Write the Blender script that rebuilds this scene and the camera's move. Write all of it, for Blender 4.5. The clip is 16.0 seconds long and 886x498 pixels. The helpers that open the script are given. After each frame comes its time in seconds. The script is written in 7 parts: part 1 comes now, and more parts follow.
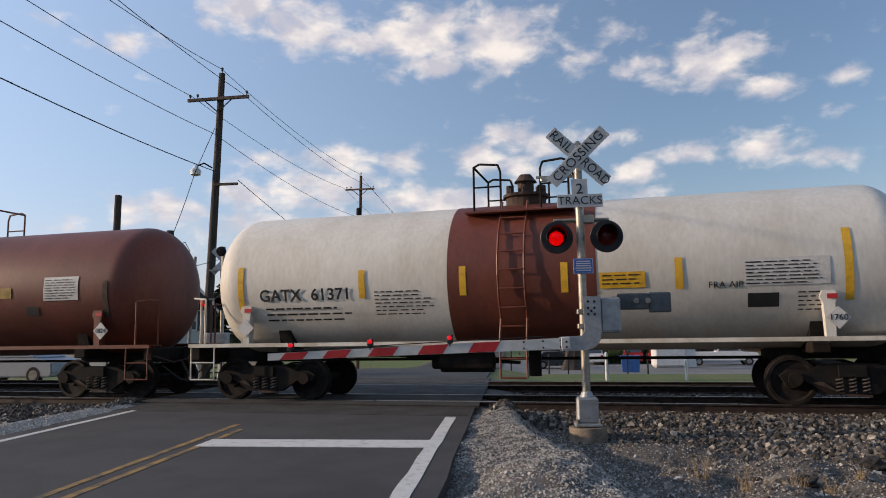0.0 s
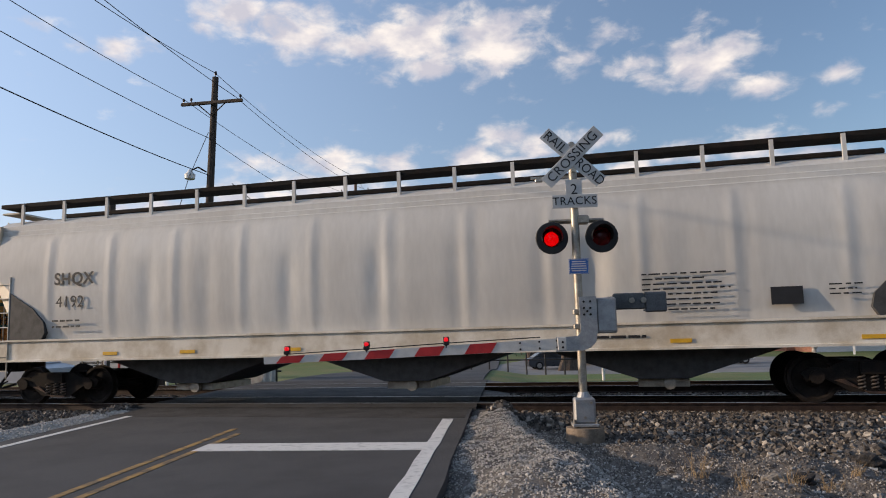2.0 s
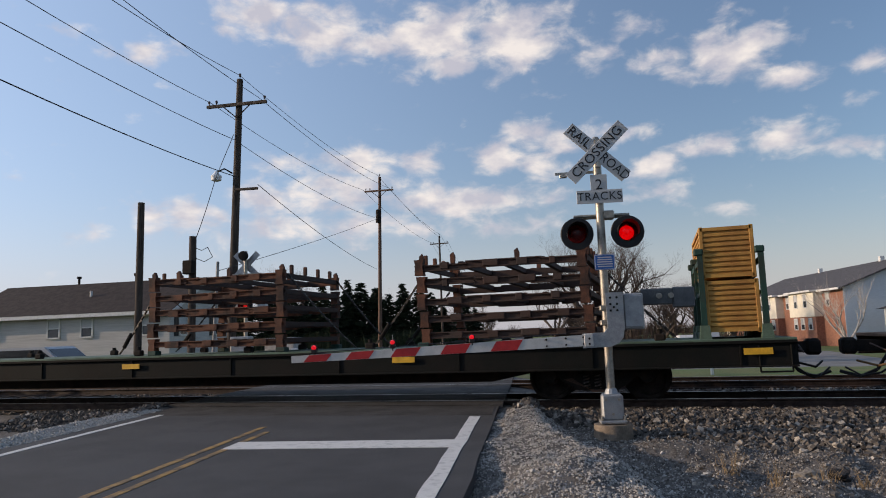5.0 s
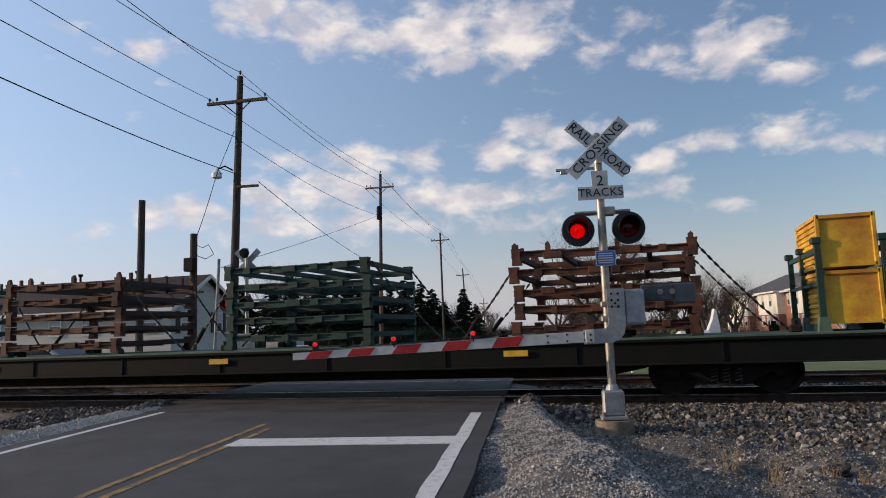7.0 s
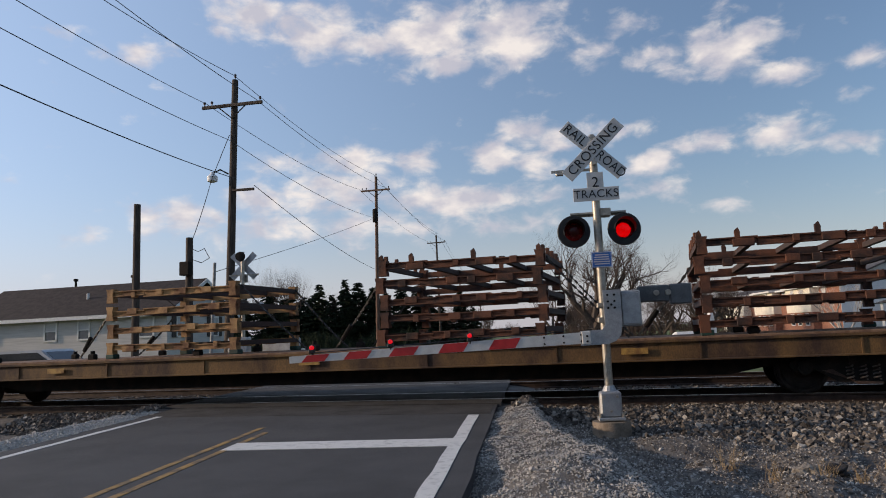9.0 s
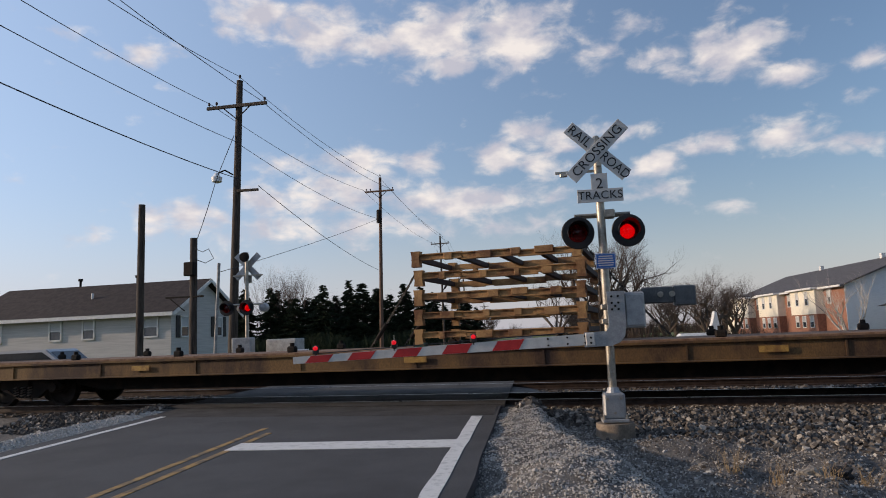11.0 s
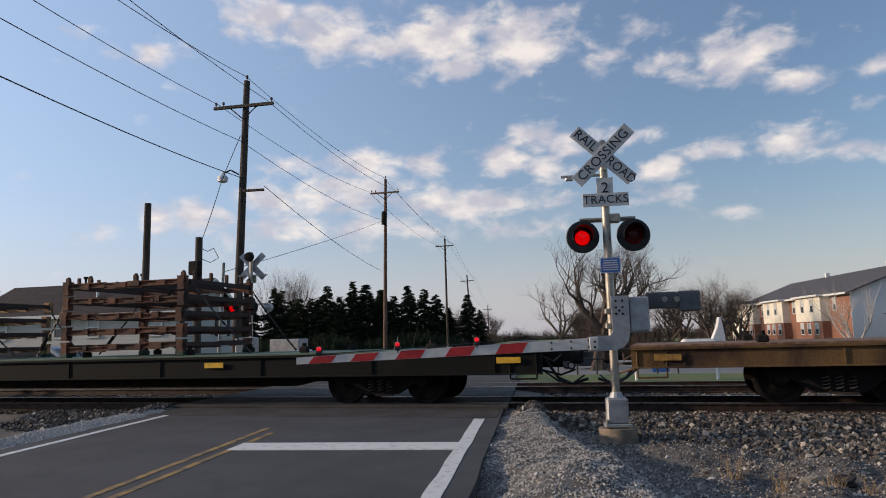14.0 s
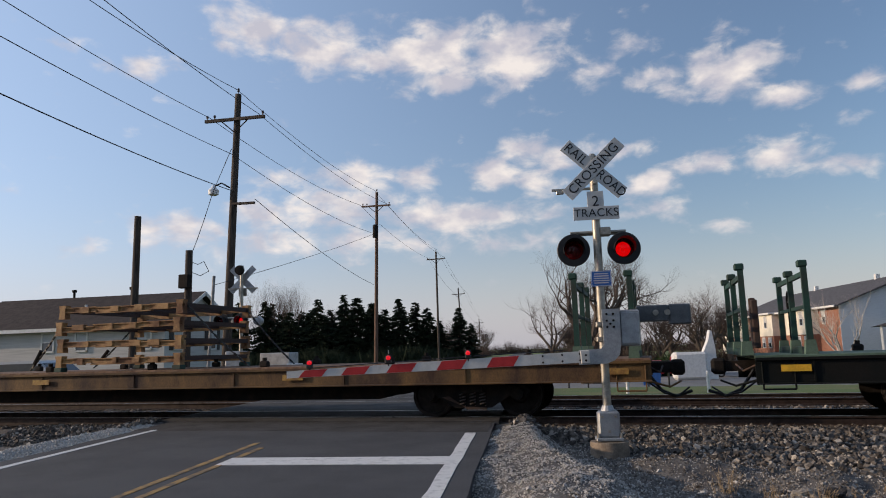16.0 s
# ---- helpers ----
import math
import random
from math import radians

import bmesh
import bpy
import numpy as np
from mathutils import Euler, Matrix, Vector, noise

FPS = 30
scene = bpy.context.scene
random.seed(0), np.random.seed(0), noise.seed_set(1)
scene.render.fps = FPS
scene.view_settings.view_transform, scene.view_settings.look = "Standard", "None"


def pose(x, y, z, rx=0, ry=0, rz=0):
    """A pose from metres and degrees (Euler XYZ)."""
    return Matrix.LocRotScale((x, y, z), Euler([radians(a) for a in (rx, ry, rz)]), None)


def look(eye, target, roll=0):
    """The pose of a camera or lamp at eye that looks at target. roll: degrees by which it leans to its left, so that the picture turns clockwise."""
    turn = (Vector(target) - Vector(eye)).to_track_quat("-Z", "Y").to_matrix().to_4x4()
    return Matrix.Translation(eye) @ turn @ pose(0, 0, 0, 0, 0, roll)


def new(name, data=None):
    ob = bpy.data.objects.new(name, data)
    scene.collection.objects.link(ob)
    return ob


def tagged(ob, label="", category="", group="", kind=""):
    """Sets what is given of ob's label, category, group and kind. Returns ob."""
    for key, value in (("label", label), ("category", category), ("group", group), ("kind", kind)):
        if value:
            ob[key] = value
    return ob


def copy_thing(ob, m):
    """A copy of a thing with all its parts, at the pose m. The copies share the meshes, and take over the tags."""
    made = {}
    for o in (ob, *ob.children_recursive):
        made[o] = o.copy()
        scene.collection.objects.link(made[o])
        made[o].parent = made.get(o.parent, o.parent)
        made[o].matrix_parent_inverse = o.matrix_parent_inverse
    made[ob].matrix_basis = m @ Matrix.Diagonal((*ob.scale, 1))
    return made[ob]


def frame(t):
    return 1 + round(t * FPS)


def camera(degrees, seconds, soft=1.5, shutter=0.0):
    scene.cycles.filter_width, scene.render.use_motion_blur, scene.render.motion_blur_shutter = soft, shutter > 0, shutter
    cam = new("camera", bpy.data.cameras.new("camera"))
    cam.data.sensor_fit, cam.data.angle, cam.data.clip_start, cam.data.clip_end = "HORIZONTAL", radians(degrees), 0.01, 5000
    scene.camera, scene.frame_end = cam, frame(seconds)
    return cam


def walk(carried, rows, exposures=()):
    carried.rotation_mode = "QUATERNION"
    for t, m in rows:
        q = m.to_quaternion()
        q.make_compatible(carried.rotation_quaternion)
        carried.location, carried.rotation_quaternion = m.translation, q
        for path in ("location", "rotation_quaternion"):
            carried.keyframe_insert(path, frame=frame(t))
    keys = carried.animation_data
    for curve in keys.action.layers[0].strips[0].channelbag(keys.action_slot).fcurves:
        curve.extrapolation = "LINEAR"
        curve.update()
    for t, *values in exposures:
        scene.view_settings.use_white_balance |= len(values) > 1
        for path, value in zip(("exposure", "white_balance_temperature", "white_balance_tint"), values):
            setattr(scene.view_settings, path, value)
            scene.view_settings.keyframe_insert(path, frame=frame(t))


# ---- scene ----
cam = camera(64, 16.0, soft=1.0)
EYE = (0.0, 0.0, 1.3)
# seconds, bearing of the view, upward tilt, lean of the picture to the left
PATH = [
    (0.0, -14.992, 6.928, 0.839), (0.5, -14.846, 6.629, 1.009), (1.0, -14.769, 6.581, 1.113), (1.5, -14.793, 6.794, 1.186),
    (2.0, -14.618, 7.063, 1.472), (2.5, -14.473, 6.997, 1.781), (3.0, -14.617, 6.979, 2.056), (3.5, -15.069, 7.131, 2.041),
    (4.0, -16.026, 6.901, 1.843), (6.5, -16.803, 6.954, 2.020), (7.0, -16.712, 6.659, 2.141), (7.5, -16.530, 6.581, 2.330),
    (8.0, -16.368, 6.632, 2.474), (8.5, -16.335, 6.645, 2.514), (9.0, -16.394, 6.834, 2.540), (11.5, -16.739, 6.937, 2.342),
    (12.0, -16.659, 6.994, 2.493), (12.5, -16.679, 7.239, 2.564), (13.0, -16.952, 7.666, 2.106), (13.5, -17.274, 7.541, 1.666),
    (14.0, -17.067, 7.126, 1.606), (14.5, -16.500, 7.120, 1.600), (15.0, -15.933, 7.233, 1.911), (15.5, -15.896, 7.682, 1.975),
    (16.0, -16.319, 8.174, 1.684),
]


def aim(bearing, tilt, lean):
    b, p = radians(bearing), radians(tilt)
    way = Vector((math.sin(b) * math.cos(p), math.cos(b) * math.cos(p), math.sin(p)))
    return look(EYE, Vector(EYE) + way * 10, -lean)


walk(cam, [(t, aim(b, p, r)) for t, b, p, r in PATH], exposures=[(0.0, 0.16, 6750, 14), (1.0, 0.19, 6750, 14), (1.6, 0.26, 6750, 14), (2.2, 0.22, 6800, 14), (2.8, 0.10, 6700, 14), (3.3, 0.07, 6650, 14), (16.0, 0.07, 6650, 14)])

# ---- light ----
SUN_AZ, SUN_EL = -104.0, 15.0   # bearing from +y towards +x, height
sun = new("sun", bpy.data.lights.new("sun", "SUN"))
sun.data.energy, sun.data.angle, sun.data.color = 3.2, radians(0.6), (1.0, 0.80, 0.58)
sun.matrix_world = look((0, 0, 60), (Vector((0, 0, 60)) - Vector((math.sin(radians(SUN_AZ)) * math.cos(radians(SUN_EL)), math.cos(radians(SUN_AZ)) * math.cos(radians(SUN_EL)), math.sin(radians(SUN_EL))))))

# cloud banks: bearing, height, half width, half height (degrees), strength
HIGH_CLOUDS = [
    (-31.6, 25.0, 2.7, 1.8, 0.90), (-26.6, 24.0, 3.3, 1.8, 0.95), (-22.4, 23.0, 2.8, 1.0, 0.90), (-16.7, 23.6, 4.3, 2.1, 1.00), (-10.1, 23.2, 4.2, 2.3, 1.00),
    (-15.8, 21.6, 3.3, 0.9, 0.80), (-0.6, 23.2, 1.5, 0.9, 0.70), (-3.3, 21.1, 2.0, 0.7, 0.60), (6.6, 20.1, 3.3, 1.9, 0.92), (2.0, 20.2, 2.5, 1.0, 0.75),
    (10.6, 17.7, 2.0, 1.0, 0.75), (10.2, 20.9, 0.9, 0.6, 0.50), (-39.9, 21.4, 1.8, 1.0, 0.80), (-42.7, 21.3, 1.6, 0.7, 0.50), (-45.2, 22.3, 1.1, 0.5, 0.45),
    (-38.5, 19.2, 1.0, 0.4, 0.40), (15.9, 17.6, 1.3, 0.7, 0.70),
]
MIDDLE_CLOUDS = [
    (-11.7, 14.2, 2.1, 1.2, 1.00), (-9.6, 15.6, 2.3, 1.3, 0.90), (-6.8, 15.0, 1.8, 1.1, 0.80), (-8.3, 13.3, 2.3, 1.1, 0.80), (-2.3, 15.0, 3.0, 0.9, 0.60),
    (0.5, 12.5, 2.1, 0.9, 0.95), (4.4, 13.4, 2.4, 0.8, 0.85), (9.9, 13.6, 2.7, 1.0, 0.90), (13.8, 12.2, 2.6, 0.7, 0.70), (-18.5, 14.0, 1.9, 0.9, 0.80),
    (-23.1, 14.1, 3.2, 1.2, 0.90), (-29.0, 13.7, 2.0, 1.0, 0.75), (14.4, 15.2, 1.4, 0.5, 0.50),
]
LOW_CLOUDS = [
    (-25.0, 11.9, 5.5, 1.3, 0.80), (-29.5, 11.0, 4.5, 1.3, 0.85), (-36.3, 9.6, 2.9, 1.2, 0.80), (-39.2, 9.3, 1.6, 1.1, 0.90), (-43.0, 8.4, 1.5, 0.7, 0.50),
    (-14.9, 10.7, 5.1, 1.3, 0.90), (-19.5, 11.1, 2.8, 0.9, 0.70), (-8.9, 10.9, 2.7, 0.8, 0.60), (-11.3, 8.7, 5.9, 1.0, 0.60), (-20.5, 8.9, 6.9, 1.1, 0.70),
    (-28.7, 8.8, 6.8, 1.2, 0.70), (1.6, 10.5, 2.5, 0.8, 0.60), (5.6, 8.7, 1.9, 0.6, 0.60), (-0.9, 10.1, 1.7, 0.6, 0.50),
]


def make_world():
    w = bpy.data.worlds.new("world")
    scene.world = w
    w.use_nodes = True
    nt = w.node_tree
    nt.nodes.clear()
    N, L = nt.nodes.new, nt.links.new

    def m(op, a, b=None, c=None):
        n = N("ShaderNodeMath")
        n.operation = op
        for i, v in enumerate((a, b, c)):
            if v is None:
                continue
            if isinstance(v, (int, float)):
                n.inputs[i].default_value = v
            else:
                L(v, n.inputs[i])
        return n.outputs[0]

    sky = N("ShaderNodeTexSky")
    sky.sky_type, sky.sun_disc = "NISHITA", False
    sky.sun_elevation, sky.sun_rotation = radians(SUN_EL), radians(SUN_AZ)
    sky.air_density, sky.dust_density, sky.ozone_density = 1.0, 2.2, 2.5
    tc = N("ShaderNodeTexCoord")
    sep = N("ShaderNodeSeparateXYZ")
    L(tc.outputs["Generated"], sep.inputs[0])
    az = m("MULTIPLY", m("ARCTAN2", sep.outputs[0], sep.outputs[1]), 57.2958)
    el = m("MULTIPLY", m("ARCSINE", sep.outputs[2]), 57.2958)
    comb = N("ShaderNodeCombineXYZ")
    L(az, comb.inputs[0]), L(m("MULTIPLY", el, 1.7), comb.inputs[1])
    noi = N("ShaderNodeTexNoise")
    noi.inputs["Scale"].default_value, noi.inputs["Detail"].default_value, noi.inputs["Roughness"].default_value = 0.36, 7, 0.56
    noi.inputs["Distortion"].default_value = 0.25
    L(comb.outputs[0], noi.inputs["Vector"])
    total = None
    for a, e, wd, h, s in HIGH_CLOUDS + MIDDLE_CLOUDS + LOW_CLOUDS:
        dx = m("DIVIDE", m("SUBTRACT", az, a), wd)
        dy = m("DIVIDE", m("SUBTRACT", el, e), h)
        g = m("MULTIPLY", m("POWER", 2.718, m("MULTIPLY", m("ADD", m("MULTIPLY", dx, dx), m("MULTIPLY", dy, dy)), -0.7)), s)
        total = g if total is None else m("MAXIMUM", total, g)
    # the same broken cloud goes on behind the camera
    away = m("MULTIPLY", m("GREATER_THAN", m("ABSOLUTE", m("ADD", az, 12.0)), 44.0), 0.2)
    total = m("MAXIMUM", total, away)
    dens = m("ADD", m("MULTIPLY", total, 1.06), m("MULTIPLY", m("SUBTRACT", noi.outputs[0], 0.5), 1.85))
    ramp = N("ShaderNodeMapRange")
    ramp.interpolation_type = "SMOOTHSTEP"
    ramp.inputs["From Min"].default_value, ramp.inputs["From Max"].default_value = 0.2, 0.98
    L(dens, ramp.inputs["Value"])
    # sunlit tops and greyer bodies
    noi2 = N("ShaderNodeTexNoise")
    noi2.inputs["Scale"].default_value, noi2.inputs["Detail"].default_value = 0.3, 4
    L(comb.outputs[0], noi2.inputs["Vector"])
    shade = N("ShaderNodeMapRange")
    shade.inputs["From Min"].default_value, shade.inputs["From Max"].default_value = 0.4, 0.62
    L(noi2.outputs[0], shade.inputs["Value"])
    ccol = N("ShaderNodeMix")
    ccol.data_type = "RGBA"
    ccol.inputs["A"].default_value, ccol.inputs["B"].default_value = (3.6, 3.6, 4.0, 1), (6.0, 5.65, 5.25, 1)
    L(shade.outputs[0], ccol.inputs["Factor"])
    # bright hazy air towards the low sun
    sd = N("ShaderNodeVectorMath")
    sd.operation = "DOT_PRODUCT"
    L(tc.outputs["Generated"], sd.inputs[0])
    sd.inputs[1].default_value = (math.sin(radians(SUN_AZ)) * math.cos(radians(SUN_EL)), math.cos(radians(SUN_AZ)) * math.cos(radians(SUN_EL)), math.sin(radians(SUN_EL)))
    near = m("POWER", m("MAXIMUM", m("DIVIDE", m("ADD", sd.outputs["Value"], 0.35), 1.35), 0.0), 1.4)
    aureole = N("ShaderNodeMix")
    aureole.data_type = "RGBA"
    aureole.inputs["B"].default_value = (3.3, 4.7, 6.9, 1)
    L(m("MULTIPLY", near, 0.72), aureole.inputs["Factor"])
    L(sky.outputs[0], aureole.inputs["A"])
    mix = N("ShaderNodeMix")
    mix.data_type = "RGBA"
    L(m("MULTIPLY", ramp.outputs[0], 0.9), mix.inputs["Factor"])
    L(aureole.outputs["Result"], mix.inputs["A"]), L(ccol.outputs["Result"], mix.inputs["B"])
    # pale haze along the horizon
    haze = N("ShaderNodeMix")
    haze.data_type = "RGBA"
    haze.inputs["B"].default_value = (4.3, 4.25, 4.6, 1)
    hz = m("DIVIDE", el, 6.5)
    L(m("MULTIPLY", m("POWER", 2.718, m("MULTIPLY", m("MULTIPLY", hz, hz), -1.0)), 0.62), haze.inputs["Factor"])
    L(mix.outputs["Result"], haze.inputs["A"])
    bg = N("ShaderNodeBackground")
    bg.inputs["Strength"].default_value = 0.15
    L(haze.outputs["Result"], bg.inputs["Color"])
    out = N("ShaderNodeOutputWorld")
    L(bg.outputs[0], out.inputs[0])


make_world()


# ---- materials ----
def mat(name, col, rough=0.7, metal=0.0, var=0.25, scale=6.0, col2=None, bump=0.1, bscale=None, fine=60.0, emit=None, stretch=(1, 1, 1), rand=0.0, spec=0.4, lo=0.42, hi=0.62, alpha=1.0):
    """A surface with stains at one scale and grain at a finer one; col2 is the second colour of the stains."""
    k = bpy.data.materials.new(name)
    k.use_nodes = True
    nt = k.node_tree
    b = nt.nodes["Principled BSDF"]
    N, L = nt.nodes.new, nt.links.new
    b.inputs["Roughness"].default_value, b.inputs["Metallic"].default_value = rough, metal
    b.inputs["Specular IOR Level"].default_value = spec
    tc, mp = N("ShaderNodeTexCoord"), N("ShaderNodeMapping")
    mp.inputs["Scale"].default_value = stretch
    L(tc.outputs["Object"], mp.inputs[0])
    n1, n2 = N("ShaderNodeTexNoise"), N("ShaderNodeTexNoise")
    n1.inputs["Scale"].default_value, n1.inputs["Detail"].default_value, n1.inputs["Roughness"].default_value = scale, 6, 0.6
    n2.inputs["Scale"].default_value, n2.inputs["Detail"].default_value = fine, 3
    L(mp.outputs[0], n1.inputs["Vector"]), L(mp.outputs[0], n2.inputs["Vector"])
    c2 = col2 or tuple(max(0, c * (1 - var * 1.6)) for c in col)
    r1 = N("ShaderNodeMapRange")
    r1.inputs["From Min"].default_value, r1.inputs["From Max"].default_value = lo, hi
    L(n1.outputs[0], r1.inputs["Value"])
    mx = N("ShaderNodeMix")
    mx.data_type = "RGBA"
    mx.inputs["A"].default_value, mx.inputs["B"].default_value = (*col, 1), (*c2, 1)
    L(r1.outputs[0], mx.inputs["Factor"])
    r2 = N("ShaderNodeMapRange")
    r2.inputs["From Min"].default_value, r2.inputs["From Max"].default_value = 0.3, 0.7
    r2.inputs["To Min"].default_value, r2.inputs["To Max"].default_value = 1 - var, 1 + var * 0.6
    L(n2.outputs[0], r2.inputs["Value"])
    val = r2.outputs[0]
    if rand:
        oi, rr = N("ShaderNodeObjectInfo"), N("ShaderNodeMapRange")
        rr.inputs["To Min"].default_value, rr.inputs["To Max"].default_value = 1 - rand, 1 + rand
        L(oi.outputs["Random"], rr.inputs["Value"])
        mm = N("ShaderNodeMath")
        mm.operation = "MULTIPLY"
        L(val, mm.inputs[0]), L(rr.outputs[0], mm.inputs[1])
        val = mm.outputs[0]
    sc = N("ShaderNodeVectorMath")
    sc.operation = "SCALE"
    L(mx.outputs["Result"], sc.inputs[0]), L(val, sc.inputs["Scale"])
    L(sc.outputs[0], b.inputs["Base Color"])
    ro = N("ShaderNodeMapRange")
    ro.inputs["To Min"].default_value, ro.inputs["To Max"].default_value = max(0.05, rough - 0.12), min(1, rough + 0.12)
    L(n1.outputs[0], ro.inputs["Value"]), L(ro.outputs[0], b.inputs["Roughness"])
    if bump:
        bp, n3 = N("ShaderNodeBump"), N("ShaderNodeTexNoise")
        n3.inputs["Scale"].default_value, n3.inputs["Detail"].default_value = bscale or fine, 5
        L(mp.outputs[0], n3.inputs["Vector"])
        bp.inputs["Strength"].default_value, bp.inputs["Distance"].default_value = bump, 0.02
        L(n3.outputs[0], bp.inputs["Height"]), L(bp.outputs[0], b.inputs["Normal"])
    if emit:
        b.inputs["Emission Color"].default_value, b.inputs["Emission Strength"].default_value = (*emit[:3], 1), emit[3]
    return k


def island_mat(name, cols, rough=0.9, bump=0.3, fine=90):
    """Stones or leaves that differ piece by piece."""
    k = bpy.data.materials.new(name)
    k.use_nodes = True
    nt = k.node_tree
    b = nt.nodes["Principled BSDF"]
    N, L = nt.nodes.new, nt.links.new
    b.inputs["Roughness"].default_value = rough
    b.inputs["Specular IOR Level"].default_value = 0.25
    ge, cr = N("ShaderNodeNewGeometry"), N("ShaderNodeValToRGB")
    cr.color_ramp.interpolation = "LINEAR"
    el = cr.color_ramp.elements
    el[0].color, el[1].color = (*cols[0], 1), (*cols[-1], 1)
    for i, c in enumerate(cols[1:-1]):
        el.new((i + 1) / (len(cols) - 1)).color = (*c, 1)
    L(ge.outputs["Random Per Island"], cr.inputs[0])
    tc, n = N("ShaderNodeTexCoord"), N("ShaderNodeTexNoise")
    n.inputs["Scale"].default_value, n.inputs["Detail"].default_value = fine, 4
    L(tc.outputs["Object"], n.inputs["Vector"])
    r = N("ShaderNodeMapRange")
    r.inputs["To Min"].default_value, r.inputs["To Max"].default_value = 0.6, 1.4
    L(n.outputs[0], r.inputs["Value"])
    s = N("ShaderNodeVectorMath")
    s.operation = "SCALE"
    L(cr.outputs[0], s.inputs[0]), L(r.outputs[0], s.inputs["Scale"]), L(s.outputs[0], b.inputs["Base Color"])
    bp = N("ShaderNodeBump")
    bp.inputs["Strength"].default_value, bp.inputs["Distance"].default_value = bump, 0.01
    L(n.outputs[0], bp.inputs["Height"]), L(bp.outputs[0], b.inputs["Normal"])
    return k


ASPHALT = mat("asphalt", (0.062, 0.060, 0.060), 0.85, var=0.25, scale=0.6, col2=(0.045, 0.044, 0.045), bump=0.25, fine=140)
ASPHALT_OLD = mat("asphalt_patch", (0.052, 0.048, 0.046), 0.9, var=0.3, scale=1.5, bump=0.3, fine=120)
LINE_WHITE = mat("road_paint_white", (0.66, 0.64, 0.60), 0.7, var=0.15, scale=9, col2=(0.36, 0.35, 0.33), lo=0.52, hi=0.75, bump=0.15, fine=120)
LINE_YELLOW = mat("road_paint_yellow", (0.36, 0.21, 0.06), 0.75, var=0.2, scale=5, col2=(0.12, 0.09, 0.06), bump=0.15, fine=120)
CONCRETE = mat("concrete", (0.36, 0.34, 0.31), 0.9, var=0.18, scale=4, bump=0.2)
GROUND = mat("gravelly_soil", (0.15, 0.135, 0.12), 0.95, var=0.4, scale=3, col2=(0.09, 0.08, 0.072), bump=0.8, fine=70)
GRASS = mat("lawn", (0.10, 0.15, 0.035), 0.95, var=0.35, scale=0.35, col2=(0.17, 0.16, 0.055), bump=0.5, fine=30)
LOT = mat("parking_lot", (0.22, 0.21, 0.20), 0.9, var=0.15, scale=0.4, bump=0.15)
RAIL = mat("rail_steel", (0.055, 0.035, 0.027), 0.7, 0.3, var=0.3, scale=5)
RAIL_TOP = mat("polished_rail_head", (0.30, 0.29, 0.29), 0.3, 0.9, var=0.2, scale=6, bump=0.02)
TIE = mat("creosoted_timber", (0.10, 0.07, 0.05), 0.95, var=0.4, scale=4, stretch=(1, 6, 1), bump=0.4, rand=0.3)
BALLAST = island_mat("ballast_stone", [(0.03, 0.026, 0.023), (0.075, 0.065, 0.057), (0.19, 0.165, 0.14), (0.045, 0.039, 0.035), (0.10, 0.088, 0.077), (0.40, 0.36, 0.31)])
SOIL_STONE = island_mat("mixed_dark_gravel", [(0.06, 0.052, 0.047), (0.13, 0.115, 0.10), (0.085, 0.075, 0.068), (0.21, 0.185, 0.16), (0.34, 0.31, 0.27)])
PEBBLE = island_mat("limestone_gravel", [(0.24, 0.23, 0.22), (0.42, 0.40, 0.37), (0.33, 0.30, 0.26), (0.52, 0.50, 0.46)])
ALU = mat("cast_aluminium", (0.42, 0.42, 0.42), 0.5, 0.55, var=0.15, scale=5, bump=0.06)
GALV = mat("galvanised_steel", (0.42, 0.38, 0.32), 0.45, 0.6, var=0.18, scale=7, bump=0.05)
SIGN_WHITE = mat("reflective_white_sheeting", (0.50, 0.50, 0.49), 0.55, var=0.06, scale=3, bump=0)
BLACK = mat("black_paint", (0.012, 0.012, 0.013), 0.55, var=0.2, scale=6, bump=0.05)
LETTER = mat("black_lettering", (0.02, 0.02, 0.022), 0.6, var=0.1, bump=0)
FADED_LETTER = mat("faded_lettering", (0.14, 0.13, 0.115), 0.8, var=0.3, scale=9, col2=(0.06, 0.055, 0.05), bump=0)
WHITE_LETTER = mat("white_lettering", (0.62, 0.58, 0.52), 0.7, var=0.15, bump=0)
RED_SHEET = mat("red_sheeting", (0.50, 0.03, 0.03), 0.5, var=0.1, bump=0)
WHITE_SHEET = mat("white_sheeting", (0.60, 0.58, 0.54), 0.5, var=0.08, bump=0)
BLUE_SIGN = mat("blue_sign", (0.03, 0.13, 0.42), 0.5, var=0.08, bump=0)
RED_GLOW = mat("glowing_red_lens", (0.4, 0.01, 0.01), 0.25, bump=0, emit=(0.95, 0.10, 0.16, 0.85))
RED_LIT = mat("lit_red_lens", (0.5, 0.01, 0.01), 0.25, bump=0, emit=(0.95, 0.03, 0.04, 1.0))


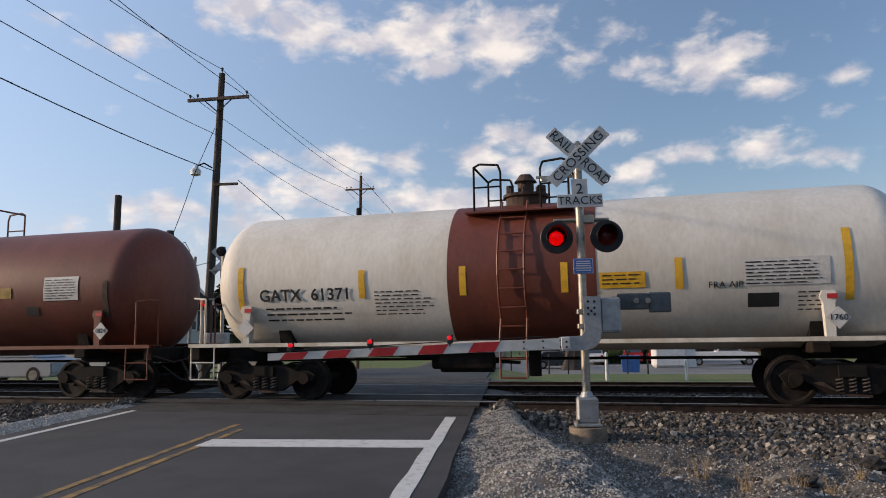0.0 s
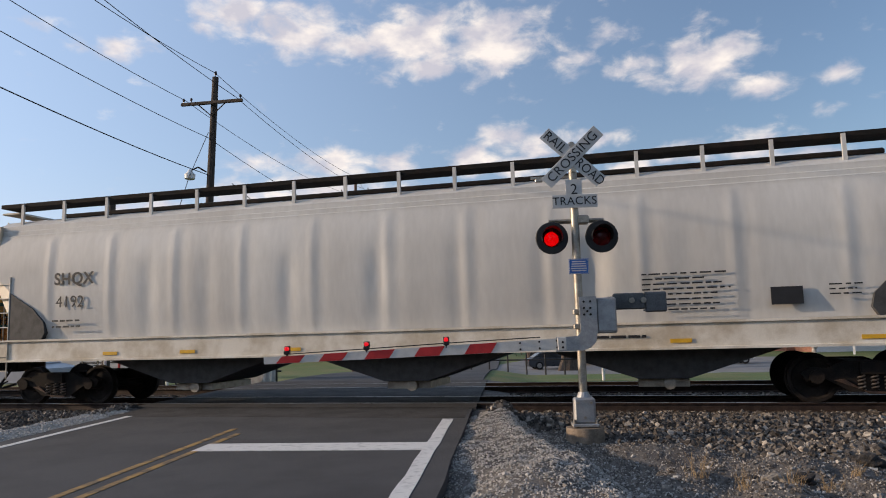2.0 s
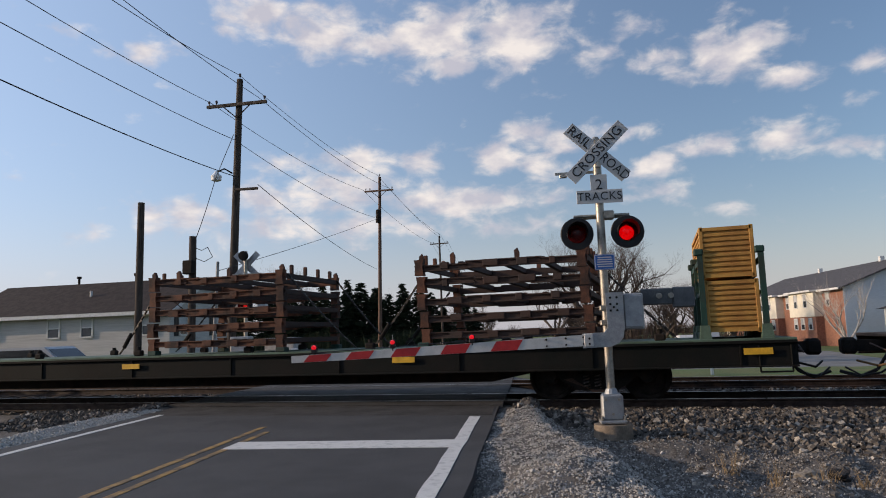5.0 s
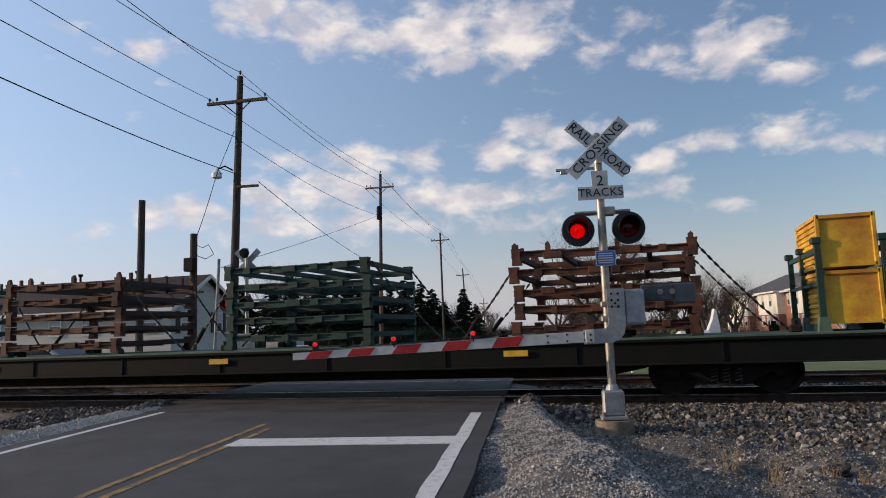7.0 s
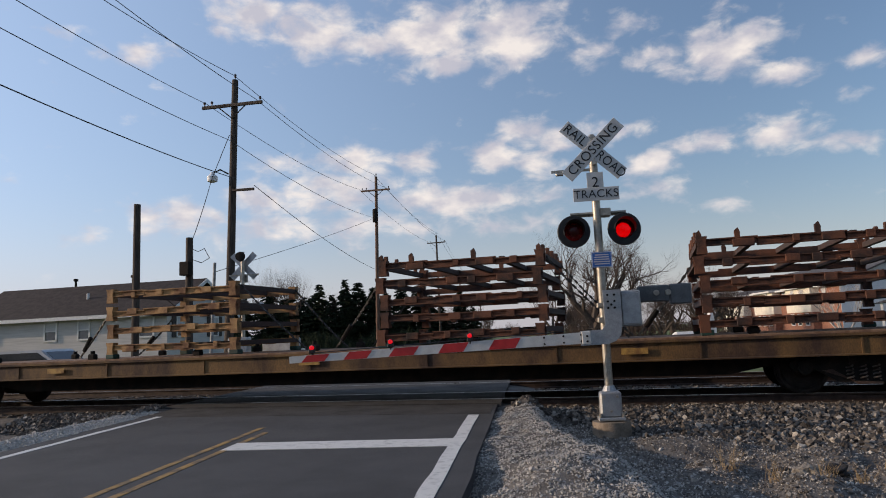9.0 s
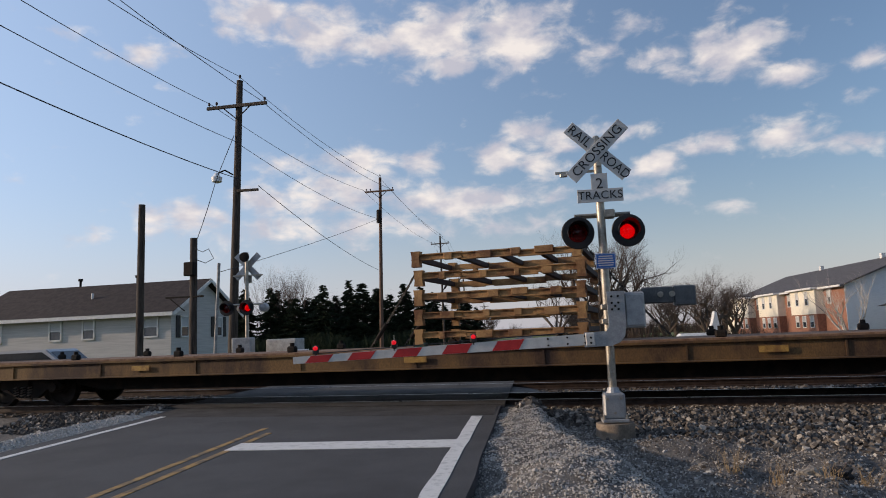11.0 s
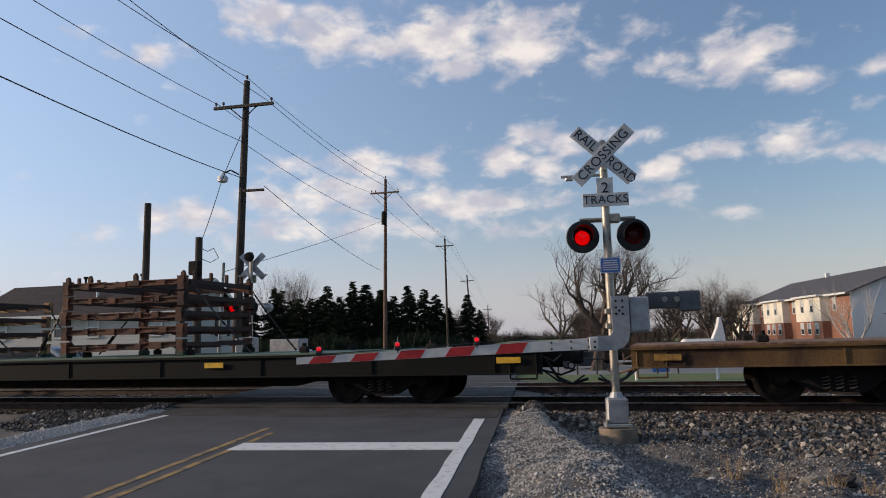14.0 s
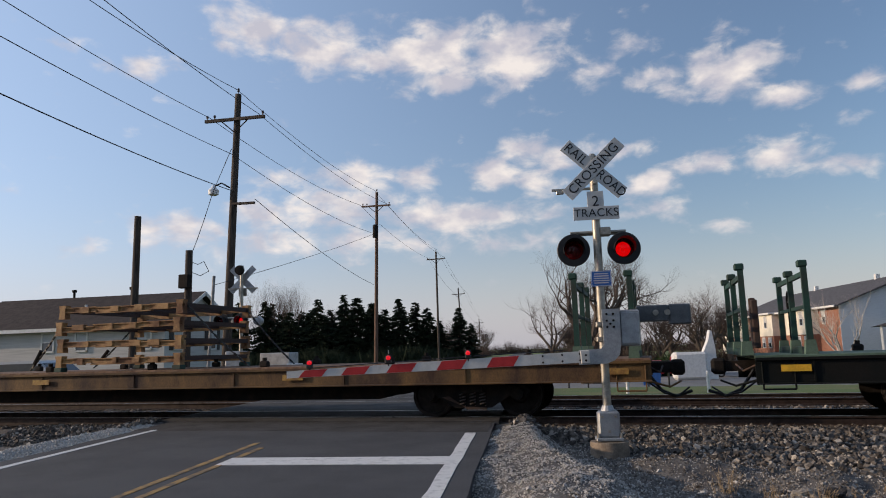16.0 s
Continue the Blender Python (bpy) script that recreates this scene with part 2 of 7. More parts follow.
def red_glass():
    """Thin red signal glass with a soft gloss."""
    k = bpy.data.materials.new("red_signal_glass")
    k.use_nodes = True
    nt = k.node_tree
    nt.nodes.clear()
    N, L = nt.nodes.new, nt.links.new
    clear, gloss, tint, mix, add, out = N("ShaderNodeBsdfTransparent"), N("ShaderNodeBsdfGlossy"), N("ShaderNodeBsdfDiffuse"), N("ShaderNodeMixShader"), N("ShaderNodeMixShader"), N("ShaderNodeOutputMaterial")
    clear.inputs["Color"].default_value = (0.95, 0.09, 0.09, 1)
    gloss.inputs["Roughness"].default_value = 0.25
    tint.inputs["Color"].default_value = (0.20, 0.006, 0.010, 1)
    mix.inputs[0].default_value, add.inputs[0].default_value = 0.22, 0.03
    L(clear.outputs[0], mix.inputs[1]), L(tint.outputs[0], mix.inputs[2])
    L(mix.outputs[0], add.inputs[1]), L(gloss.outputs[0], add.inputs[2]), L(add.outputs[0], out.inputs[0])
    return k


RED_GLASS = red_glass()
ARM_RED = mat("small_lit_red_lens", (0.4, 0.01, 0.01), 0.25, bump=0, emit=(0.9, 0.012, 0.025, 0.6))
POLEWOOD = mat("weathered_pole_wood", (0.085, 0.065, 0.052), 0.95, var=0.35, scale=3, stretch=(6, 6, 0.5), bump=0.4)
POLEWOOD2 = mat("pale_pole_wood", (0.17, 0.10, 0.07), 0.95, var=0.3, scale=3, stretch=(6, 6, 0.5), bump=0.3)
WIRE = mat("dark_wire", (0.02, 0.02, 0.022), 0.7, bump=0)
GLASS_INS = mat("porcelain", (0.10, 0.07, 0.06), 0.3, bump=0)


# ---- mesh helpers ----
def obj(name, bm, material, smooth=False):
    me = bpy.data.meshes.new(name)
    bm.to_mesh(me)
    bm.free()
    for k in (material if isinstance(material, (list, tuple)) else [material]):
        me.materials.append(k)
    if smooth:
        me.shade_smooth()
        me.set_sharp_from_angle(angle=radians(40))
    return new(name, me)


def part(name, bm, material, parent, label="", smooth=False):
    ob = obj(name, bm, material, smooth)
    ob.parent = parent
    if label:
        tagged(ob, label)
    return ob


def root(name, m, label, category, group="", kind=""):
    ob = new(name)
    ob.empty_display_size = 0.2
    ob.matrix_basis = m
    return tagged(ob, label, category, group, kind)


def B():
    return bmesh.new()


def box(bm, c, s, rot=None, bev=0.0, mi=0):
    m = Matrix.Translation(c) @ (rot or Matrix()) @ Matrix.Diagonal((*s, 1))
    r = bmesh.ops.create_cube(bm, size=1.0, matrix=m)
    fs = {f for v in r["verts"] for f in v.link_faces}
    for f in fs:
        f.material_index = mi
    if bev:
        es = list({e for v in r["verts"] for e in v.link_edges})
        bmesh.ops.bevel(bm, geom=es, offset=bev, segments=1, affect="EDGES", clamp_overlap=True)
    return bm


def rod(bm, a, b, r, n=8, r2=None, cap=True, mi=0):
    a, b = Vector(a), Vector(b)
    d = b - a
    if d.length < 1e-6:
        return bm
    q = d.to_track_quat("Z", "Y").to_matrix().to_4x4()
    m = Matrix.Translation((a + b) / 2) @ q
    res = bmesh.ops.create_cone(bm, cap_ends=cap, segments=n, radius1=r, radius2=r if r2 is None else r2, depth=d.length, matrix=m)
    if mi:
        for f in {f for v in res["verts"] for f in v.link_faces}:
            f.material_index = mi
    return bm


def beam(bm, a, b, w, h, mi=0):
    """A square bar from a to b, w wide and h high."""
    a, b = Vector(a), Vector(b)
    d = b - a
    q = d.to_track_quat("X", "Z").to_matrix().to_4x4()
    return box(bm, (a + b) / 2, (d.length, w, h), q, mi=mi)


def pipe(bm, pts, r, n=6):
    for a, b in zip(pts, pts[1:]):
        rod(bm, a, b, r, n)
    return bm


def prism(bm, pts, y0, y1, axis="y"):
    """A flat outline (x, z) drawn out from y0 to y1; axis x: outline is (y, z)."""
    def P(p, d):
        return (p[0], d, p[1]) if axis == "y" else ((d, p[0], p[1]) if axis == "x" else (p[0], p[1], d))
    a = [bm.verts.new(P(p, y0)) for p in pts]
    b = [bm.verts.new(P(p, y1)) for p in pts]
    fs = [bm.faces.new(a), bm.faces.new(list(reversed(b)))]
    n = len(pts)
    for i in range(n):
        fs.append(bm.faces.new((a[i], b[i], b[(i + 1) % n], a[(i + 1) % n])))
    bmesh.ops.recalc_face_normals(bm, faces=fs)
    return bm


def lathe(bm, prof, axis="x", n=32, c=(0, 0, 0)):
    """A body turned about an axis; prof: (along, radius)."""
    rings = []
    for t, r in prof:
        ring = []
        for i in range(n):
            a = 2 * math.pi * i / n
            u, v = r * math.cos(a), r * math.sin(a)
            p = {"x": (t, u, v), "y": (u, t, v), "z": (u, v, t)}[axis]
            ring.append(bm.verts.new((p[0] + c[0], p[1] + c[1], p[2] + c[2])))
        rings.append(ring)
    fs = []
    for a, b in zip(rings, rings[1:]):
        for i in range(n):
            fs.append(bm.faces.new((a[i], a[(i + 1) % n], b[(i + 1) % n], b[i])))
    fs += [bm.faces.new(rings[0]), bm.faces.new(rings[-1])]
    bmesh.ops.recalc_face_normals(bm, faces=fs)
    return bm


def text(name, body, size, m, material, parent, stretch=1.0, label=""):
    cu = bpy.data.curves.new(name, "FONT")
    cu.body, cu.size, cu.extrude = body, size, 0.003
    cu.align_x, cu.align_y = "CENTER", "CENTER"
    cu.space_character = 1.05
    cu.offset = 0.006 if name == "reporting_mark" else 0.0
    cu.materials.append(material)
    ob = new(name, cu)
    ob.parent = parent
    ob.matrix_basis = m @ Matrix.Diagonal((stretch, 1, 1, 1))
    if label:
        tagged(ob, label)
    return ob


FACING = pose(0, 0, 0, 90, 0, 0)    # lettering that looks towards -y


# ---- the ground ----
TRACKS = (14.6, 19.0)


def road_mid(y):
    return -5.45 - 0.172 * (y - 7.5)


def smooth01(t):
    t = max(0.0, min(1.0, t))
    return t * t * (3 - 2 * t)


def road_z(y):
    if y < 13.0:
        return -0.0135 * (13.0 - y) - 0.03
    return -0.03 - 1.25 * smooth01((y - 21.5) / 40)


def ground_z(x, y):
    """Lie of the land: a ditch side by the ballast, spill of gravel along the road, lawns beyond."""
    u = x - road_mid(y)
    z = road_z(y) - 0.05
    if abs(u) > 3.25:
        side = smooth01((abs(u) - 3.3) / 2.2)
        low = -0.35 - 1.22 * smooth01((y - 22.5) / 38)
        z = z * (1 - side) + low * side
    if y < 13.2 and u > 3.3:
        k = smooth01((y - 3.0) / 3)
        # spilled gravel stands level with the road and falls away behind a crest
        crest = float(np.interp(y, (3.0, 6.0, 7.8, 9.1, 10.3, 13.0), (0.6, -0.15, -0.62, -1.2, -1.73, -2.4))) + 0.12 * noise.noise((y * 1.1, 4.0, 0))
        rise = smooth01((u - 3.4) / max(0.3, crest - road_mid(y) - 3.4))
        berm = road_z(y) - 0.07 + 0.13 * rise
        fall = smooth01((x - crest) / 0.62)
        z = z * (1 - k) + k * (berm * (1 - fall) + (-0.40 + 0.05 * smooth01((y - 10.5) / 2)) * fall)
        for mx, my, rx, ry, h in ((-2.0, 6.9, 0.45, 0.75, -0.16), (-0.98, 7.0, 0.42, 0.7, 0.17), (0.25, 10.25, 0.75, 0.38, 0.20), (1.9, 9.4, 0.6, 0.4, 0.18), (0.5, 8.5, 0.35, 0.6, 0.14), (2.9, 10.6, 0.8, 0.35, 0.16), (1.35, 7.9, 0.3, 0.55, 0.17), (2.3, 8.3, 0.3, 0.4, 0.13)):
            z += k * h * math.exp(-((x - mx) / rx) ** 2 - ((y - my) / ry) ** 2)
        z += 0.05 * noise.noise((x * 1.6, y * 1.4, 3)) + 0.05 * noise.noise((x * 4, y * 4, 5)) + 0.018 * noise.noise((x * 11, y * 11, 6))
    elif y < 13.2 and u < -3.5:
        z += 0.15 * math.exp(-((u + 4.1) / 0.45) ** 2) + 0.03 * noise.noise((x * 2, y * 2, 7))
    elif abs(u) > 3.3:
        z += 0.03 * noise.noise((x * 0.8, y * 0.8, 7))
    for c in TRACKS:
        d = abs(y - c)
        if abs(u) > 3.2 and d < 2.9:
            z = max(z, -0.21 - 0.42 * smooth01((d - 1.5) / 1.5))
    return z


def make_ground():
    xs = sorted({round(v, 3) for v in [*np.arange(-14, -4, 0.2), *np.arange(-4, 4, 0.09), *np.arange(4, 10, 0.2), *np.arange(-60, -14, 2.0), *np.arange(10, 60, 2.0), *np.arange(-400, -60, 34), *np.arange(60, 400, 34), -2500, -1200, 1200, 2500]})
    ys = sorted({round(v, 3) for v in [*np.arange(3, 13.5, 0.11), *np.arange(13.5, 22.5, 0.2), *np.arange(-40, 3, 2.5), *np.arange(22.5, 60, 1.5), *np.arange(60, 400, 20), -2500, -800, -200, 700, 1400, 2800]})
    verts = [(x, y, ground_z(x, y)) for y in ys for x in xs]
    nx = len(xs)
    faces, mi = [], []
    for j in range(len(ys) - 1):
        for i in range(nx - 1):
            a = j * nx + i
            faces.append((a, a + 1, a + nx + 1, a + nx))
            yc = (ys[j] + ys[j + 1]) / 2
            xc = (xs[i] + xs[i + 1]) / 2
            lot = 36 < yc < 82 and -12 < xc < 16
            mi.append(2 if lot else (1 if (yc > 22.3 or yc < -6) else 0))
    me = bpy.data.meshes.new("ground")
    me.from_pydata(verts, [], faces)
    for k in (GROUND, GRASS, LOT):
        me.materials.append(k)
    me.polygons.foreach_set("material_index", mi)
    me.shade_smooth()
    tagged(new("ground", me), "gravelly soil and lawns on both sides of the tracks", "ground", kind="structure")


make_ground()


def slab(name, u0, u1, y0, y1, lift, thick, material, label="", parent=None, step=1.0, wob=0.0, skew=None):
    bm = B()
    n = max(1, int((y1 - y0) / step))
    top, bot = [], []
    for i in range(n + 1):
        y = y0 + (y1 - y0) * i / n
        ra, rb = wob * noise.noise((y * 1.3, u0, 2)), wob * noise.noise((y * 1.7, u1, 4))
        sk = skew or 0.0
        pts = [(road_mid(y) + u0 + ra, y), (road_mid(y) + u1 + rb, y + sk * (u1 - u0))]
        top.append([bm.verts.new((px, py, road_z(py) + lift)) for px, py in pts])
        bot.append([bm.verts.new((px, py, road_z(py) + lift - thick)) for px, py in pts])
    fs = []
    for i in range(n):
        fs.append(bm.faces.new((top[i][0], top[i][1], top[i + 1][1], top[i + 1][0])))
        fs.append(bm.faces.new((top[i][1], bot[i][1], bot[i + 1][1], top[i + 1][1])))
        fs.append(bm.faces.new((top[i][0], top[i + 1][0], bot[i + 1][0], bot[i][0])))
    fs.append(bm.faces.new((top[0][0], bot[0][0], bot[0][1], top[0][1])))
    fs.append(bm.faces.new((top[n][0], top[n][1], bot[n][1], bot[n][0])))
    bmesh.ops.recalc_face_normals(bm, faces=fs)
    ob = part(name, bm, material, parent) if parent else obj(name, bm, material)
    return tagged(ob, label)


road = slab("road", -3.55, 3.48, -60, 13.05, 0.0, 0.12, ASPHALT, "grey asphalt two-lane road climbing to the tracks", wob=0.03)
tagged(road, category="road", kind="structure")
far_road = slab("road", -3.55, 3.4, 21.2, 420, 0.0, 0.12, ASPHALT, "grey asphalt road going on beyond the tracks", step=3)
tagged(far_road, category="road", kind="structure")
slab("edge_line", 3.05, 3.23, -60, 11.6, 0.005, 0.006, LINE_WHITE, "worn white edge line", road, wob=0.025, step=0.4)
slab("edge_line", -3.2, -3.07, -60, 11.8, 0.005, 0.006, LINE_WHITE, "thin white edge line", road, wob=0.02, step=0.5)
slab("centre_line", -0.30, -0.20, -60, 10.3, 0.005, 0.006, LINE_YELLOW, "worn yellow line", road, wob=0.01, step=0.5)
slab("centre_line", -0.03, 0.07, -60, 9.8, 0.005, 0.006, LINE_YELLOW, "worn yellow line", road, wob=0.01, step=0.5)
slab("stop_line", -0.03, 3.05, 8.3, 8.87, 0.006, 0.006, LINE_WHITE, "white stop line", road, step=0.6, skew=0.125)
slab("asphalt_patch", -3.6, 3.42, 11.75, 13.05, 0.004, 0.05, ASPHALT_OLD, "darker asphalt patch by the rails", road, step=0.3, wob=0.02)


# ---- tracks ----
def make_track(c, name):
    tr = root(name, pose(0, c, 0), "rusty steel rails with polished heads on timber ties", "railway track", kind="structure")
    for s in (-1, 1):
        bm = B()
        y = s * 0.755
        prof = [(-.07, -.17), (.07, -.17), (.07, -.155), (.012, -.13), (.012, -.045), (.037, -.03), (.037, -.004), (-.037, -.004), (-.037, -.03), (-.012, -.045), (-.012, -.13), (-.07, -.155)]
        prism(bm, [(y + a, b) for a, b in prof], -320, 320, "x")
        rail = part("rail", bm, RAIL, tr)
        bm = B()
        box(bm, (0, y, -0.001), (640, 0.062, 0.006))
        part("rail_head", bm, RAIL_TOP, rail, "polished running surface")
    bm = B()
    box(bm, (0, 0, 0), (0.23, 2.6, 0.18), bev=0.012)
    me = bpy.data.meshes.new("tie")
    bm.to_mesh(me), bm.free()
    me.materials.append(TIE)
    rng = random.Random(int(c))
    for i in range(-70, 70):
        x = i * 0.53
        if -11.6 < x < -3.2:
            continue
        t = new("tie", me)
        t.parent = tr
        t.matrix_basis = pose(x + rng.uniform(-.03, .03), rng.uniform(-.06, .06), -0.262, 0, 0, rng.uniform(-1, 1))
    return tr


for i, c in enumerate(TRACKS):
    make_track(c, "railway_track")

# crossing panels between and beside the rails
crossing = root("crossing_surface", pose(0, 0, 0), "asphalt crossing between the rails", "level crossing", kind="structure")
for y0, y1 in ((13.05, 13.80), (13.95, 15.25), (15.40, 18.2), (18.34, 19.66), (19.8, 21.2)):
    slab("crossing_panel", -3.9, 3.55, y0, y1, 0.028, 0.2, ASPHALT_OLD, "", crossing, step=0.4, wob=0.02)


# ---- the train ----
SPEED, TRACK_Y = 15.3, TRACKS[0]
MOVING = []     # (thing, place along the track at the clip's start, across, height)
WHEELS = []

TANK_WHITE = mat("white_tank_paint", (0.70, 0.66, 0.59), 0.55, var=0.08, scale=0.7, col2=(0.60, 0.55, 0.47), stretch=(1, 1, 0.35), bump=0.05, fine=14)
TANK_BROWN = mat("red_brown_tank_paint", (0.17, 0.045, 0.025), 0.5, var=0.14, scale=0.8, col2=(0.12, 0.032, 0.020), stretch=(1, 1, 0.4), bump=0.05, fine=16)
HOPPER_PAINT = mat("pale_grey_hopper_paint", (0.60, 0.585, 0.55), 0.6, var=0.06, scale=0.5, col2=(0.53, 0.51, 0.475), stretch=(1, 1, 0.25), bump=0.06, fine=10)
HOPPER_SILL = mat("cream_sill_paint", (0.72, 0.67, 0.58), 0.6, var=0.1, scale=1.5, col2=(0.5, 0.43, 0.33), bump=0.05)
# dark version of the hopper grey, with shade put into the colour
HOPPER_SHADED = mat("shaded_hopper_sheet", (0.06, 0.06, 0.06), 0.7, var=0.2, bump=0.1)
GRIME = mat("grimy_black_steel", (0.014, 0.013, 0.012), 0.85, 0.0, var=0.4, scale=4, col2=(0.028, 0.021, 0.017), bump=0.2, spec=0.15)
RUSTY = mat("rusty_cast_steel", (0.085, 0.050, 0.035), 0.85, 0.1, var=0.35, scale=5, col2=(0.04, 0.03, 0.027), bump=0.25)
WHEEL = mat("worn_wheel_steel", (0.03, 0.024, 0.021), 0.75, 0.2, var=0.3, scale=4, bump=0.1, spec=0.2)
SPRING = mat("bright_spring_steel", (0.22, 0.19, 0.17), 0.5, 0.5, var=0.2, bump=0.05)
YELLOW_MARK = mat("yellow_reflector", (0.75, 0.42, 0.03), 0.5, var=0.12, scale=8, bump=0)
DECK_YELLOW = mat("rusty_yellow_side_paint", (0.15, 0.082, 0.028), 0.8, var=0.3, scale=1.1, col2=(0.045, 0.024, 0.016), stretch=(1, 1, 0.5), bump=0.15)
DECK_WOOD = mat("worn_deck_boards", (0.22, 0.13, 0.08), 0.9, var=0.3, scale=2, col2=(0.14, 0.075, 0.045), stretch=(4, 0.6, 1), bump=0.3)
SIDE_BLACK = mat("black_side_paint", (0.006, 0.008, 0.0075), 0.8, var=0.25, scale=1.3, col2=(0.012, 0.011, 0.010), bump=0.08, spec=0.15)
DECK_GREEN = mat("faded_green_deck", (0.10, 0.155, 0.11), 0.8, var=0.2, scale=1.5, bump=0.15)
RACK_GREEN = mat("green_rack_paint", (0.012, 0.050, 0.037), 0.7, var=0.28, scale=2.5, col2=(0.022, 0.036, 0.028), bump=0.1)
RACK_TAN = mat("rusty_tan_rack_paint", (0.39, 0.22, 0.088), 0.75, var=0.28, scale=2.2, col2=(0.15, 0.066, 0.03), bump=0.15)
RACK_RUST = mat("rusty_orange_rack_paint", (0.135, 0.050, 0.025), 0.8, var=0.32, scale=2.2, col2=(0.035, 0.020, 0.016), bump=0.15)
RACK_DARK = mat("dark_rusted_rack", (0.060, 0.032, 0.024), 0.85, var=0.3, scale=2.2, col2=(0.05, 0.035, 0.03), bump=0.15)
CRATE_YELLOW = mat("yellow_bin_paint", (0.70, 0.41, 0.03), 0.6, var=0.14, scale=1.8, col2=(0.50, 0.20, 0.025), bump=0.08)
CRATE_TAN = mat("tan_yellow_bin_paint", (0.50, 0.27, 0.06), 0.65, var=0.16, scale=1.8, col2=(0.36, 0.17, 0.04), bump=0.08)
CRATE_ORANGE = mat("orange_bin_paint", (0.60, 0.22, 0.025), 0.6, var=0.18, scale=1.8, col2=(0.34, 0.10, 0.02), bump=0.08)
CHAIN = mat("chain_steel", (0.06, 0.055, 0.05), 0.5, 0.7, var=0.2, bump=0)
DULL_YELLOW = mat("faded_yellow_plate", (0.38, 0.22, 0.05), 0.7, var=0.25, scale=6, col2=(0.2, 0.1, 0.03), bump=0)
WHITE_PLATE = mat("white_plate", (0.6, 0.58, 0.55), 0.6, var=0.1, bump=0)


def make_truck(car, x):
    """A three-piece freight truck with two wheelsets."""
    bm = B()
    for s in (-1, 1):
        y = s * 1.0
        prism(bm, [(x - 1.12, 0.52), (x - 0.98, 0.62), (x - 0.72, 0.60), (x - 0.42, 0.72), (x + 0.42, 0.72), (x + 0.72, 0.60), (x + 0.98, 0.62), (x + 1.12, 0.52), (x + 1.05, 0.40), (x + 0.72, 0.42), (x + 0.36, 0.20), (x - 0.36, 0.20), (x - 0.72, 0.42), (x - 1.05, 0.40)], y - 0.07, y + 0.07)
        for d in (-0.88, 0.88):
            rod(bm, (x + d, y - 0.12 * 1, 0.46), (x + d, y + 0.12, 0.46), 0.12, 10)
    box(bm, (x, 0, 0.60), (0.42, 2.3, 0.2))
    tk = part("truck", bm, GRIME, car, "grimy cast-steel truck side frames")
    for s in (-1, 1):
        for d in (-0.2, 0.0, 0.2):
            bm = B()
            pts = [(x + d + 0.055 * math.cos(k * 0.9), s * 1.09 + 0.055 * math.sin(k * 0.9), 0.24 + k * 0.0085) for k in range(30)]
            pipe(bm, pts, 0.013, 4)
            part("spring", bm, SPRING, tk, "bright coil spring")
        bm = B()
        prism(bm, [(x - 0.62, 0.40), (x - 0.46, 0.42), (x - 0.1, 0.17), (x + 0.28, 0.16), (x + 0.28, 0.20), (x - 0.14, 0.22)], s * 1.085 - 0.02, s * 1.085 + 0.02)
        part("bracket", bm, RUSTY, tk)
    for d in (-0.88, 0.88):
        bm = B()
        for s in (-1, 1):
            a = s * 0.755
            prof = [(a - 0.075 * s, 0.10), (a - 0.075 * s, 0.445), (a - 0.045 * s, 0.445), (a - 0.04 * s, 0.42), (a + 0.065 * s, 0.415), (a + 0.065 * s, 0.36), (a + 0.02 * s, 0.33), (a + 0.02 * s, 0.16), (a + 0.08 * s, 0.13), (a + 0.08 * s, 0.02)]
            lathe(bm, prof, "y", 28)
        rod(bm, (0, -1.1, 0), (0, 1.1, 0), 0.08, 10)
        w = part("wheelset", bm, WHEEL, tk, "steel wheels on their axle", smooth=True)
        w.matrix_basis = pose(x + d, 0, 0.42)
        WHEELS.append((w, x + d))
    return tk


def make_coupler(car, x, s):
    bm = B()
    beam(bm, (x - s * 0.3, 0, 0.86), (x + s * 0.5, 0, 0.86), 0.16, 0.2)
    box(bm, (x + s * 0.58, 0.03, 0.86), (0.26, 0.3, 0.3), bev=0.05)
    cp = part("coupler", bm, GRIME, car)
    bm = B()
    pts = [(x, -0.35, 0.8), (x + s * 0.25, -0.4, 0.45), (x + s * 0.5, -0.32, 0.33), (x + s * 0.8, -0.2, 0.42)]
    pipe(bm, pts, 0.03)
    pts = [(x - s * 0.1, -0.9, 0.72), (x + s * 0.3, -0.8, 0.42), (x + s * 0.55, -0.6, 0.36), (x + s * 0.75, -0.4, 0.5)]
    pipe(bm, pts, 0.018)
    part("brake_hose", bm, BLACK, cp, "black rubber air hose")
    bm = B()
    pipe(bm, [(x, -1.35, 0.95), (x + s * 0.25, -1.0, 0.80), (x + s * 0.3, -0.3, 0.90)], 0.016)
    part("cut_lever", bm, RUSTY, cp)


def ladder(bm, x0, x1, y, z0, z1, n, r=0.016):
    for x in (x0, x1):
        rod(bm, (x, y, z0), (x, y, z1), r, 6)
    for i in range(n):
        z = z0 + (z1 - z0) * (i + 0.5) / n
        rod(bm, (x0, y, z), (x1, y, z), r * 0.85, 6)


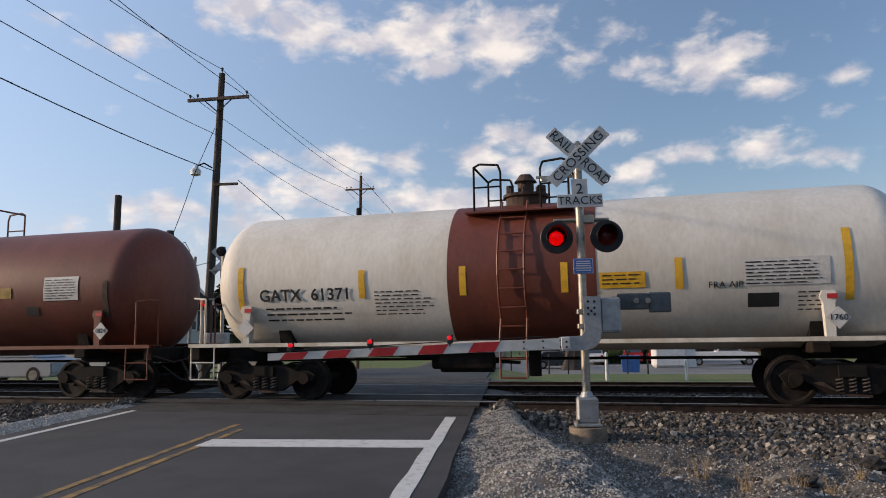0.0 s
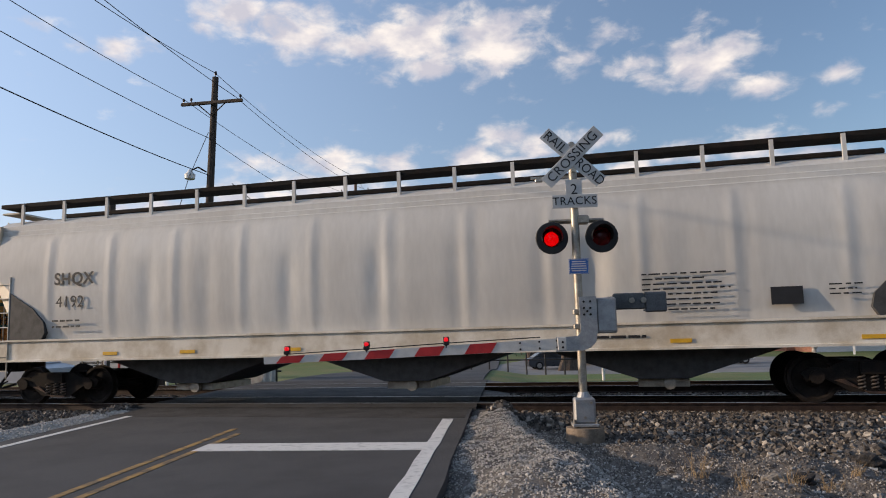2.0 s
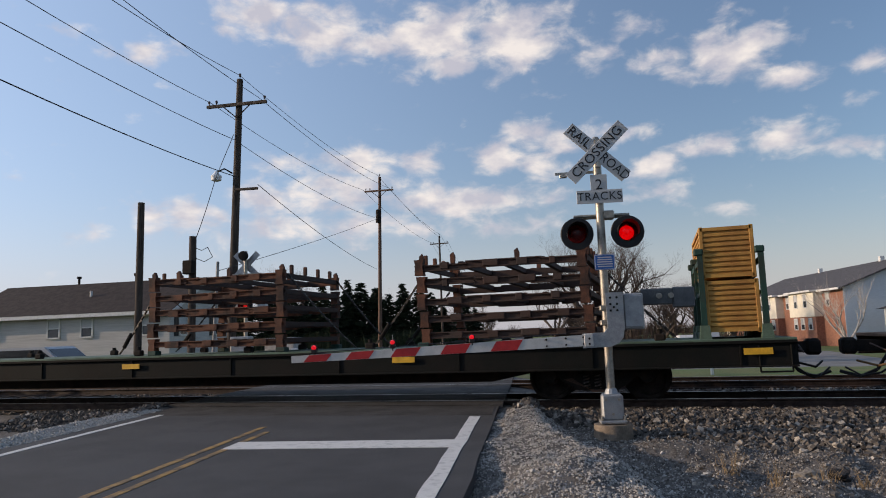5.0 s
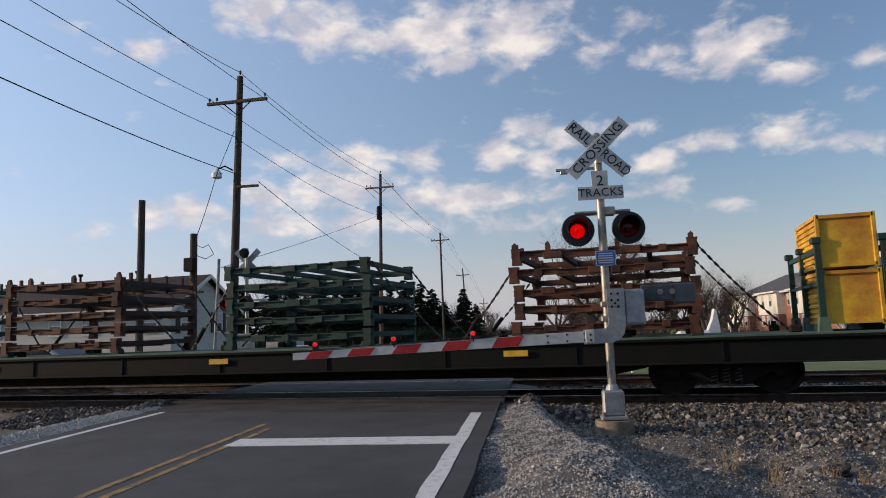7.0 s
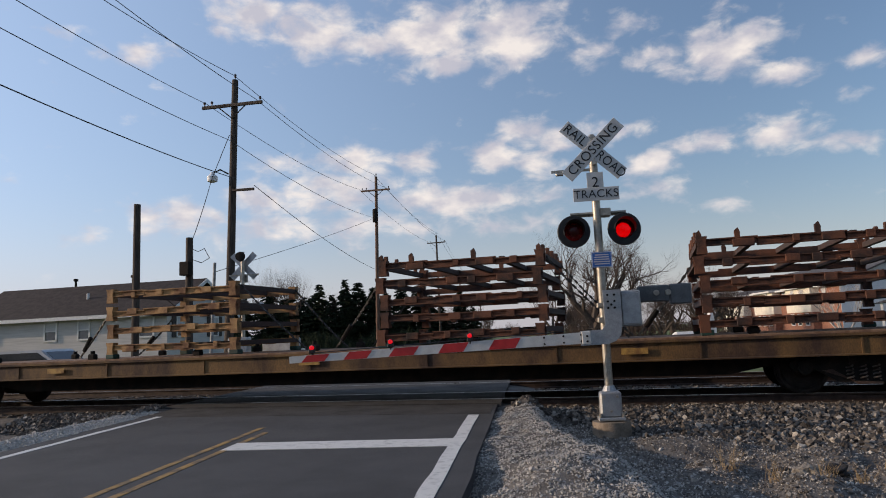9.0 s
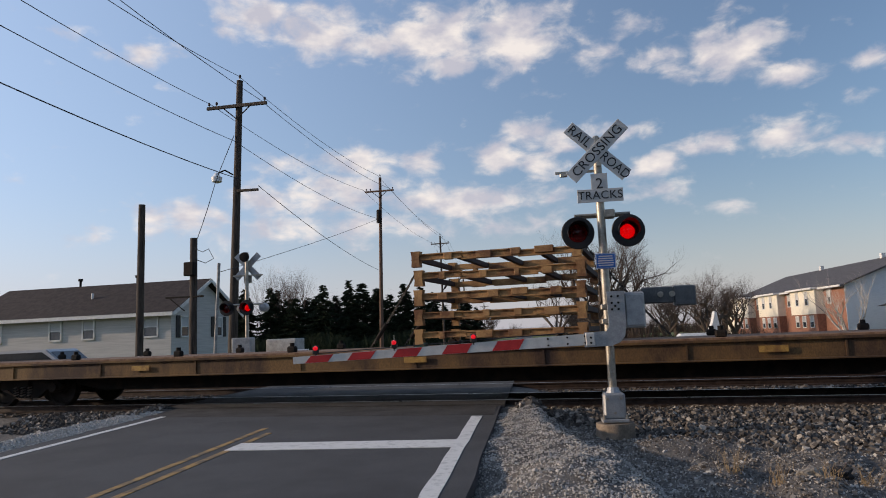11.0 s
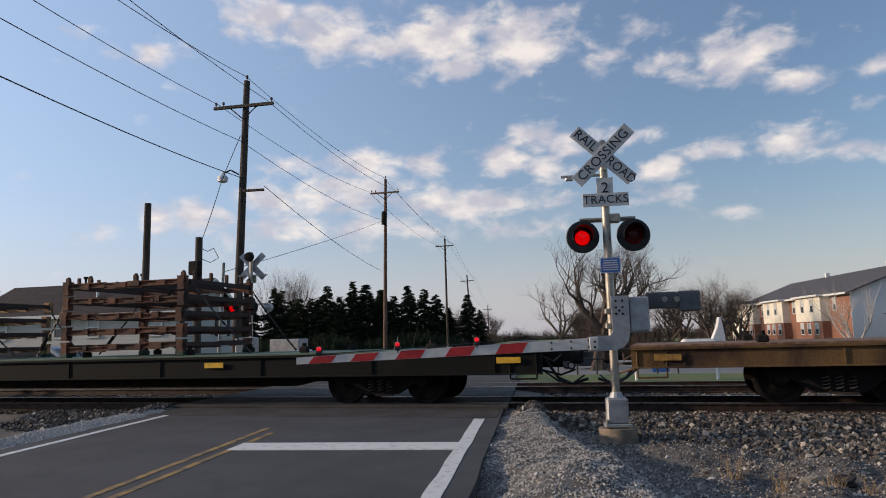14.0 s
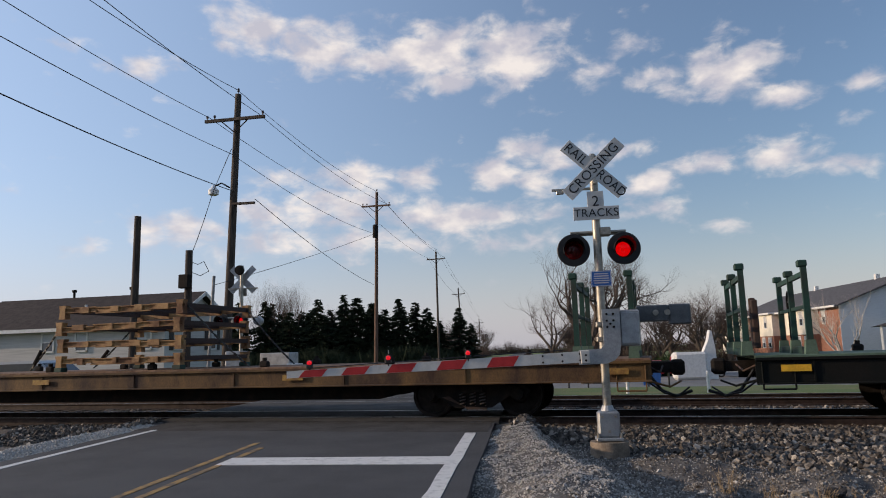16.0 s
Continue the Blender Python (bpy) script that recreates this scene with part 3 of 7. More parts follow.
def tank_on(prefix, car, x0, x1, R, zc, material, label):
    """A tank with rounded heads between x0 and x1."""
    head = 0.75
    left = [(x0 + head * (1 - math.cos(a)), R * math.sin(a) ** 0.62) for a in [math.pi / 2 * i / 10 for i in range(1, 11)]]
    right = [(x1 - head * (1 - math.cos(a)), R * math.sin(a) ** 0.62) for a in [math.pi / 2 * i / 10 for i in range(10, 0, -1)]]
    bm = B()
    lathe(bm, [(x0, 0.05), *left, *right, (x1, 0.05)], "x", 56, (0, 0, zc))
    return part("tank", bm, material, car, label, smooth=True)


def tank_arc(bm, x0, x1, R, zc, a0, a1, n=12, th=0.012):
    """A patch of sheet on the near flank, between two heights seen as angles below the top, in degrees."""
    rows = []
    for i in range(n + 1):
        a = radians(a0 + (a1 - a0) * i / n)
        y, z = -(R + th) * math.sin(a), zc + (R + th) * math.cos(a)
        rows.append((bm.verts.new((x0, y, z)), bm.verts.new((x1, y, z))))
    for (a, b), (c, d) in zip(rows, rows[1:]):
        bm.faces.new((a, c, d, b))
    return bm


def flank(R, zc, z):
    """How far out the tank's near flank stands at a height."""
    return -math.sqrt(max(0.01, R * R - (z - zc) ** 2))


def flank_pose(x, z, R, zc, off=0.012):
    y = flank(R, zc, z)
    tilt = math.degrees(math.asin(max(-1, min(1, (z - zc) / R))))
    n = Vector((0, y, z - zc)).normalized() * off
    return pose(x, y + n.y, z + n.z, 90 - tilt, 0, 0)


def bars(name, parent, material, x, z, w, h, rows, R=None, zc=None, y=None, seed=1, cols=1):
    """Writing too small to read: rows of plain bars."""
    rng = random.Random(seed)
    bm = B()
    for i in range(rows):
        zz = z - h * (i + 0.5) / rows
        end = x + w * rng.uniform(0.72, 1.0)
        a = x
        while a < end - 0.02:
            ww = min(rng.uniform(0.07, 0.20) * (1 if cols < 3 else 1.3), end - a)
            m = flank_pose(a + ww / 2, zz, R, zc, 0.012) if R else pose(a + ww / 2, y - 0.006, zz, 90, 0, 0)
            box(bm, (0, 0, 0), (1, 1, 1), m @ Matrix.Diagonal((ww, min(0.055, h / rows * 0.30), 0.004, 1)))
            a += ww + rng.uniform(0.03, 0.06)
    return part(name, bm, material, parent)


def tank_car(name, x_left, x_right, paint, lab, marks, mark_mat, dome_x, white):
    """Everything is laid out about the car's middle, on the rail."""
    mid = (x_left + x_right) / 2
    R, zc = 1.50, 2.46
    car = root(name, pose(mid, TRACK_Y, 0), lab, "tank car")
    MOVING.append((car, mid, TRACK_Y, 0))
    h = (x_right - x_left) / 2
    tank = tank_on("tank", car, -h, h, R, zc, paint, "")
    dx = dome_x - mid
    if white:
        bm = B()
        tank_arc(bm, dx - 1.35, dx + 1.45, R, zc, -150, 150, 48, 0.01)
        part("painted_band", bm, TANK_BROWN, tank, "red-brown painted band round the tank", smooth=True)
    # stub sills with bolsters and cradles, one at each end
    for s in (-1, 1):
        bm = B()
        box(bm, (s * (h - 1.0), 0, 0.95), (2.9, 0.5, 0.35))
        box(bm, (s * (h - 1.7), 0, 1.0), (0.3, 2.3, 0.2), bev=0.02)
        box(bm, (s * (h + 0.25), 0, 0.98), (0.22, 2.7, 0.28), bev=0.02)
        prism(bm, [(-1.0, 1.12), (-1.15, 1.6), (-0.9, 1.3), (0.9, 1.3), (1.15, 1.6), (1.0, 1.12)], s * (h - 1.7) - 0.14, s * (h - 1.7) + 0.14, "x")
        part("stub_sill", bm, GRIME, car)
    bm = B()
    rod(bm, (-h + 2.4, 0.1, 0.80), (h - 2.4, 0.1, 0.80), 0.03, 6)
    box(bm, (-1.9, 0.2, 0.74), (0.6, 0.45, 0.3), bev=0.05)
    rod(bm, (-2.9, 0.0, 0.88), (-0.3, 0.0, 0.72), 0.035, 6)
    rod(bm, (-1.9, -0.25, 0.74), (-0.8, -0.25, 0.74), 0.2, 12)
    rod(bm, (0, 0, 1.05), (0, 0, 0.45), 0.13, 10)
    part("brake_gear", bm, GRIME, car)
    # side walkway bars and end platforms
    bm = B()
    for s in (-1, 1):
        box(bm, (0, s * 1.42, 1.15), (2 * h + 0.7, 0.07, 0.075))
        for e in (-1, 1):
            box(bm, (e * (h - 0.35), s * 1.2, 1.17), (1.3, 0.5, 0.03))
            for dxx in (0.0, 0.55):
                pipe(bm, [(e * (h + 0.3 - dxx), s * 1.42, 1.15), (e * (h + 0.3 - dxx), s * 1.42, 0.45)], 0.016)
            pipe(bm, [(e * (h + 0.3), s * 1.42, 0.45), (e * (h - 0.25), s * 1.42, 0.45)], 0.016)
            pipe(bm, [(e * (h + 0.3), s * 1.42, 0.8), (e * (h - 0.25), s * 1.42, 0.8)], 0.014)
            pipe(bm, [(e * (h - 0.02), s * 1.42, 1.15), (e * (h - 0.02), s * 1.42, 2.12), (e * (h + 0.3), s * 1.35, 2.15), (e * (h + 0.3), s * 1.1, 2.15), (e * (h + 0.3), s * 1.1, 1.15)], 0.02)
    part("walkway", bm, HOPPER_SILL if white else TANK_BROWN, car, "steel walkway edge with grab rails and stirrups")
    # bolster brackets on the flank, with placards
    for e in (-1, 1):
        bm = B()
        xx = e * (h - (1.6 if white and e > 0 else 1.0))
        prism(bm, [(xx - 0.07, 1.15), (xx + 0.07, 1.15), (xx + 0.09, 1.75), (xx + 0.14, 1.85), (xx + 0.1, 1.95), (xx - 0.1, 1.95), (xx - 0.14, 1.85), (xx - 0.09, 1.75)], -1.45, -1.28)
        br = part("bracket", bm, paint, car, smooth=False)
        bm = B()
        box(bm, (xx + 0.05, -1.47, 1.86), (0.16, 0.01, 0.08))
        part("reflector", bm, RED_SHEET, br, "red reflector")
        bm = B()
        box(bm, (0, 0, 0), (1, 1, 1), pose(xx + (0.12 if e > 0 else 0.0), -1.475, 1.5, 0, 45, 0) @ Matrix.Diagonal((0.27, 0.012, 0.27, 1)))
        pl = part("placard", bm, WHITE_PLATE, br, "white diamond placard")
        if e > 0:
            text("number", "1760" if white else "1824", 0.14, pose(xx + 0.12, -1.486, 1.5, 90, 0, 0), LETTER, pl)
    # dome, railings, ladder
    bm = B()
    zt = zc + R
    rod(bm, (dx, 0, zt - 0.05), (dx, 0, zt + 0.16), 0.42, 20)
    rod(bm, (dx, 0, zt + 0.16), (dx, 0, zt + 0.22), 0.48, 20)
    rod(bm, (dx, 0, zt + 0.22), (dx, 0, zt + 0.50), 0.17, 14)
    rod(bm, (dx, 0, zt + 0.5), (dx, 0, zt + 0.66), 0.24, 14, 0.12)
    for a in range(0, 360, 45):
        rod(bm, (dx + 0.38 * math.cos(radians(a)), 0.38 * math.sin(radians(a)), zt + 0.2), (dx + 0.38 * math.cos(radians(a)), 0.38 * math.sin(radians(a)), zt + 0.34), 0.03, 6)
    rod(bm, (dx + 0.32, 0.1, zt + 0.2), (dx + 0.32, 0.1, zt + 0.44), 0.09, 10)
    rod(bm, (dx - 0.3, -0.2, zt + 0.2), (dx - 0.3, -0.2, zt + 0.40), 0.08, 10)
    part("manway", bm, RUSTY if white else TANK_BROWN, tank, "rusty bolted manway with valves")
    for e in (-1, 1):
        bm = B()
        for s in (-1, 1):
            ax, ay = dx + e * 0.95, s * 0.75
            pipe(bm, [(ax, ay, zt - 0.22), (ax, ay, zt + 0.72)], 0.024)
            pipe(bm, [(ax, ay, zt + 0.72), (ax - e * 0.12, ay, zt + 0.78), (dx + e * 0.45, ay, zt + 0.74), (dx + e * 0.4, ay, zt + 0.6), (dx + e * 0.4, ay, zt - 0.22)], 0.024)
            pipe(bm, [(ax, ay, zt + 0.3), (dx + e * 0.4, ay, zt + 0.3)], 0.018)
        pipe(bm, [(dx + e * 0.95, -0.75, zt + 0.72), (dx + e * 0.95, 0.75, zt + 0.72)], 0.024)
        part("railing", bm, GRIME if white else TANK_BROWN, tank, "dark pipe railing round the manway")
    bm = B()
    box(bm, (dx, -0.95, zt - 0.28), (2.1, 0.5, 0.035))
    part("platform", bm, TANK_BROWN, tank)
    bm = B()
    for xx in (dx - 0.35, dx + 0.15):
        pts = [(xx, -0.85, zt - 0.05)] + [(xx, flank(R, zc, z) - 0.10, z) for z in (3.6, 3.2, 2.8, 2.4, 2.0, 1.6)] + [(xx, -1.5, 1.15), (xx, -1.5, 0.5)]
        pipe(bm, pts, 0.022)
    for z in (3.55, 3.2, 2.85, 2.5, 2.15, 1.8, 1.45, 0.85, 0.5):
        y = flank(R, zc, z) - 0.10 if z > 1.3 else -1.5
        rod(bm, (dx - 0.35, y, z), (dx + 0.15, y, z), 0.018, 6)
    part("ladder", bm, TANK_BROWN, tank, "red-brown side ladder")
    # yellow reflector strips
    for xx, z0, z1 in ((-5.93, 1.75, 2.75), (-3.25, 2.05, 2.6), (-1.2, 2.05, 2.6), (0.72, 2.05, 2.6), (2.72, 2.05, 2.6), (5.42, 1.8, 3.0)) if white else ((-h + 0.75, 2.0, 2.5), (h - 4.0, 2.0, 2.5), (h - 0.85, 1.8, 2.6)):
        bm = B()
        a0, a1 = [math.degrees(math.acos((z - zc) / R)) for z in (z1, z0)]
        tank_arc(bm, xx, xx + 0.13, R, zc, a0, a1, 8, 0.016)
        part("reflector_strip", bm, YELLOW_MARK if white else RUSTY, tank, "upright yellow reflective strip" if white else "")
    # lettering
    lx, lz, lsize, body = marks
    text("reporting_mark", body, lsize, flank_pose(lx, lz, R, zc, 0.014), mark_mat, tank, label="reporting mark in block letters")
    bars("small_print", tank, mark_mat, lx - 0.9, lz - 0.2, 2.0, 0.34, 2 if not white else 3, R, zc, seed=3, cols=3)
    if white:
        bars("small_print", tank, mark_mat, -2.93, 2.2, 1.2, 0.5, 7, R, zc, seed=4)
        bm = B()
        tank_arc(bm, dx + 1.5, dx + 2.3, R, zc, 93, 104, 4, 0.014)
        lab_ = part("warning_label", bm, YELLOW_MARK, tank, "yellow label with plain black bars of print")
        bars("small_print", lab_, LETTER, dx + 1.55, 2.36, 0.75, 0.22, 3, R + 0.006, zc, seed=5)
        text("mark", "FRA AIP", 0.16, flank_pose(h - 3.2, 2.1, R, zc, 0.014), LETTER, tank)
        bm = B()
        tank_arc(bm, h - 2.9, h - 1.55, R, zc, 87, 105, 6, 0.012)
        tb = part("data_table", bm, WHITE_PLATE, tank, "white ruled data table")
        bars("small_print", tb, LETTER, h - 2.87, 2.5, 1.3, 0.42, 7, R + 0.008, zc, seed=8, cols=3)
        bm = B()
        tank_arc(bm, h - 2.85, h - 2.35, R, zc, 110, 120, 3, 0.014)
        part("test_stencil", bm, LETTER, tank)
        bars("small_print", tank, LETTER, h - 2.05, 1.98, 0.55, 0.36, 5, R, zc, seed=9)
    else:
        bm = B()
        tank_arc(bm, h - 2.43, h - 1.5, R, zc, 80, 100, 6, 0.012)
        tb = part("data_table", bm, WHITE_PLATE, tank, "white ruled data table")
        bars("small_print", tb, LETTER, h - 2.39, 2.68, 0.86, 0.46, 8, R + 0.008, zc, seed=11, cols=3)
        bm = B()
        tank_arc(bm, h - 2.95, h - 2.6, R, zc, 105, 113, 3, 0.012)
        part("test_stencil", bm, LETTER, tank)
        bm = B()
        tank_arc(bm, dx + 2.0, dx + 3.0, R, zc, 88, 97, 4, 0.012)
        part("warning_label", bm, mat("dull_yellow_label", (0.4, 0.25, 0.06), 0.7, bump=0), tank, "dull yellow label")
        bars("small_print", tank, mark_mat, -h + 4.0, 3.1, 0.65, 0.4, 4, R, zc, seed=12)
        bars("small_print", tank, mark_mat, -h + 4.0, 2.2, 1.3, 0.32, 3, R, zc, seed=13)
    for e in (-1, 1):
        make_truck(car, e * (h - 1.25))
        make_coupler(car, e * (h + 0.4), e)
    return car


tank_car("tank_car", -8.75, 4.75, TANK_WHITE, "white tank car with a red-brown middle band", (-4.43, 2.14, 0.335, "GATX  61371"), LETTER, -2.09, True)
tank_car("tank_car", -23.75, -10.42, TANK_BROWN, "red-brown tank car with white lettering", (-4.29, 2.2, 0.34, "TILX 110019"), WHITE_LETTER, -16.75, False)


def hopper_car():
    x0, x1 = -44.75, -25.2
    mid, h = (x0 + x1) / 2, (x1 - x0) / 2
    car = root("hopper_car", pose(mid, TRACK_Y, 0), "pale grey covered hopper car with dented sides", "hopper car")
    MOVING.append((car, mid, TRACK_Y, 0))
    # bulging body, drawn along the car with a few dents
    sect = [(-1.40, 1.45), (-1.48, 1.9), (-1.52, 2.5), (-1.52, 2.6), (-1.52, 3.0), (-1.52, 3.1), (-1.47, 3.62), (-1.40, 3.78), (-1.40, 3.86), (-1.36, 3.88), (-1.36, 3.97), (-1.31, 3.99), (-1.31, 4.10), (-1.15, 4.22), (-0.6, 4.36), (0, 4.40)]
    sect = sect + [(-y, z) for y, z in reversed(sect[:-1])]
    n = 280
    bm = B()
    rows = []
    for i in range(n + 1):
        x = -h + 2 * h * i / n
        row = []
        for y, z in sect:
            k = 0.0
            if 1.5 < z < 3.7:
                for px, d, w in ((-0.4, 0.06, 0.2), (1.24, 0.05, 0.16), (2.87, 0.05, 0.18), (3.78, 0.14, 0.24), (-2.3, 0.05, 0.18), (-4.2, 0.05, 0.2), (-5.6, 0.03, 0.2), (5.4, 0.02, 0.25)):
                    k += d * math.exp(-((x - px) / w) ** 2) * math.exp(-((z - 2.35) / 0.75) ** 2) * (0.7 + 0.6 * noise.noise((x, z, 1)))
                for px in (-8.2, -6.6, -5.0, -3.4, -1.8, -0.2, 1.4, 3.0, 4.6, 6.17, 7.95):
                    k -= 0.014 * math.exp(-((x - px) / 0.07) ** 2)
                    k += 0.009 * math.exp(-((x - px - 0.22) / 0.12) ** 2)
            lim = h - 0.55 * (1 - smooth01((z - 2.5) / 0.5))
            row.append(bm.verts.new((max(-lim, min(lim, x)), y + (k if y < 0 else -k), z)))
        rows.append(row)
    fs = []
    for a, b in zip(rows, rows[1:]):
        for j in range(len(sect) - 1):
            fs.append(bm.faces.new((a[j], b[j], b[j + 1], a[j + 1])))
        fs.append(bm.faces.new((a[-1], b[-1], b[0], a[0])))
    fs += [bm.faces.new(rows[0]), bm.faces.new(rows[-1])]
    bmesh.ops.recalc_face_normals(bm, faces=fs)
    # dark sheets over the lower corners; their colour stands in for recess shade
    body = part("body", bm, HOPPER_PAINT, car, "bulged grey side sheets with dents", smooth=True)
    for e in (-1, 1):
        bm = B()
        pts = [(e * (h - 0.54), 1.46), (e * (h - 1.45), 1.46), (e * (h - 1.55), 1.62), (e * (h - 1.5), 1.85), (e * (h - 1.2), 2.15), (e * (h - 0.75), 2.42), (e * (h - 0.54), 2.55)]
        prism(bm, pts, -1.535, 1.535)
        part("slope_sheet", bm, HOPPER_SHADED, car, "dark slope sheet, recess shade put into its colour")
        # the end sheet's shade is in its dark colour too
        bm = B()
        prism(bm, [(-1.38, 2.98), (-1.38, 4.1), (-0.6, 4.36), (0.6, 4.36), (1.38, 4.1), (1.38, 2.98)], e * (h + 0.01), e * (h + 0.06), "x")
        part("end_sheet", bm, HOPPER_SHADED, car, "grey end sheet, its shade put into the dark colour")
        bm = B()
        for y in (-1.45, 1.45):
            box(bm, (e * (h - 0.06), y * 0.98, 3.55), (0.12, 0.08, 1.1))
        box(bm, (e * (h + 0.5), 0, 1.22), (1.1, 2.8, 0.06))
        box(bm, (e * (h + 0.35), 0, 4.55), (0.5, 1.5, 0.04))
        for y in (-1.42, 1.42):
            ladder(bm, e * (h - 0.55), e * (h - 0.06), y - 0.06 * (1 if y > 0 else 1) - 0.05, 0.62, 3.0 if e > 0 else 2.9, 7)
            pipe(bm, [(e * (h + 1.0), y * 0.95, 1.2), (e * (h + 1.0), y * 0.95, 2.35), (e * (h + 0.4), y * 0.95, 2.5)], 0.02)
            pipe(bm, [(e * (h + 1.0), y * 0.95, 1.75), (e * (h + 0.1), y * 0.95, 1.75)], 0.018)
        ladder(bm, e * (h + 0.25), e * (h + 0.25), -0.9, 1.2, 4.3, 4)
        part("end_frame", bm, HOPPER_SILL, car, "end posts, ladder and platform")
    for s in (1, -1):
        bm = B()
        prism(bm, [(s * 1.42, 1.0), (s * 1.42, 1.46), (s * 1.56, 1.47), (s * 1.56, 1.43), (s * 1.515, 1.42), (s * 1.515, 1.03), (s * 1.56, 1.02), (s * 1.56, 0.98)], -h - 0.15, h + 0.15, "x")
        sill = part("side_sill", bm, HOPPER_SILL, car, "cream side sill with yellow reflectors")
    for x in (-6.5, -4.6, -2.2, 1.95, 5.2, 8.2):
        bm = B()
        box(bm, (x, -1.527, 1.13), (0.36, 0.012, 0.07))
        part("reflector", bm, YELLOW_MARK, sill)
    # running board and hatches on the roof
    for s in (-1, 1):
        bm = B()
        prism(bm, [(s * 0.7, 4.575), (s * 0.7, 4.62), (s * 1.185, 4.62), (s * 1.185, 4.665), (s * 1.215, 4.665), (s * 1.215, 4.575)], -h - 0.15, h + 0.15, "x")
        rb = part("running_board", bm, GRIME, car, "dark grating roof walkway")
        for i in range(17):
            x = -h + 0.5 + i * (2 * h - 1.0) / 16
            bm = B()
            box(bm, (x, s * 1.22, 4.38), (0.07, 0.05, 0.5))
            part("board_support", bm, HOPPER_PAINT, rb)
    bm = B()
    box(bm, (0, 0, 4.47), (2 * h - 1.5, 0.7, 0.12), bev=0.03)
    part("hatch", bm, GRIME, car)
    # outlets under the floor
    for x in (-4.9, 0.0, 4.9):
        bm = B()
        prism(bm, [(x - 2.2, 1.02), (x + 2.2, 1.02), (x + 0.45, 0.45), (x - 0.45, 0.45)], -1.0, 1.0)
        hp = part("hopper", bm, HOPPER_SHADED, car, "dark sloping discharge hopper")
        bm = B()
        box(bm, (x, 0, 0.36), (0.9, 1.6, 0.14))
        rod(bm, (x + 0.1, -0.95, 0.36), (x + 0.1, -0.82, 0.36), 0.11, 12)
        part("outlet_gate", bm, GALV, hp)
    text("reporting_mark", "SHQX", 0.37, pose(-h + 2.28, -1.545, 2.78, 90, 0, 0), LETTER, body, label="reporting mark in block letters")
    text("car_number", "4192", 0.36, pose(-h + 2.2, -1.545, 2.27, 90, 0, 0), LETTER, body)
    bars("small_print", body, LETTER, -h + 1.75, 1.93, 0.95, 0.26, 2, y=-1.54, seed=21, cols=2)
    bars("small_print", body, LETTER, 4.6, 2.35, 1.5, 0.72, 8, y=-1.545, seed=22, cols=2)
    bars("small_print", body, LETTER, 7.6, 2.05, 0.55, 0.24, 3, y=-1.545, seed=23, cols=2)
    bm = B()
    box(bm, (6.95, -1.535, 1.85), (0.50, 0.02, 0.30))
    part("test_stencil", bm, LETTER, body)
    bars("makers_mark", sill, LETTER, 3.75, 1.30, 0.95, 0.16, 1, y=-1.525, seed=24, cols=3)
    for e in (-1, 1):
        make_truck(car, e * (h - 1.5))
        make_coupler(car, e * (h + 0.5), e)


hopper_car()

# flat cars: place of the leading end at the clip's start, colours, reporting mark
FLAT_LEN = 26.8
FLATS = [(-45.95, 0, ""), (-74.3, 1, "BTCX 4211"), (-102.7, 1, "BTCX 7201"), (-131.1, 0, ""), (-159.5, 0, ""), (-188.0, 0, ""), (-216.4, 1, "BTCX 721"), (-244.9, 0, "")]


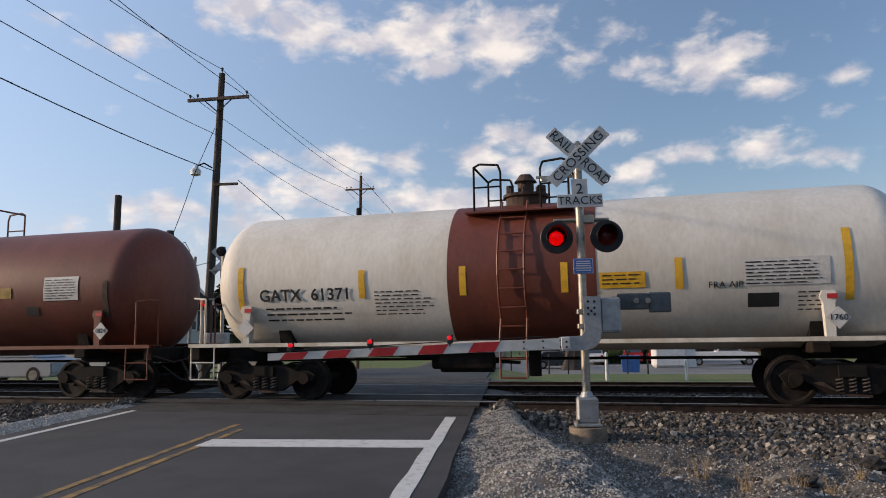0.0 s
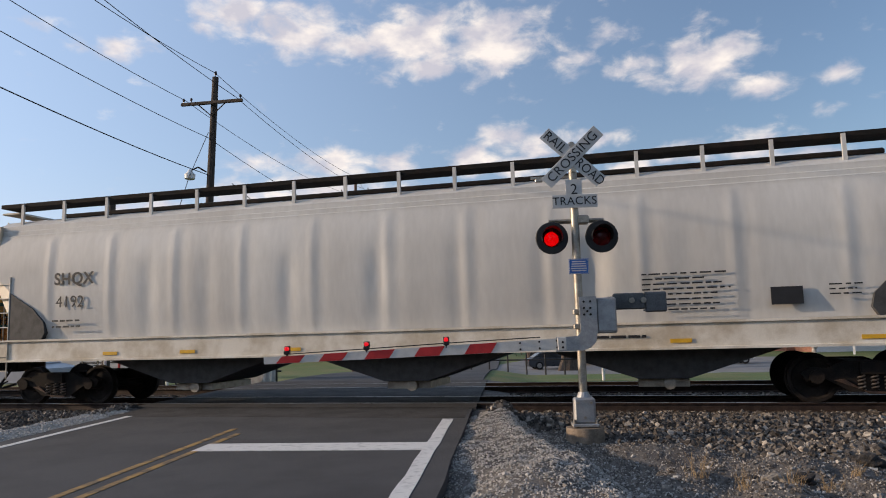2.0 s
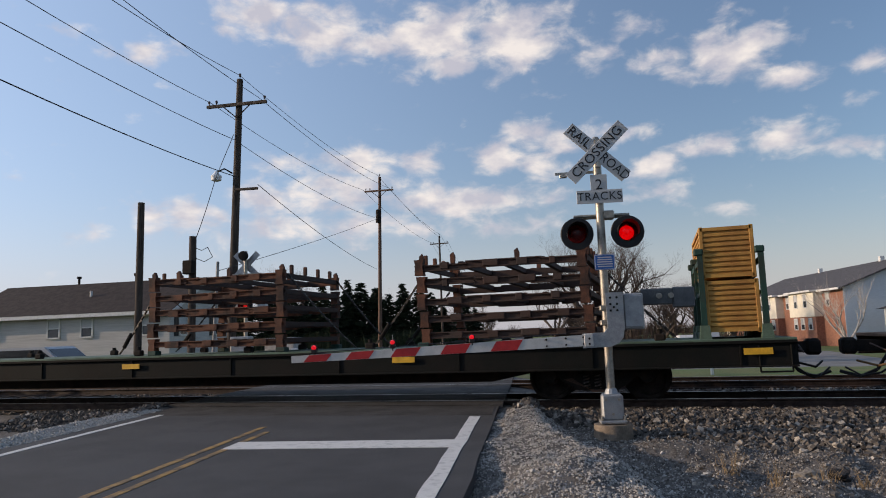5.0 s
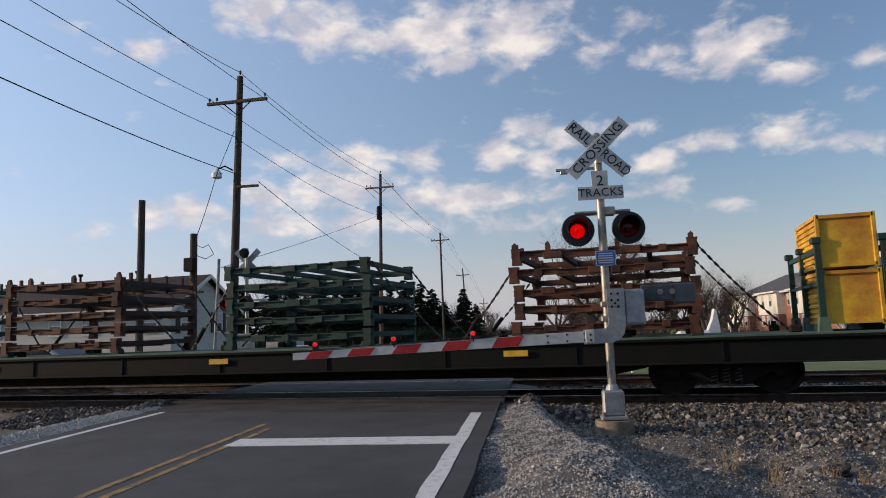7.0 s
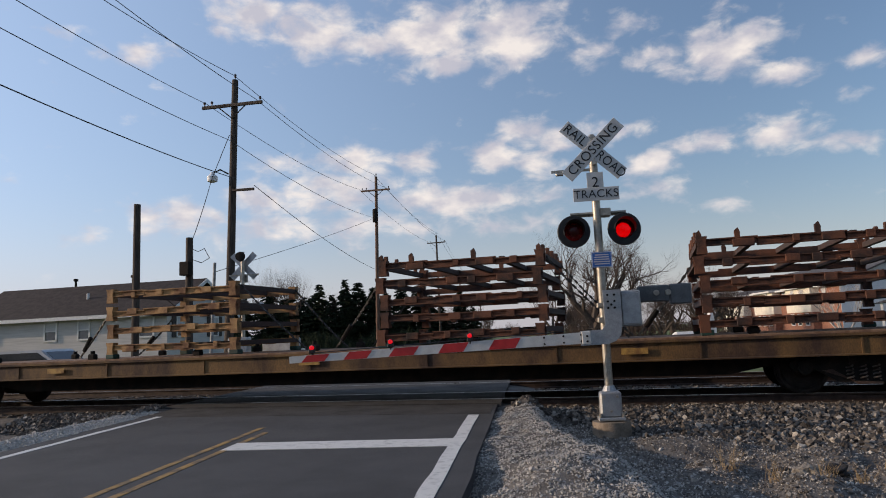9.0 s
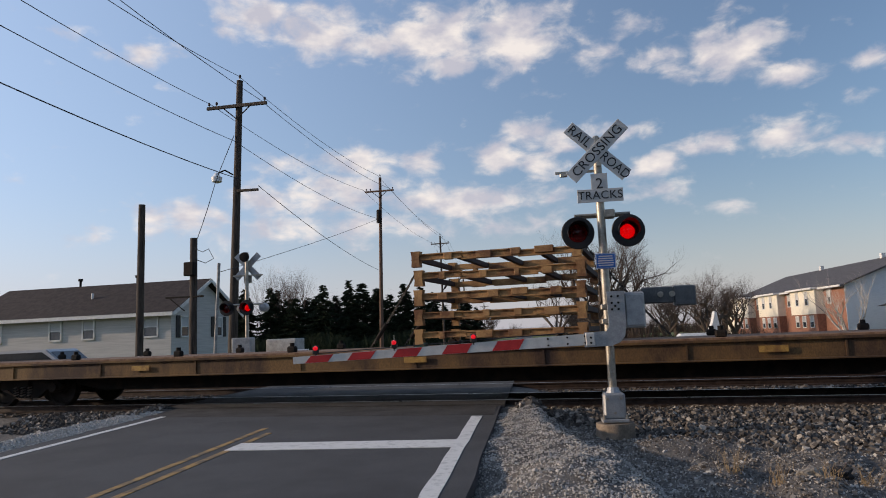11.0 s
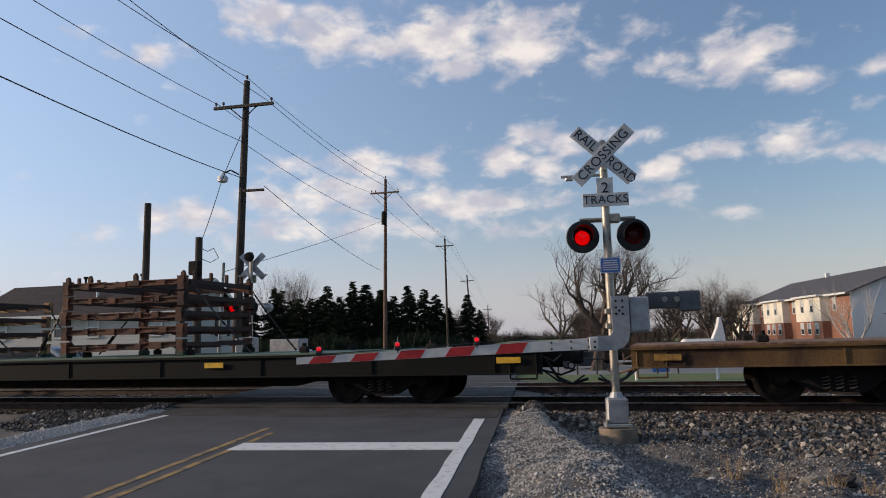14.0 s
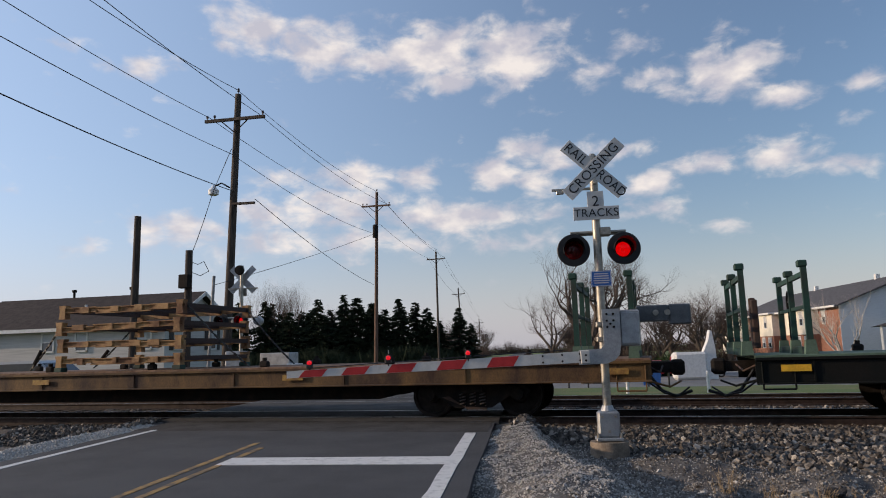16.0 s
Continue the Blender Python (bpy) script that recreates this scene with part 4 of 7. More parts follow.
def make_flat(kind):
    side, deck = ((DECK_YELLOW, DECK_WOOD), (SIDE_BLACK, DECK_GREEN))[kind]
    h = FLAT_LEN / 2
    lab = ("long flat car with a rusty yellow side sill", "long black flat car with a faded green deck")[kind]
    car = root("flat_car", pose(0, TRACK_Y, 0), lab, "flat car", "flat cars")
    bm = B()
    box(bm, (0, 0, 1.04), (2 * h, 2.84, 0.06), bev=0.01)
    part("deck", bm, deck, car, "worn deck")
    depth = 0.34 if kind == 0 else 0.42
    for s in (1, -1):
        bm = B()
        prism(bm, [(s * 1.365, 1.0), (s * 1.365, 1.0 - depth), (s * 1.47, 1.0 - depth), (s * 1.47, 1.02 - depth), (s * 1.41, 1.03 - depth), (s * 1.41, 0.975), (s * 1.465, 0.985), (s * 1.465, 1.03), (s * 1.425, 1.03)], -h, h, "x")
        sl = part("side_sill", bm, side, car)
        for i in range(11):
            bm = B()
            box(bm, (-h + 0.9 + i * (2 * h - 1.8) / 10, s * 1.42, 1.0 - depth / 2), (0.03, 0.03, depth - 0.06))
            part("stiffener", bm, side, sl)
    bm = B()
    for s in (-1, 1):
        prism(bm, [(-h + 0.3, 0.95), (-h + 0.3, 0.72), (-h + 3.6, 0.72), (-h + 5.4, 0.36), (h - 5.4, 0.36), (h - 3.6, 0.72), (h - 0.3, 0.72), (h - 0.3, 0.95)], s * 0.75 - 0.05, s * 0.75 + 0.05)
    for i in range(14):
        box(bm, (-h + 1 + i * (2 * h - 2) / 13, 0, 0.84), (0.15, 2.7, 0.2))
    part("centre_girder", bm, GRIME, car, "black fish-belly centre girder")
    for i in range(5):
        x = -h + 0.62 + i * (2 * h - 1.24) / 4
        bm = B()
        box(bm, (x, -1.456, 0.85), (0.46, 0.012, 0.11))
        part("reflector", bm, DULL_YELLOW if kind == 0 else YELLOW_MARK, sl, "yellow reflector plate")
    for i in range(9):
        for s in (-1, 1):
            x = -h + 2.2 + i * (2 * h - 4.4) / 8
            bm = B()
            box(bm, (x, s * 1.2, 1.13), (0.2, 0.14, 0.14), bev=0.03)
            rod(bm, (x, s * 1.2, 1.2), (x, s * 1.2, 1.27), 0.05, 8)
            part("winch", bm, GRIME, car, "deck winch")
    for e in (-1, 1):
        bm = B()
        pipe(bm, [(e * (h - 0.1), -1.42, 0.95), (e * (h - 0.1), -1.42, 0.5), (e * (h - 0.6), -1.42, 0.5), (e * (h - 0.6), -1.42, 0.95)], 0.016)
        pipe(bm, [(e * (h - 0.2), -1.3, 0.7), (e * (h + 0.3), -1.1, 0.55), (e * (h + 0.5), -0.6, 0.62)], 0.02)
        part("stirrup", bm, side, car)
        make_truck(car, e * (h - 3.35))
        make_coupler(car, e * (h - 0.1), e)
    return car


flat_models = {}
for x_lead, kind, mark in FLATS:
    x = x_lead - FLAT_LEN / 2
    if kind not in flat_models:
        car = flat_models[kind] = make_flat(kind)
        car.matrix_basis = pose(x, TRACK_Y, 0)
    else:
        car = copy_thing(flat_models[kind], pose(x, TRACK_Y, 0))
        for o in car.children_recursive:
            if o.name.split(".")[0] == "wheelset":
                WHEELS.append((o, o.matrix_basis.translation.x))
    MOVING.append((car, x, TRACK_Y, 0))
    if mark:
        tagged(car, "long black flat car, faded green deck, white car number")
for (x_lead, kind, mark), (car, *_r) in zip(FLATS, MOVING[3:]):
    if mark:
        text("reporting_mark", mark, 0.33 if mark == "BTCX 721" else 0.24, pose({"BTCX 4211": -9.25, "BTCX 7201": -8.5, "BTCX 721": -6.95}[mark], -1.462, 0.80, 90, 0, 0), WHITE_LETTER if mark == "BTCX 721" else FADED_LETTER, car)
    if mark == "BTCX 721":
        # on this car the nearest yellow mark sits clear of the number
        for o in car.children_recursive:
            if o.type == "MESH" and "reflector" in o.name:
                mx = sum(v.co.x for v in o.data.vertices) / len(o.data.vertices) + o.matrix_basis.translation.x
                if -8.0 < mx < -5.9:
                    o.matrix_basis = pose(-8.6 - mx, 0, 0) @ o.matrix_basis


# numbers on dark patches of two yellow cars, too worn to read
for k, xa, w in ((0, -3.9, 2.2), (5, -2.4, 3.2)):
    car = MOVING[3 + k][0]
    bm = B()
    box(bm, (xa + w / 2, -1.463, 0.83), (w, 0.006, 0.24))
    pt = part("number_patch", bm, SIDE_BLACK, car, "dark patch with a worn pale car number")
    bm = B()
    for i in range(10):
        if i != 4:
            box(bm, (xa + w * (i + 0.7) / 10.4, -1.468, 0.83), (w * 0.05, 0.004, 0.11))
    part("worn_number", bm, FADED_LETTER, pt)


# ---- the loads ----
def chain(bm, a, b, sag=0.1, n=None):
    a, b = Vector(a), Vector(b)
    n = n or int((b - a).length / 0.075)
    pts = [a.lerp(b, i / n) - Vector((0, 0, sag * 4 * (i / n) * (1 - i / n))) for i in range(n + 1)]
    for i, (p, q) in enumerate(zip(pts, pts[1:])):
        d = (q - p).normalized()
        w = d.cross(Vector((0, 1, 0))).normalized() if i % 2 else Vector((0, 1, 0))
        beam(bm, p - d * 0.008, q + d * 0.008, 0.045 if i % 2 else 0.016, 0.016 if i % 2 else 0.045)


def make_rack(material, layers, pitch, fingers, lab, seed, accent=None, length=3.35):
    """Stacked steel cradle frames: each layer two long beams, cross beams and corner castings."""
    rng = random.Random(seed)
    st = root("rack_stack", pose(0, TRACK_Y, 1.07), lab, "rack stack", "stacked racks on the flat cars")
    h, w = length / 2, 1.30
    for k in range(layers):
        z = 0.22 + k * pitch
        jx, jy = rng.uniform(-.05, .05), rng.uniform(-.03, .03)
        bm = B()
        for x in (-h + 0.05, -h * 0.45, 0.05, h * 0.5, h - 0.05):
            box(bm, (x + jx, jy, z + 0.02), (0.10, 2 * w - 0.04, 0.10))
        fr = part("frame", bm, RACK_DARK if material is not RACK_GREEN else RACK_GREEN, st, "cross beams of one rack")
        for s in (-1, 1):
            bm = B()
            y = s * w + jy
            # stepped long beam: a channel with thicker middle and lighter tips
            k0, k1 = rng.uniform(-.014, .014), rng.uniform(-.014, .014)
            xs = (-h, -h * rng.uniform(0.3, 0.45), h * rng.uniform(0.28, 0.5), h)
            for j, (x0, x1) in enumerate(zip(xs, xs[1:])):
                hh, dz = (0.145, 0.0) if j == 1 else (0.125, 0.022 * (1 if rng.random() < 0.7 else -1))
                prof = [(y - 0.055 * s, z + dz + hh / 2), (y + 0.055 * s, z + dz + hh / 2), (y + 0.055 * s, z + dz + hh / 2 - 0.022), (y + 0.02 * s, z + dz + hh / 2 - 0.028), (y + 0.02 * s, z + dz - hh / 2 + 0.028), (y + 0.055 * s, z + dz - hh / 2 + 0.022), (y + 0.055 * s, z + dz - hh / 2), (y - 0.055 * s, z + dz - hh / 2)]
                prism(bm, [(py, pz + (k0 if j == 0 else k1 if j == 2 else 0)) for py, pz in prof], x0 + jx - 0.01, x1 + jx + 0.01, "x")
            for x in (-h * 0.6, -h * 0.1, h * 0.25, h * 0.62):
                box(bm, (x + jx + rng.uniform(-.12, .12), y + s * 0.01, z + rng.uniform(-.01, .02)), (rng.uniform(0.10, 0.36), 0.125, 0.13), bev=0.008)
            part("long_beam", bm, material, fr)
        for sx in (-1, 1):
            for s in (-1, 1):
                x, y = sx * (h - 0.09) + jx, s * w + jy
                bm = B()
                prism(bm, [(x - 0.09, z - 0.17), (x + 0.09, z - 0.17), (x + 0.07, z + 0.02), (x + 0.1, z + 0.14), (x - 0.1, z + 0.14), (x - 0.07, z + 0.02)], y - 0.08, y + 0.08)
                part("corner_post", bm, accent or material, fr)
    top = 0.22 + (layers - 1) * pitch + 0.1
    for sx in (-1, 1):
        for s in (-1, 1):
            bm = B()
            box(bm, (sx * (h - 0.09), s * w, 0.05), (0.22, 0.2, 0.1), bev=0.015)
            part("foot", bm, RACK_GREEN, st, "green foot block")
    if fingers:
        for i in (0, 1, 3, 5):
            for s in (-1, 1):
                bm = B()
                x = -h + 0.08 + (2 * h - 0.16) * i / 5
                prism(bm, [(x - 0.04, top - 0.06), (x + 0.04, top - 0.06), (x + 0.05, top + 0.07), (x + 0.015, top + 0.16), (x - 0.045, top + 0.11)], s * w - 0.04, s * w + 0.04)
                part("stop_post", bm, accent or material, st)
        for i in range(4):
            for sx in (-1, 1):
                bm = B()
                y = -w + 0.35 + i * 0.62
                box(bm, (sx * (h - 0.05), y, top + 0.07), (0.08, 0.07, 0.2), bev=0.015)
                part("stop_post", bm, accent or material, st)
    for s in (-1, 1):
        for a, b, sag in (((h, s * 1.2, top - 0.05), (h + 1.45, s * 1.0, 0.03), 0.06), ((-h, s * 1.2, top - 0.35), (-h - 1.1, s * 1.0, 0.05), 0.05)):
            bm = B()
            chain(bm, a, b, sag)
            ch = part("tie_down_chain", bm, CHAIN, st, "steel tie-down chain")
        bm = B()
        rod(bm, (-h - 0.72, s * 1.08, 0.50), (-h - 0.95, s * 1.03, 0.2), 0.045, 8)
        part("ratchet", bm, GRIME, ch)
    return st


RACKS = [  # near left corner, paint, layers, fingers
    (-59.1, RACK_TAN, 4, 0.40, False, "stack of tan rusty steel racks on a flat car"), (-65.15, RACK_DARK, 5, 0.34, True, "stack of dark rusted steel racks with stop posts"),
    (-81.0, RACK_DARK, 5, 0.34, True, "stack of dark rusted steel racks with stop posts"), (-87.3, RACK_RUST, 5, 0.34, True, "stack of orange rusty steel racks on a flat car"),
    (-109.75, RACK_RUST, 5, 0.345, True, "stack of orange rusty steel racks on a flat car"), (-116.0, RACK_GREEN, 5, 0.36, False, "stack of dark green steel racks on a flat car"),
    (-122.1, RACK_RUST, 5, 0.345, True, "stack of orange rusty steel racks on a flat car"), (-128.1, RACK_GREEN, 5, 0.385, True, "stack of dark green steel racks on a flat car"),
    (-136.95, RACK_RUST, 5, 0.345, True, "stack of orange rusty steel racks on a flat car"), (-143.0, RACK_RUST, 5, 0.345, True, "stack of orange rusty steel racks on a flat car"),
    (-149.55, RACK_TAN, 4, 0.40, False, "stack of tan rusty steel racks on a flat car"), (-172.9, RACK_TAN, 5, 0.385, False, "stack of tan rusty steel racks on a flat car"),
    (-201.05, RACK_TAN, 4, 0.39, False, "stack of tan rusty steel racks on a flat car"), (-227.6, RACK_RUST, 5, 0.35, True, "stack of orange rusty steel racks on a flat car"),
    (-234.1, RACK_TAN, 4, 0.385, False, "stack of tan rusty steel racks on a flat car"), (-258.0, RACK_TAN, 4, 0.385, False, "stack of tan rusty steel racks on a flat car"),
]
rack_models = {}
for x_left, material, layers, pitch, fingers, lab in RACKS:
    x = x_left + 3.35 / 2
    key = (material.name, layers, pitch)
    if key not in rack_models:
        rack_models[key] = st = make_rack(material, layers, pitch, fingers, lab, len(rack_models) + 1, RACK_RUST if material is RACK_DARK else None)
        st.matrix_basis = pose(x, TRACK_Y, 1.07)
    else:
        st = copy_thing(rack_models[key], pose(x, TRACK_Y, 1.07))
    MOVING.append((st, x, TRACK_Y, 1.07))


def make_bunk(x):
    """A green bracket at a car's end: two frames of three posts across the car."""
    b = root("end_bunk", pose(x, TRACK_Y, 1.07), "green steel bracket with upright posts at the car end", "end bracket", "end brackets")
    for sx in (-0.5, 0.5):
        for y, top in ((-1.3, 1.56), (0.05, 1.5), (1.3, 1.5)):
            bm = B()
            prism(bm, [(sx - 0.05, 0.0), (sx + 0.05, 0.0), (sx + 0.045, top), (sx - 0.045, top)], y - 0.045, y + 0.045)
            if y:
                box(bm, (sx - 0.02, y, top - 0.03), (0.16, 0.13, 0.12), bev=0.02)
            pt = part("post", bm, RACK_GREEN, b)
            bm = B()
            prism(bm, [(sx - 0.10, 0.0), (sx + 0.10, 0.0), (sx + 0.075, 0.24), (sx - 0.075, 0.24)], y - 0.075, y + 0.075)
            part("socket", bm, DECK_GREEN, pt, "pale green post socket")
        for z, hh in ((1.36, 0.085), (0.80, 0.06)):
            bm = B()
            box(bm, (sx, 0, z), (0.06, 2.6, hh))
            part("cross_beam", bm, RACK_GREEN, b)
        bm = B()
        box(bm, (sx, 0, 0.06), (0.16, 2.5, 0.12))
        part("sill_beam", bm, RACK_GREEN, b)
    bm = B()
    lathe(bm, [(-0.012, 0.20), (-0.012, 0.225), (0.012, 0.225), (0.012, 0.20), (-0.012, 0.20)], "x", 20, (0.5, 0.35, 0.95))
    bmesh.ops.delete(bm, geom=[f for f in bm.faces if len(f.verts) > 4], context="FACES_ONLY")
    for a_ in range(0, 180, 45):
        c_, s_ = 0.2 * math.cos(radians(a_)), 0.2 * math.sin(radians(a_))
        rod(bm, (0.5, 0.35 - c_, 0.95 - s_), (0.5, 0.35 + c_, 0.95 + s_), 0.012, 5)
    rod(bm, (0.5, 0.35, 0.95), (0.5, 0.35, 0.1), 0.03, 8)
    part("brake_wheel", bm, GRIME, b, "dark spoked hand-brake wheel on its shaft")
    bm = B()
    for y, hh, w in ((0.5, 0.95, 0.10), (0.66, 0.85, 0.08), (0.8, 1.0, 0.12)):
        box(bm, (-0.1, y, 0.1 + hh / 2), (0.12, w, hh), bev=0.02)
    part("stake_bundle", bm, RACK_DARK, b, "rusty stakes stood between the posts")
    MOVING.append((b, x, TRACK_Y, 1.07))
    return b


def make_bin(x, y, z, w, d, hh, material, lab, ribbed=True):
    b = root("storage_bin", pose(x, TRACK_Y + y, z), lab, "bin", "bins on the flat cars")
    bm = B()
    box(bm, (0, 0, hh / 2), (w, d, hh), bev=0.02)
    body = part("body", bm, material, b)
    bm = B()
    n = 8
    for i in range(n):
        zz = 0.08 + (hh - 0.16) * (i + 0.5) / n
        for s in (-1, 1):
            if ribbed:
                box(bm, (0, s * (d / 2 + 0.012), zz), (w - 0.06, 0.03, (hh - 0.16) / n * 0.6), bev=0.008)
            box(bm, (s * (w / 2 + 0.012), 0, zz), (0.03, d - 0.06, (hh - 0.16) / n * 0.6), bev=0.008)
    part("corrugation", bm, material, body)
    bm = B()
    for sx in (-1, 1):
        for s in (-1, 1):
            box(bm, (sx * (w / 2), s * d / 2, hh / 2), (0.07, 0.07, hh + 0.05), bev=0.01)
    for zz in (0.03, hh - 0.02):
        for s in (-1, 1):
            box(bm, (0, s * d / 2, zz), (w, 0.07, 0.06))
            box(bm, (s * w / 2, 0, zz), (0.07, d, 0.06))
    part("frame", bm, material, body)
    MOVING.append((b, x, TRACK_Y + y, z))
    return b


YB, OB = "yellow ribbed steel bin on a flat car", "orange corrugated steel bin on a flat car"
GB = "green corrugated steel bin on a flat car"
# middle along the track, near face across it, width, depth, height, paints and wording of the lower and the upper bin
STACKS = [
    (-46.95, -1.28, 0.83, 2.55, 0.88, RACK_GREEN, CRATE_TAN, GB, YB, True), (-75.25, -1.28, 0.83, 2.55, 0.88, CRATE_TAN, CRATE_TAN, YB, YB, True),
    (-103.99, -1.28, 0.85, 1.75, 0.88, CRATE_YELLOW, CRATE_YELLOW, YB, YB, False), (-188.98, -0.12, 0.82, 1.4, 0.93, CRATE_YELLOW, CRATE_ORANGE, YB, OB, True),
]
for x, face, w, d, hh, lower, upper, lab0, lab1, ribbed in STACKS:
    z = 1.07 + 0.12
    low_d = 1.25 if lower is RACK_GREEN else d
    make_bin(x, face + low_d / 2, z, w, low_d, hh, lower, lab0, ribbed)
    if lower is RACK_GREEN:
        make_bin(x + 0.02, 0.75, z, w - 0.05, 1.0, 0.88, CRATE_ORANGE, OB, ribbed)
    make_bin(x - 0.02, face + d / 2, z + hh + 0.07, w, d, hh, upper, lab1, ribbed)
    make_bunk(x + 0.02)
# rusty plate that leans out of the first upper bin
scrap = root("scrap_plate", pose(-46.95, TRACK_Y + 0.35, 3.02), "rusty torn steel plate lying on a yellow bin", "scrap plate")
bm = B()
prism(bm, [(-1.0, 0.0), (0.75, 0.0), (0.7, 0.14), (0.35, 0.30), (0.05, 0.27), (-0.1, 0.33), (-0.55, 0.19), (-0.9, 0.10)], -0.02, 0.02, "x")
part("plate", bm, RACK_RUST, scrap)
MOVING.append((scrap, -46.95, TRACK_Y + 0.35, 3.02))
for x in (-245.68, -242.8):
    make_bunk(x)


# ---- the crossing signal ----
TAN_CONCRETE = mat("tan_concrete", (0.27, 0.21, 0.155), 0.9, var=0.25, scale=5, bump=0.3)
DULL_STEEL = mat("dull_dark_steel", (0.13, 0.135, 0.14), 0.6, 0.3, var=0.2, scale=4, bump=0.06)
MAST = (-0.785, 11.5)
TURN = 9.8       # the signs look down the road


def sign_plate(bm, w, h, th=0.012, r=0.03):
    box(bm, (0, 0, 0), (w, th, h), bev=min(r, th * 0.4))
    return bm


def make_signal():
    sg = root("crossing_signal", pose(MAST[0], MAST[1], -0.42, 0, 0, TURN), "grey railroad crossing signal mast with crossbuck and red flashers", "crossing signal")
    Z = 0.42      # rail level above the foot
    bm = B()
    rod(bm, (0, 0, -0.1), (0, 0, 0.27), 0.31, 28, 0.29)
    part("foundation", bm, TAN_CONCRETE, sg, "round concrete foundation", smooth=True)
    bm = B()
    rod(bm, (0, 0, 0.28), (0, 0, Z + 4.35), 0.066, 20)
    mast = part("mast", bm, GALV, sg, "weathered aluminium pole", smooth=True)
    bm = B()
    rod(bm, (0, 0, Z + 4.35), (0, 0, Z + 4.41), 0.085, 16, 0.04)
    part("cap", bm, GALV, mast)
    bm = B()
    box(bm, (0, -0.02, 0.53), (0.33, 0.26, 0.40), bev=0.03)
    box(bm, (0, -0.02, 0.31), (0.40, 0.32, 0.05), bev=0.01)
    rod(bm, (0, -0.02, 0.73), (0, -0.02, 0.81), 0.11, 14, 0.08)
    base = part("junction_box", bm, ALU, sg, "cast aluminium junction box at the foot")
    for x, z in ((-0.1, 0.65), (0.1, 0.65), (0, 0.43)):
        bm = B()
        rod(bm, (x, -0.17, z), (x, -0.15, z), 0.022, 8)
        part("bolt", bm, GALV, base)
    for sx in (-0.17, 0.17):
        bm = B()
        rod(bm, (sx, -0.14, 0.28), (sx, -0.14, 0.40), 0.022, 8)
        part("anchor_bolt", bm, GALV, base)
    # crossbuck
    cz = Z + 4.14
    for k, (ang, word, yy) in enumerate(((44, "RAIL   ROAD", -0.085), (-44, "CROSSING", -0.10))):
        bm = B()
        box(bm, (0, 0, 0), (1.22, 0.012, 0.225), bev=0.004)
        bl = part("blade", bm, SIGN_WHITE, sg, "white crossbuck blade with black letters")
        bl.matrix_basis = pose(0, yy, cz, 0, ang, 0)
        if k == 0:
            text("lettering", "RAIL", 0.215, pose(-0.37, -0.009, 0.0, 90, 0, 0), LETTER, bl, 0.95)
            text("lettering", "ROAD", 0.215, pose(0.37, -0.009, 0.0, 90, 0, 0), LETTER, bl, 0.88)
        else:
            text("lettering", "CROSSING", 0.215, pose(0, -0.009, 0, 90, 0, 0), LETTER, bl, 1.0)
    bm = B()
    box(bm, (-0.34, 0.02, cz - 0.30), (0.68, 0.05, 0.035))
    box(bm, (-0.55, 0.0, cz - 0.35), (0.12, 0.06, 0.05), bev=0.01)
    box(bm, (0, -0.03, cz), (0.05, 0.14, 0.5))
    part("sign_bracket", bm, GALV, sg)
    bm = B()
    rod(bm, (0.02, -0.02, cz - 0.22), (0.02, -0.12, cz - 0.22), 0.03, 8)
    part("clamp", bm, GALV, sg)
    bm = B()
    box(bm, (0, 0, 0), (0.26, 0.012, 0.30), bev=0.004)
    p2 = part("number_plate_two", bm, SIGN_WHITE, sg, "white plate with the number of tracks")
    p2.matrix_basis = pose(0.0, -0.09, Z + 3.62)
    text("lettering", "2", 0.24, pose(0, -0.009, -0.02, 90, 0, 0), LETTER, p2)
    bm = B()
    box(bm, (0, 0, 0), (0.72, 0.012, 0.215), bev=0.004)
    p3 = part("tracks_plate", bm, SIGN_WHITE, sg, "white plate lettered TRACKS")
    p3.matrix_basis = pose(0.0, -0.105, Z + 3.41)
    text("lettering", "TRACKS", 0.185, pose(0, -0.009, 0, 90, 0, 0), LETTER, p3, 1.0)
    # flashing lights
    bm = B()
    rod(bm, (-0.42, 0.02, Z + 3.12), (0.46, 0.02, Z + 3.12), 0.024, 10)
    rod(bm, (-0.3, 0.06, Z + 3.09), (0.35, 0.06, Z + 3.09), 0.018, 8)
    box(bm, (0.13, 0.02, Z + 3.12), (0.18, 0.16, 0.14), bev=0.02)
    for sx in (-0.385, 0.405):
        rod(bm, (sx, 0.04, Z + 3.12), (sx, 0.04, Z + 2.95), 0.03, 8)
    part("crossarm", bm, GALV, sg, "pipe crossarm for the lights")
    for k, sx in enumerate((-0.385, 0.405)):
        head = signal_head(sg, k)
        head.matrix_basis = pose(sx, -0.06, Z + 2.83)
    # notice
    bm = B()
    box(bm, (0, 0, 0), (0.315, 0.01, 0.245), bev=0.003)
    bs = part("notice", bm, BLUE_SIGN, sg, "blue notice with white bars of small print")
    bs.matrix_basis = pose(0.02, -0.075, Z + 2.36)
    bm = B()
    rng = random.Random(5)
    for i in range(5):
        w = rng.uniform(0.14, 0.26)
        box(bm, (0, -0.007, 0.075 - i * 0.036), (w, 0.003, 0.016))
    for sx in (-1, 1):
        box(bm, (sx * 0.148, -0.007, 0), (0.006, 0.003, 0.225))
        box(bm, (0, -0.007, sx * 0.113), (0.296, 0.003, 0.006))
    part("small_print", bm, WHITE_SHEET, bs)
    G = Z + 0.19
    # gate mechanism
    bm = B()
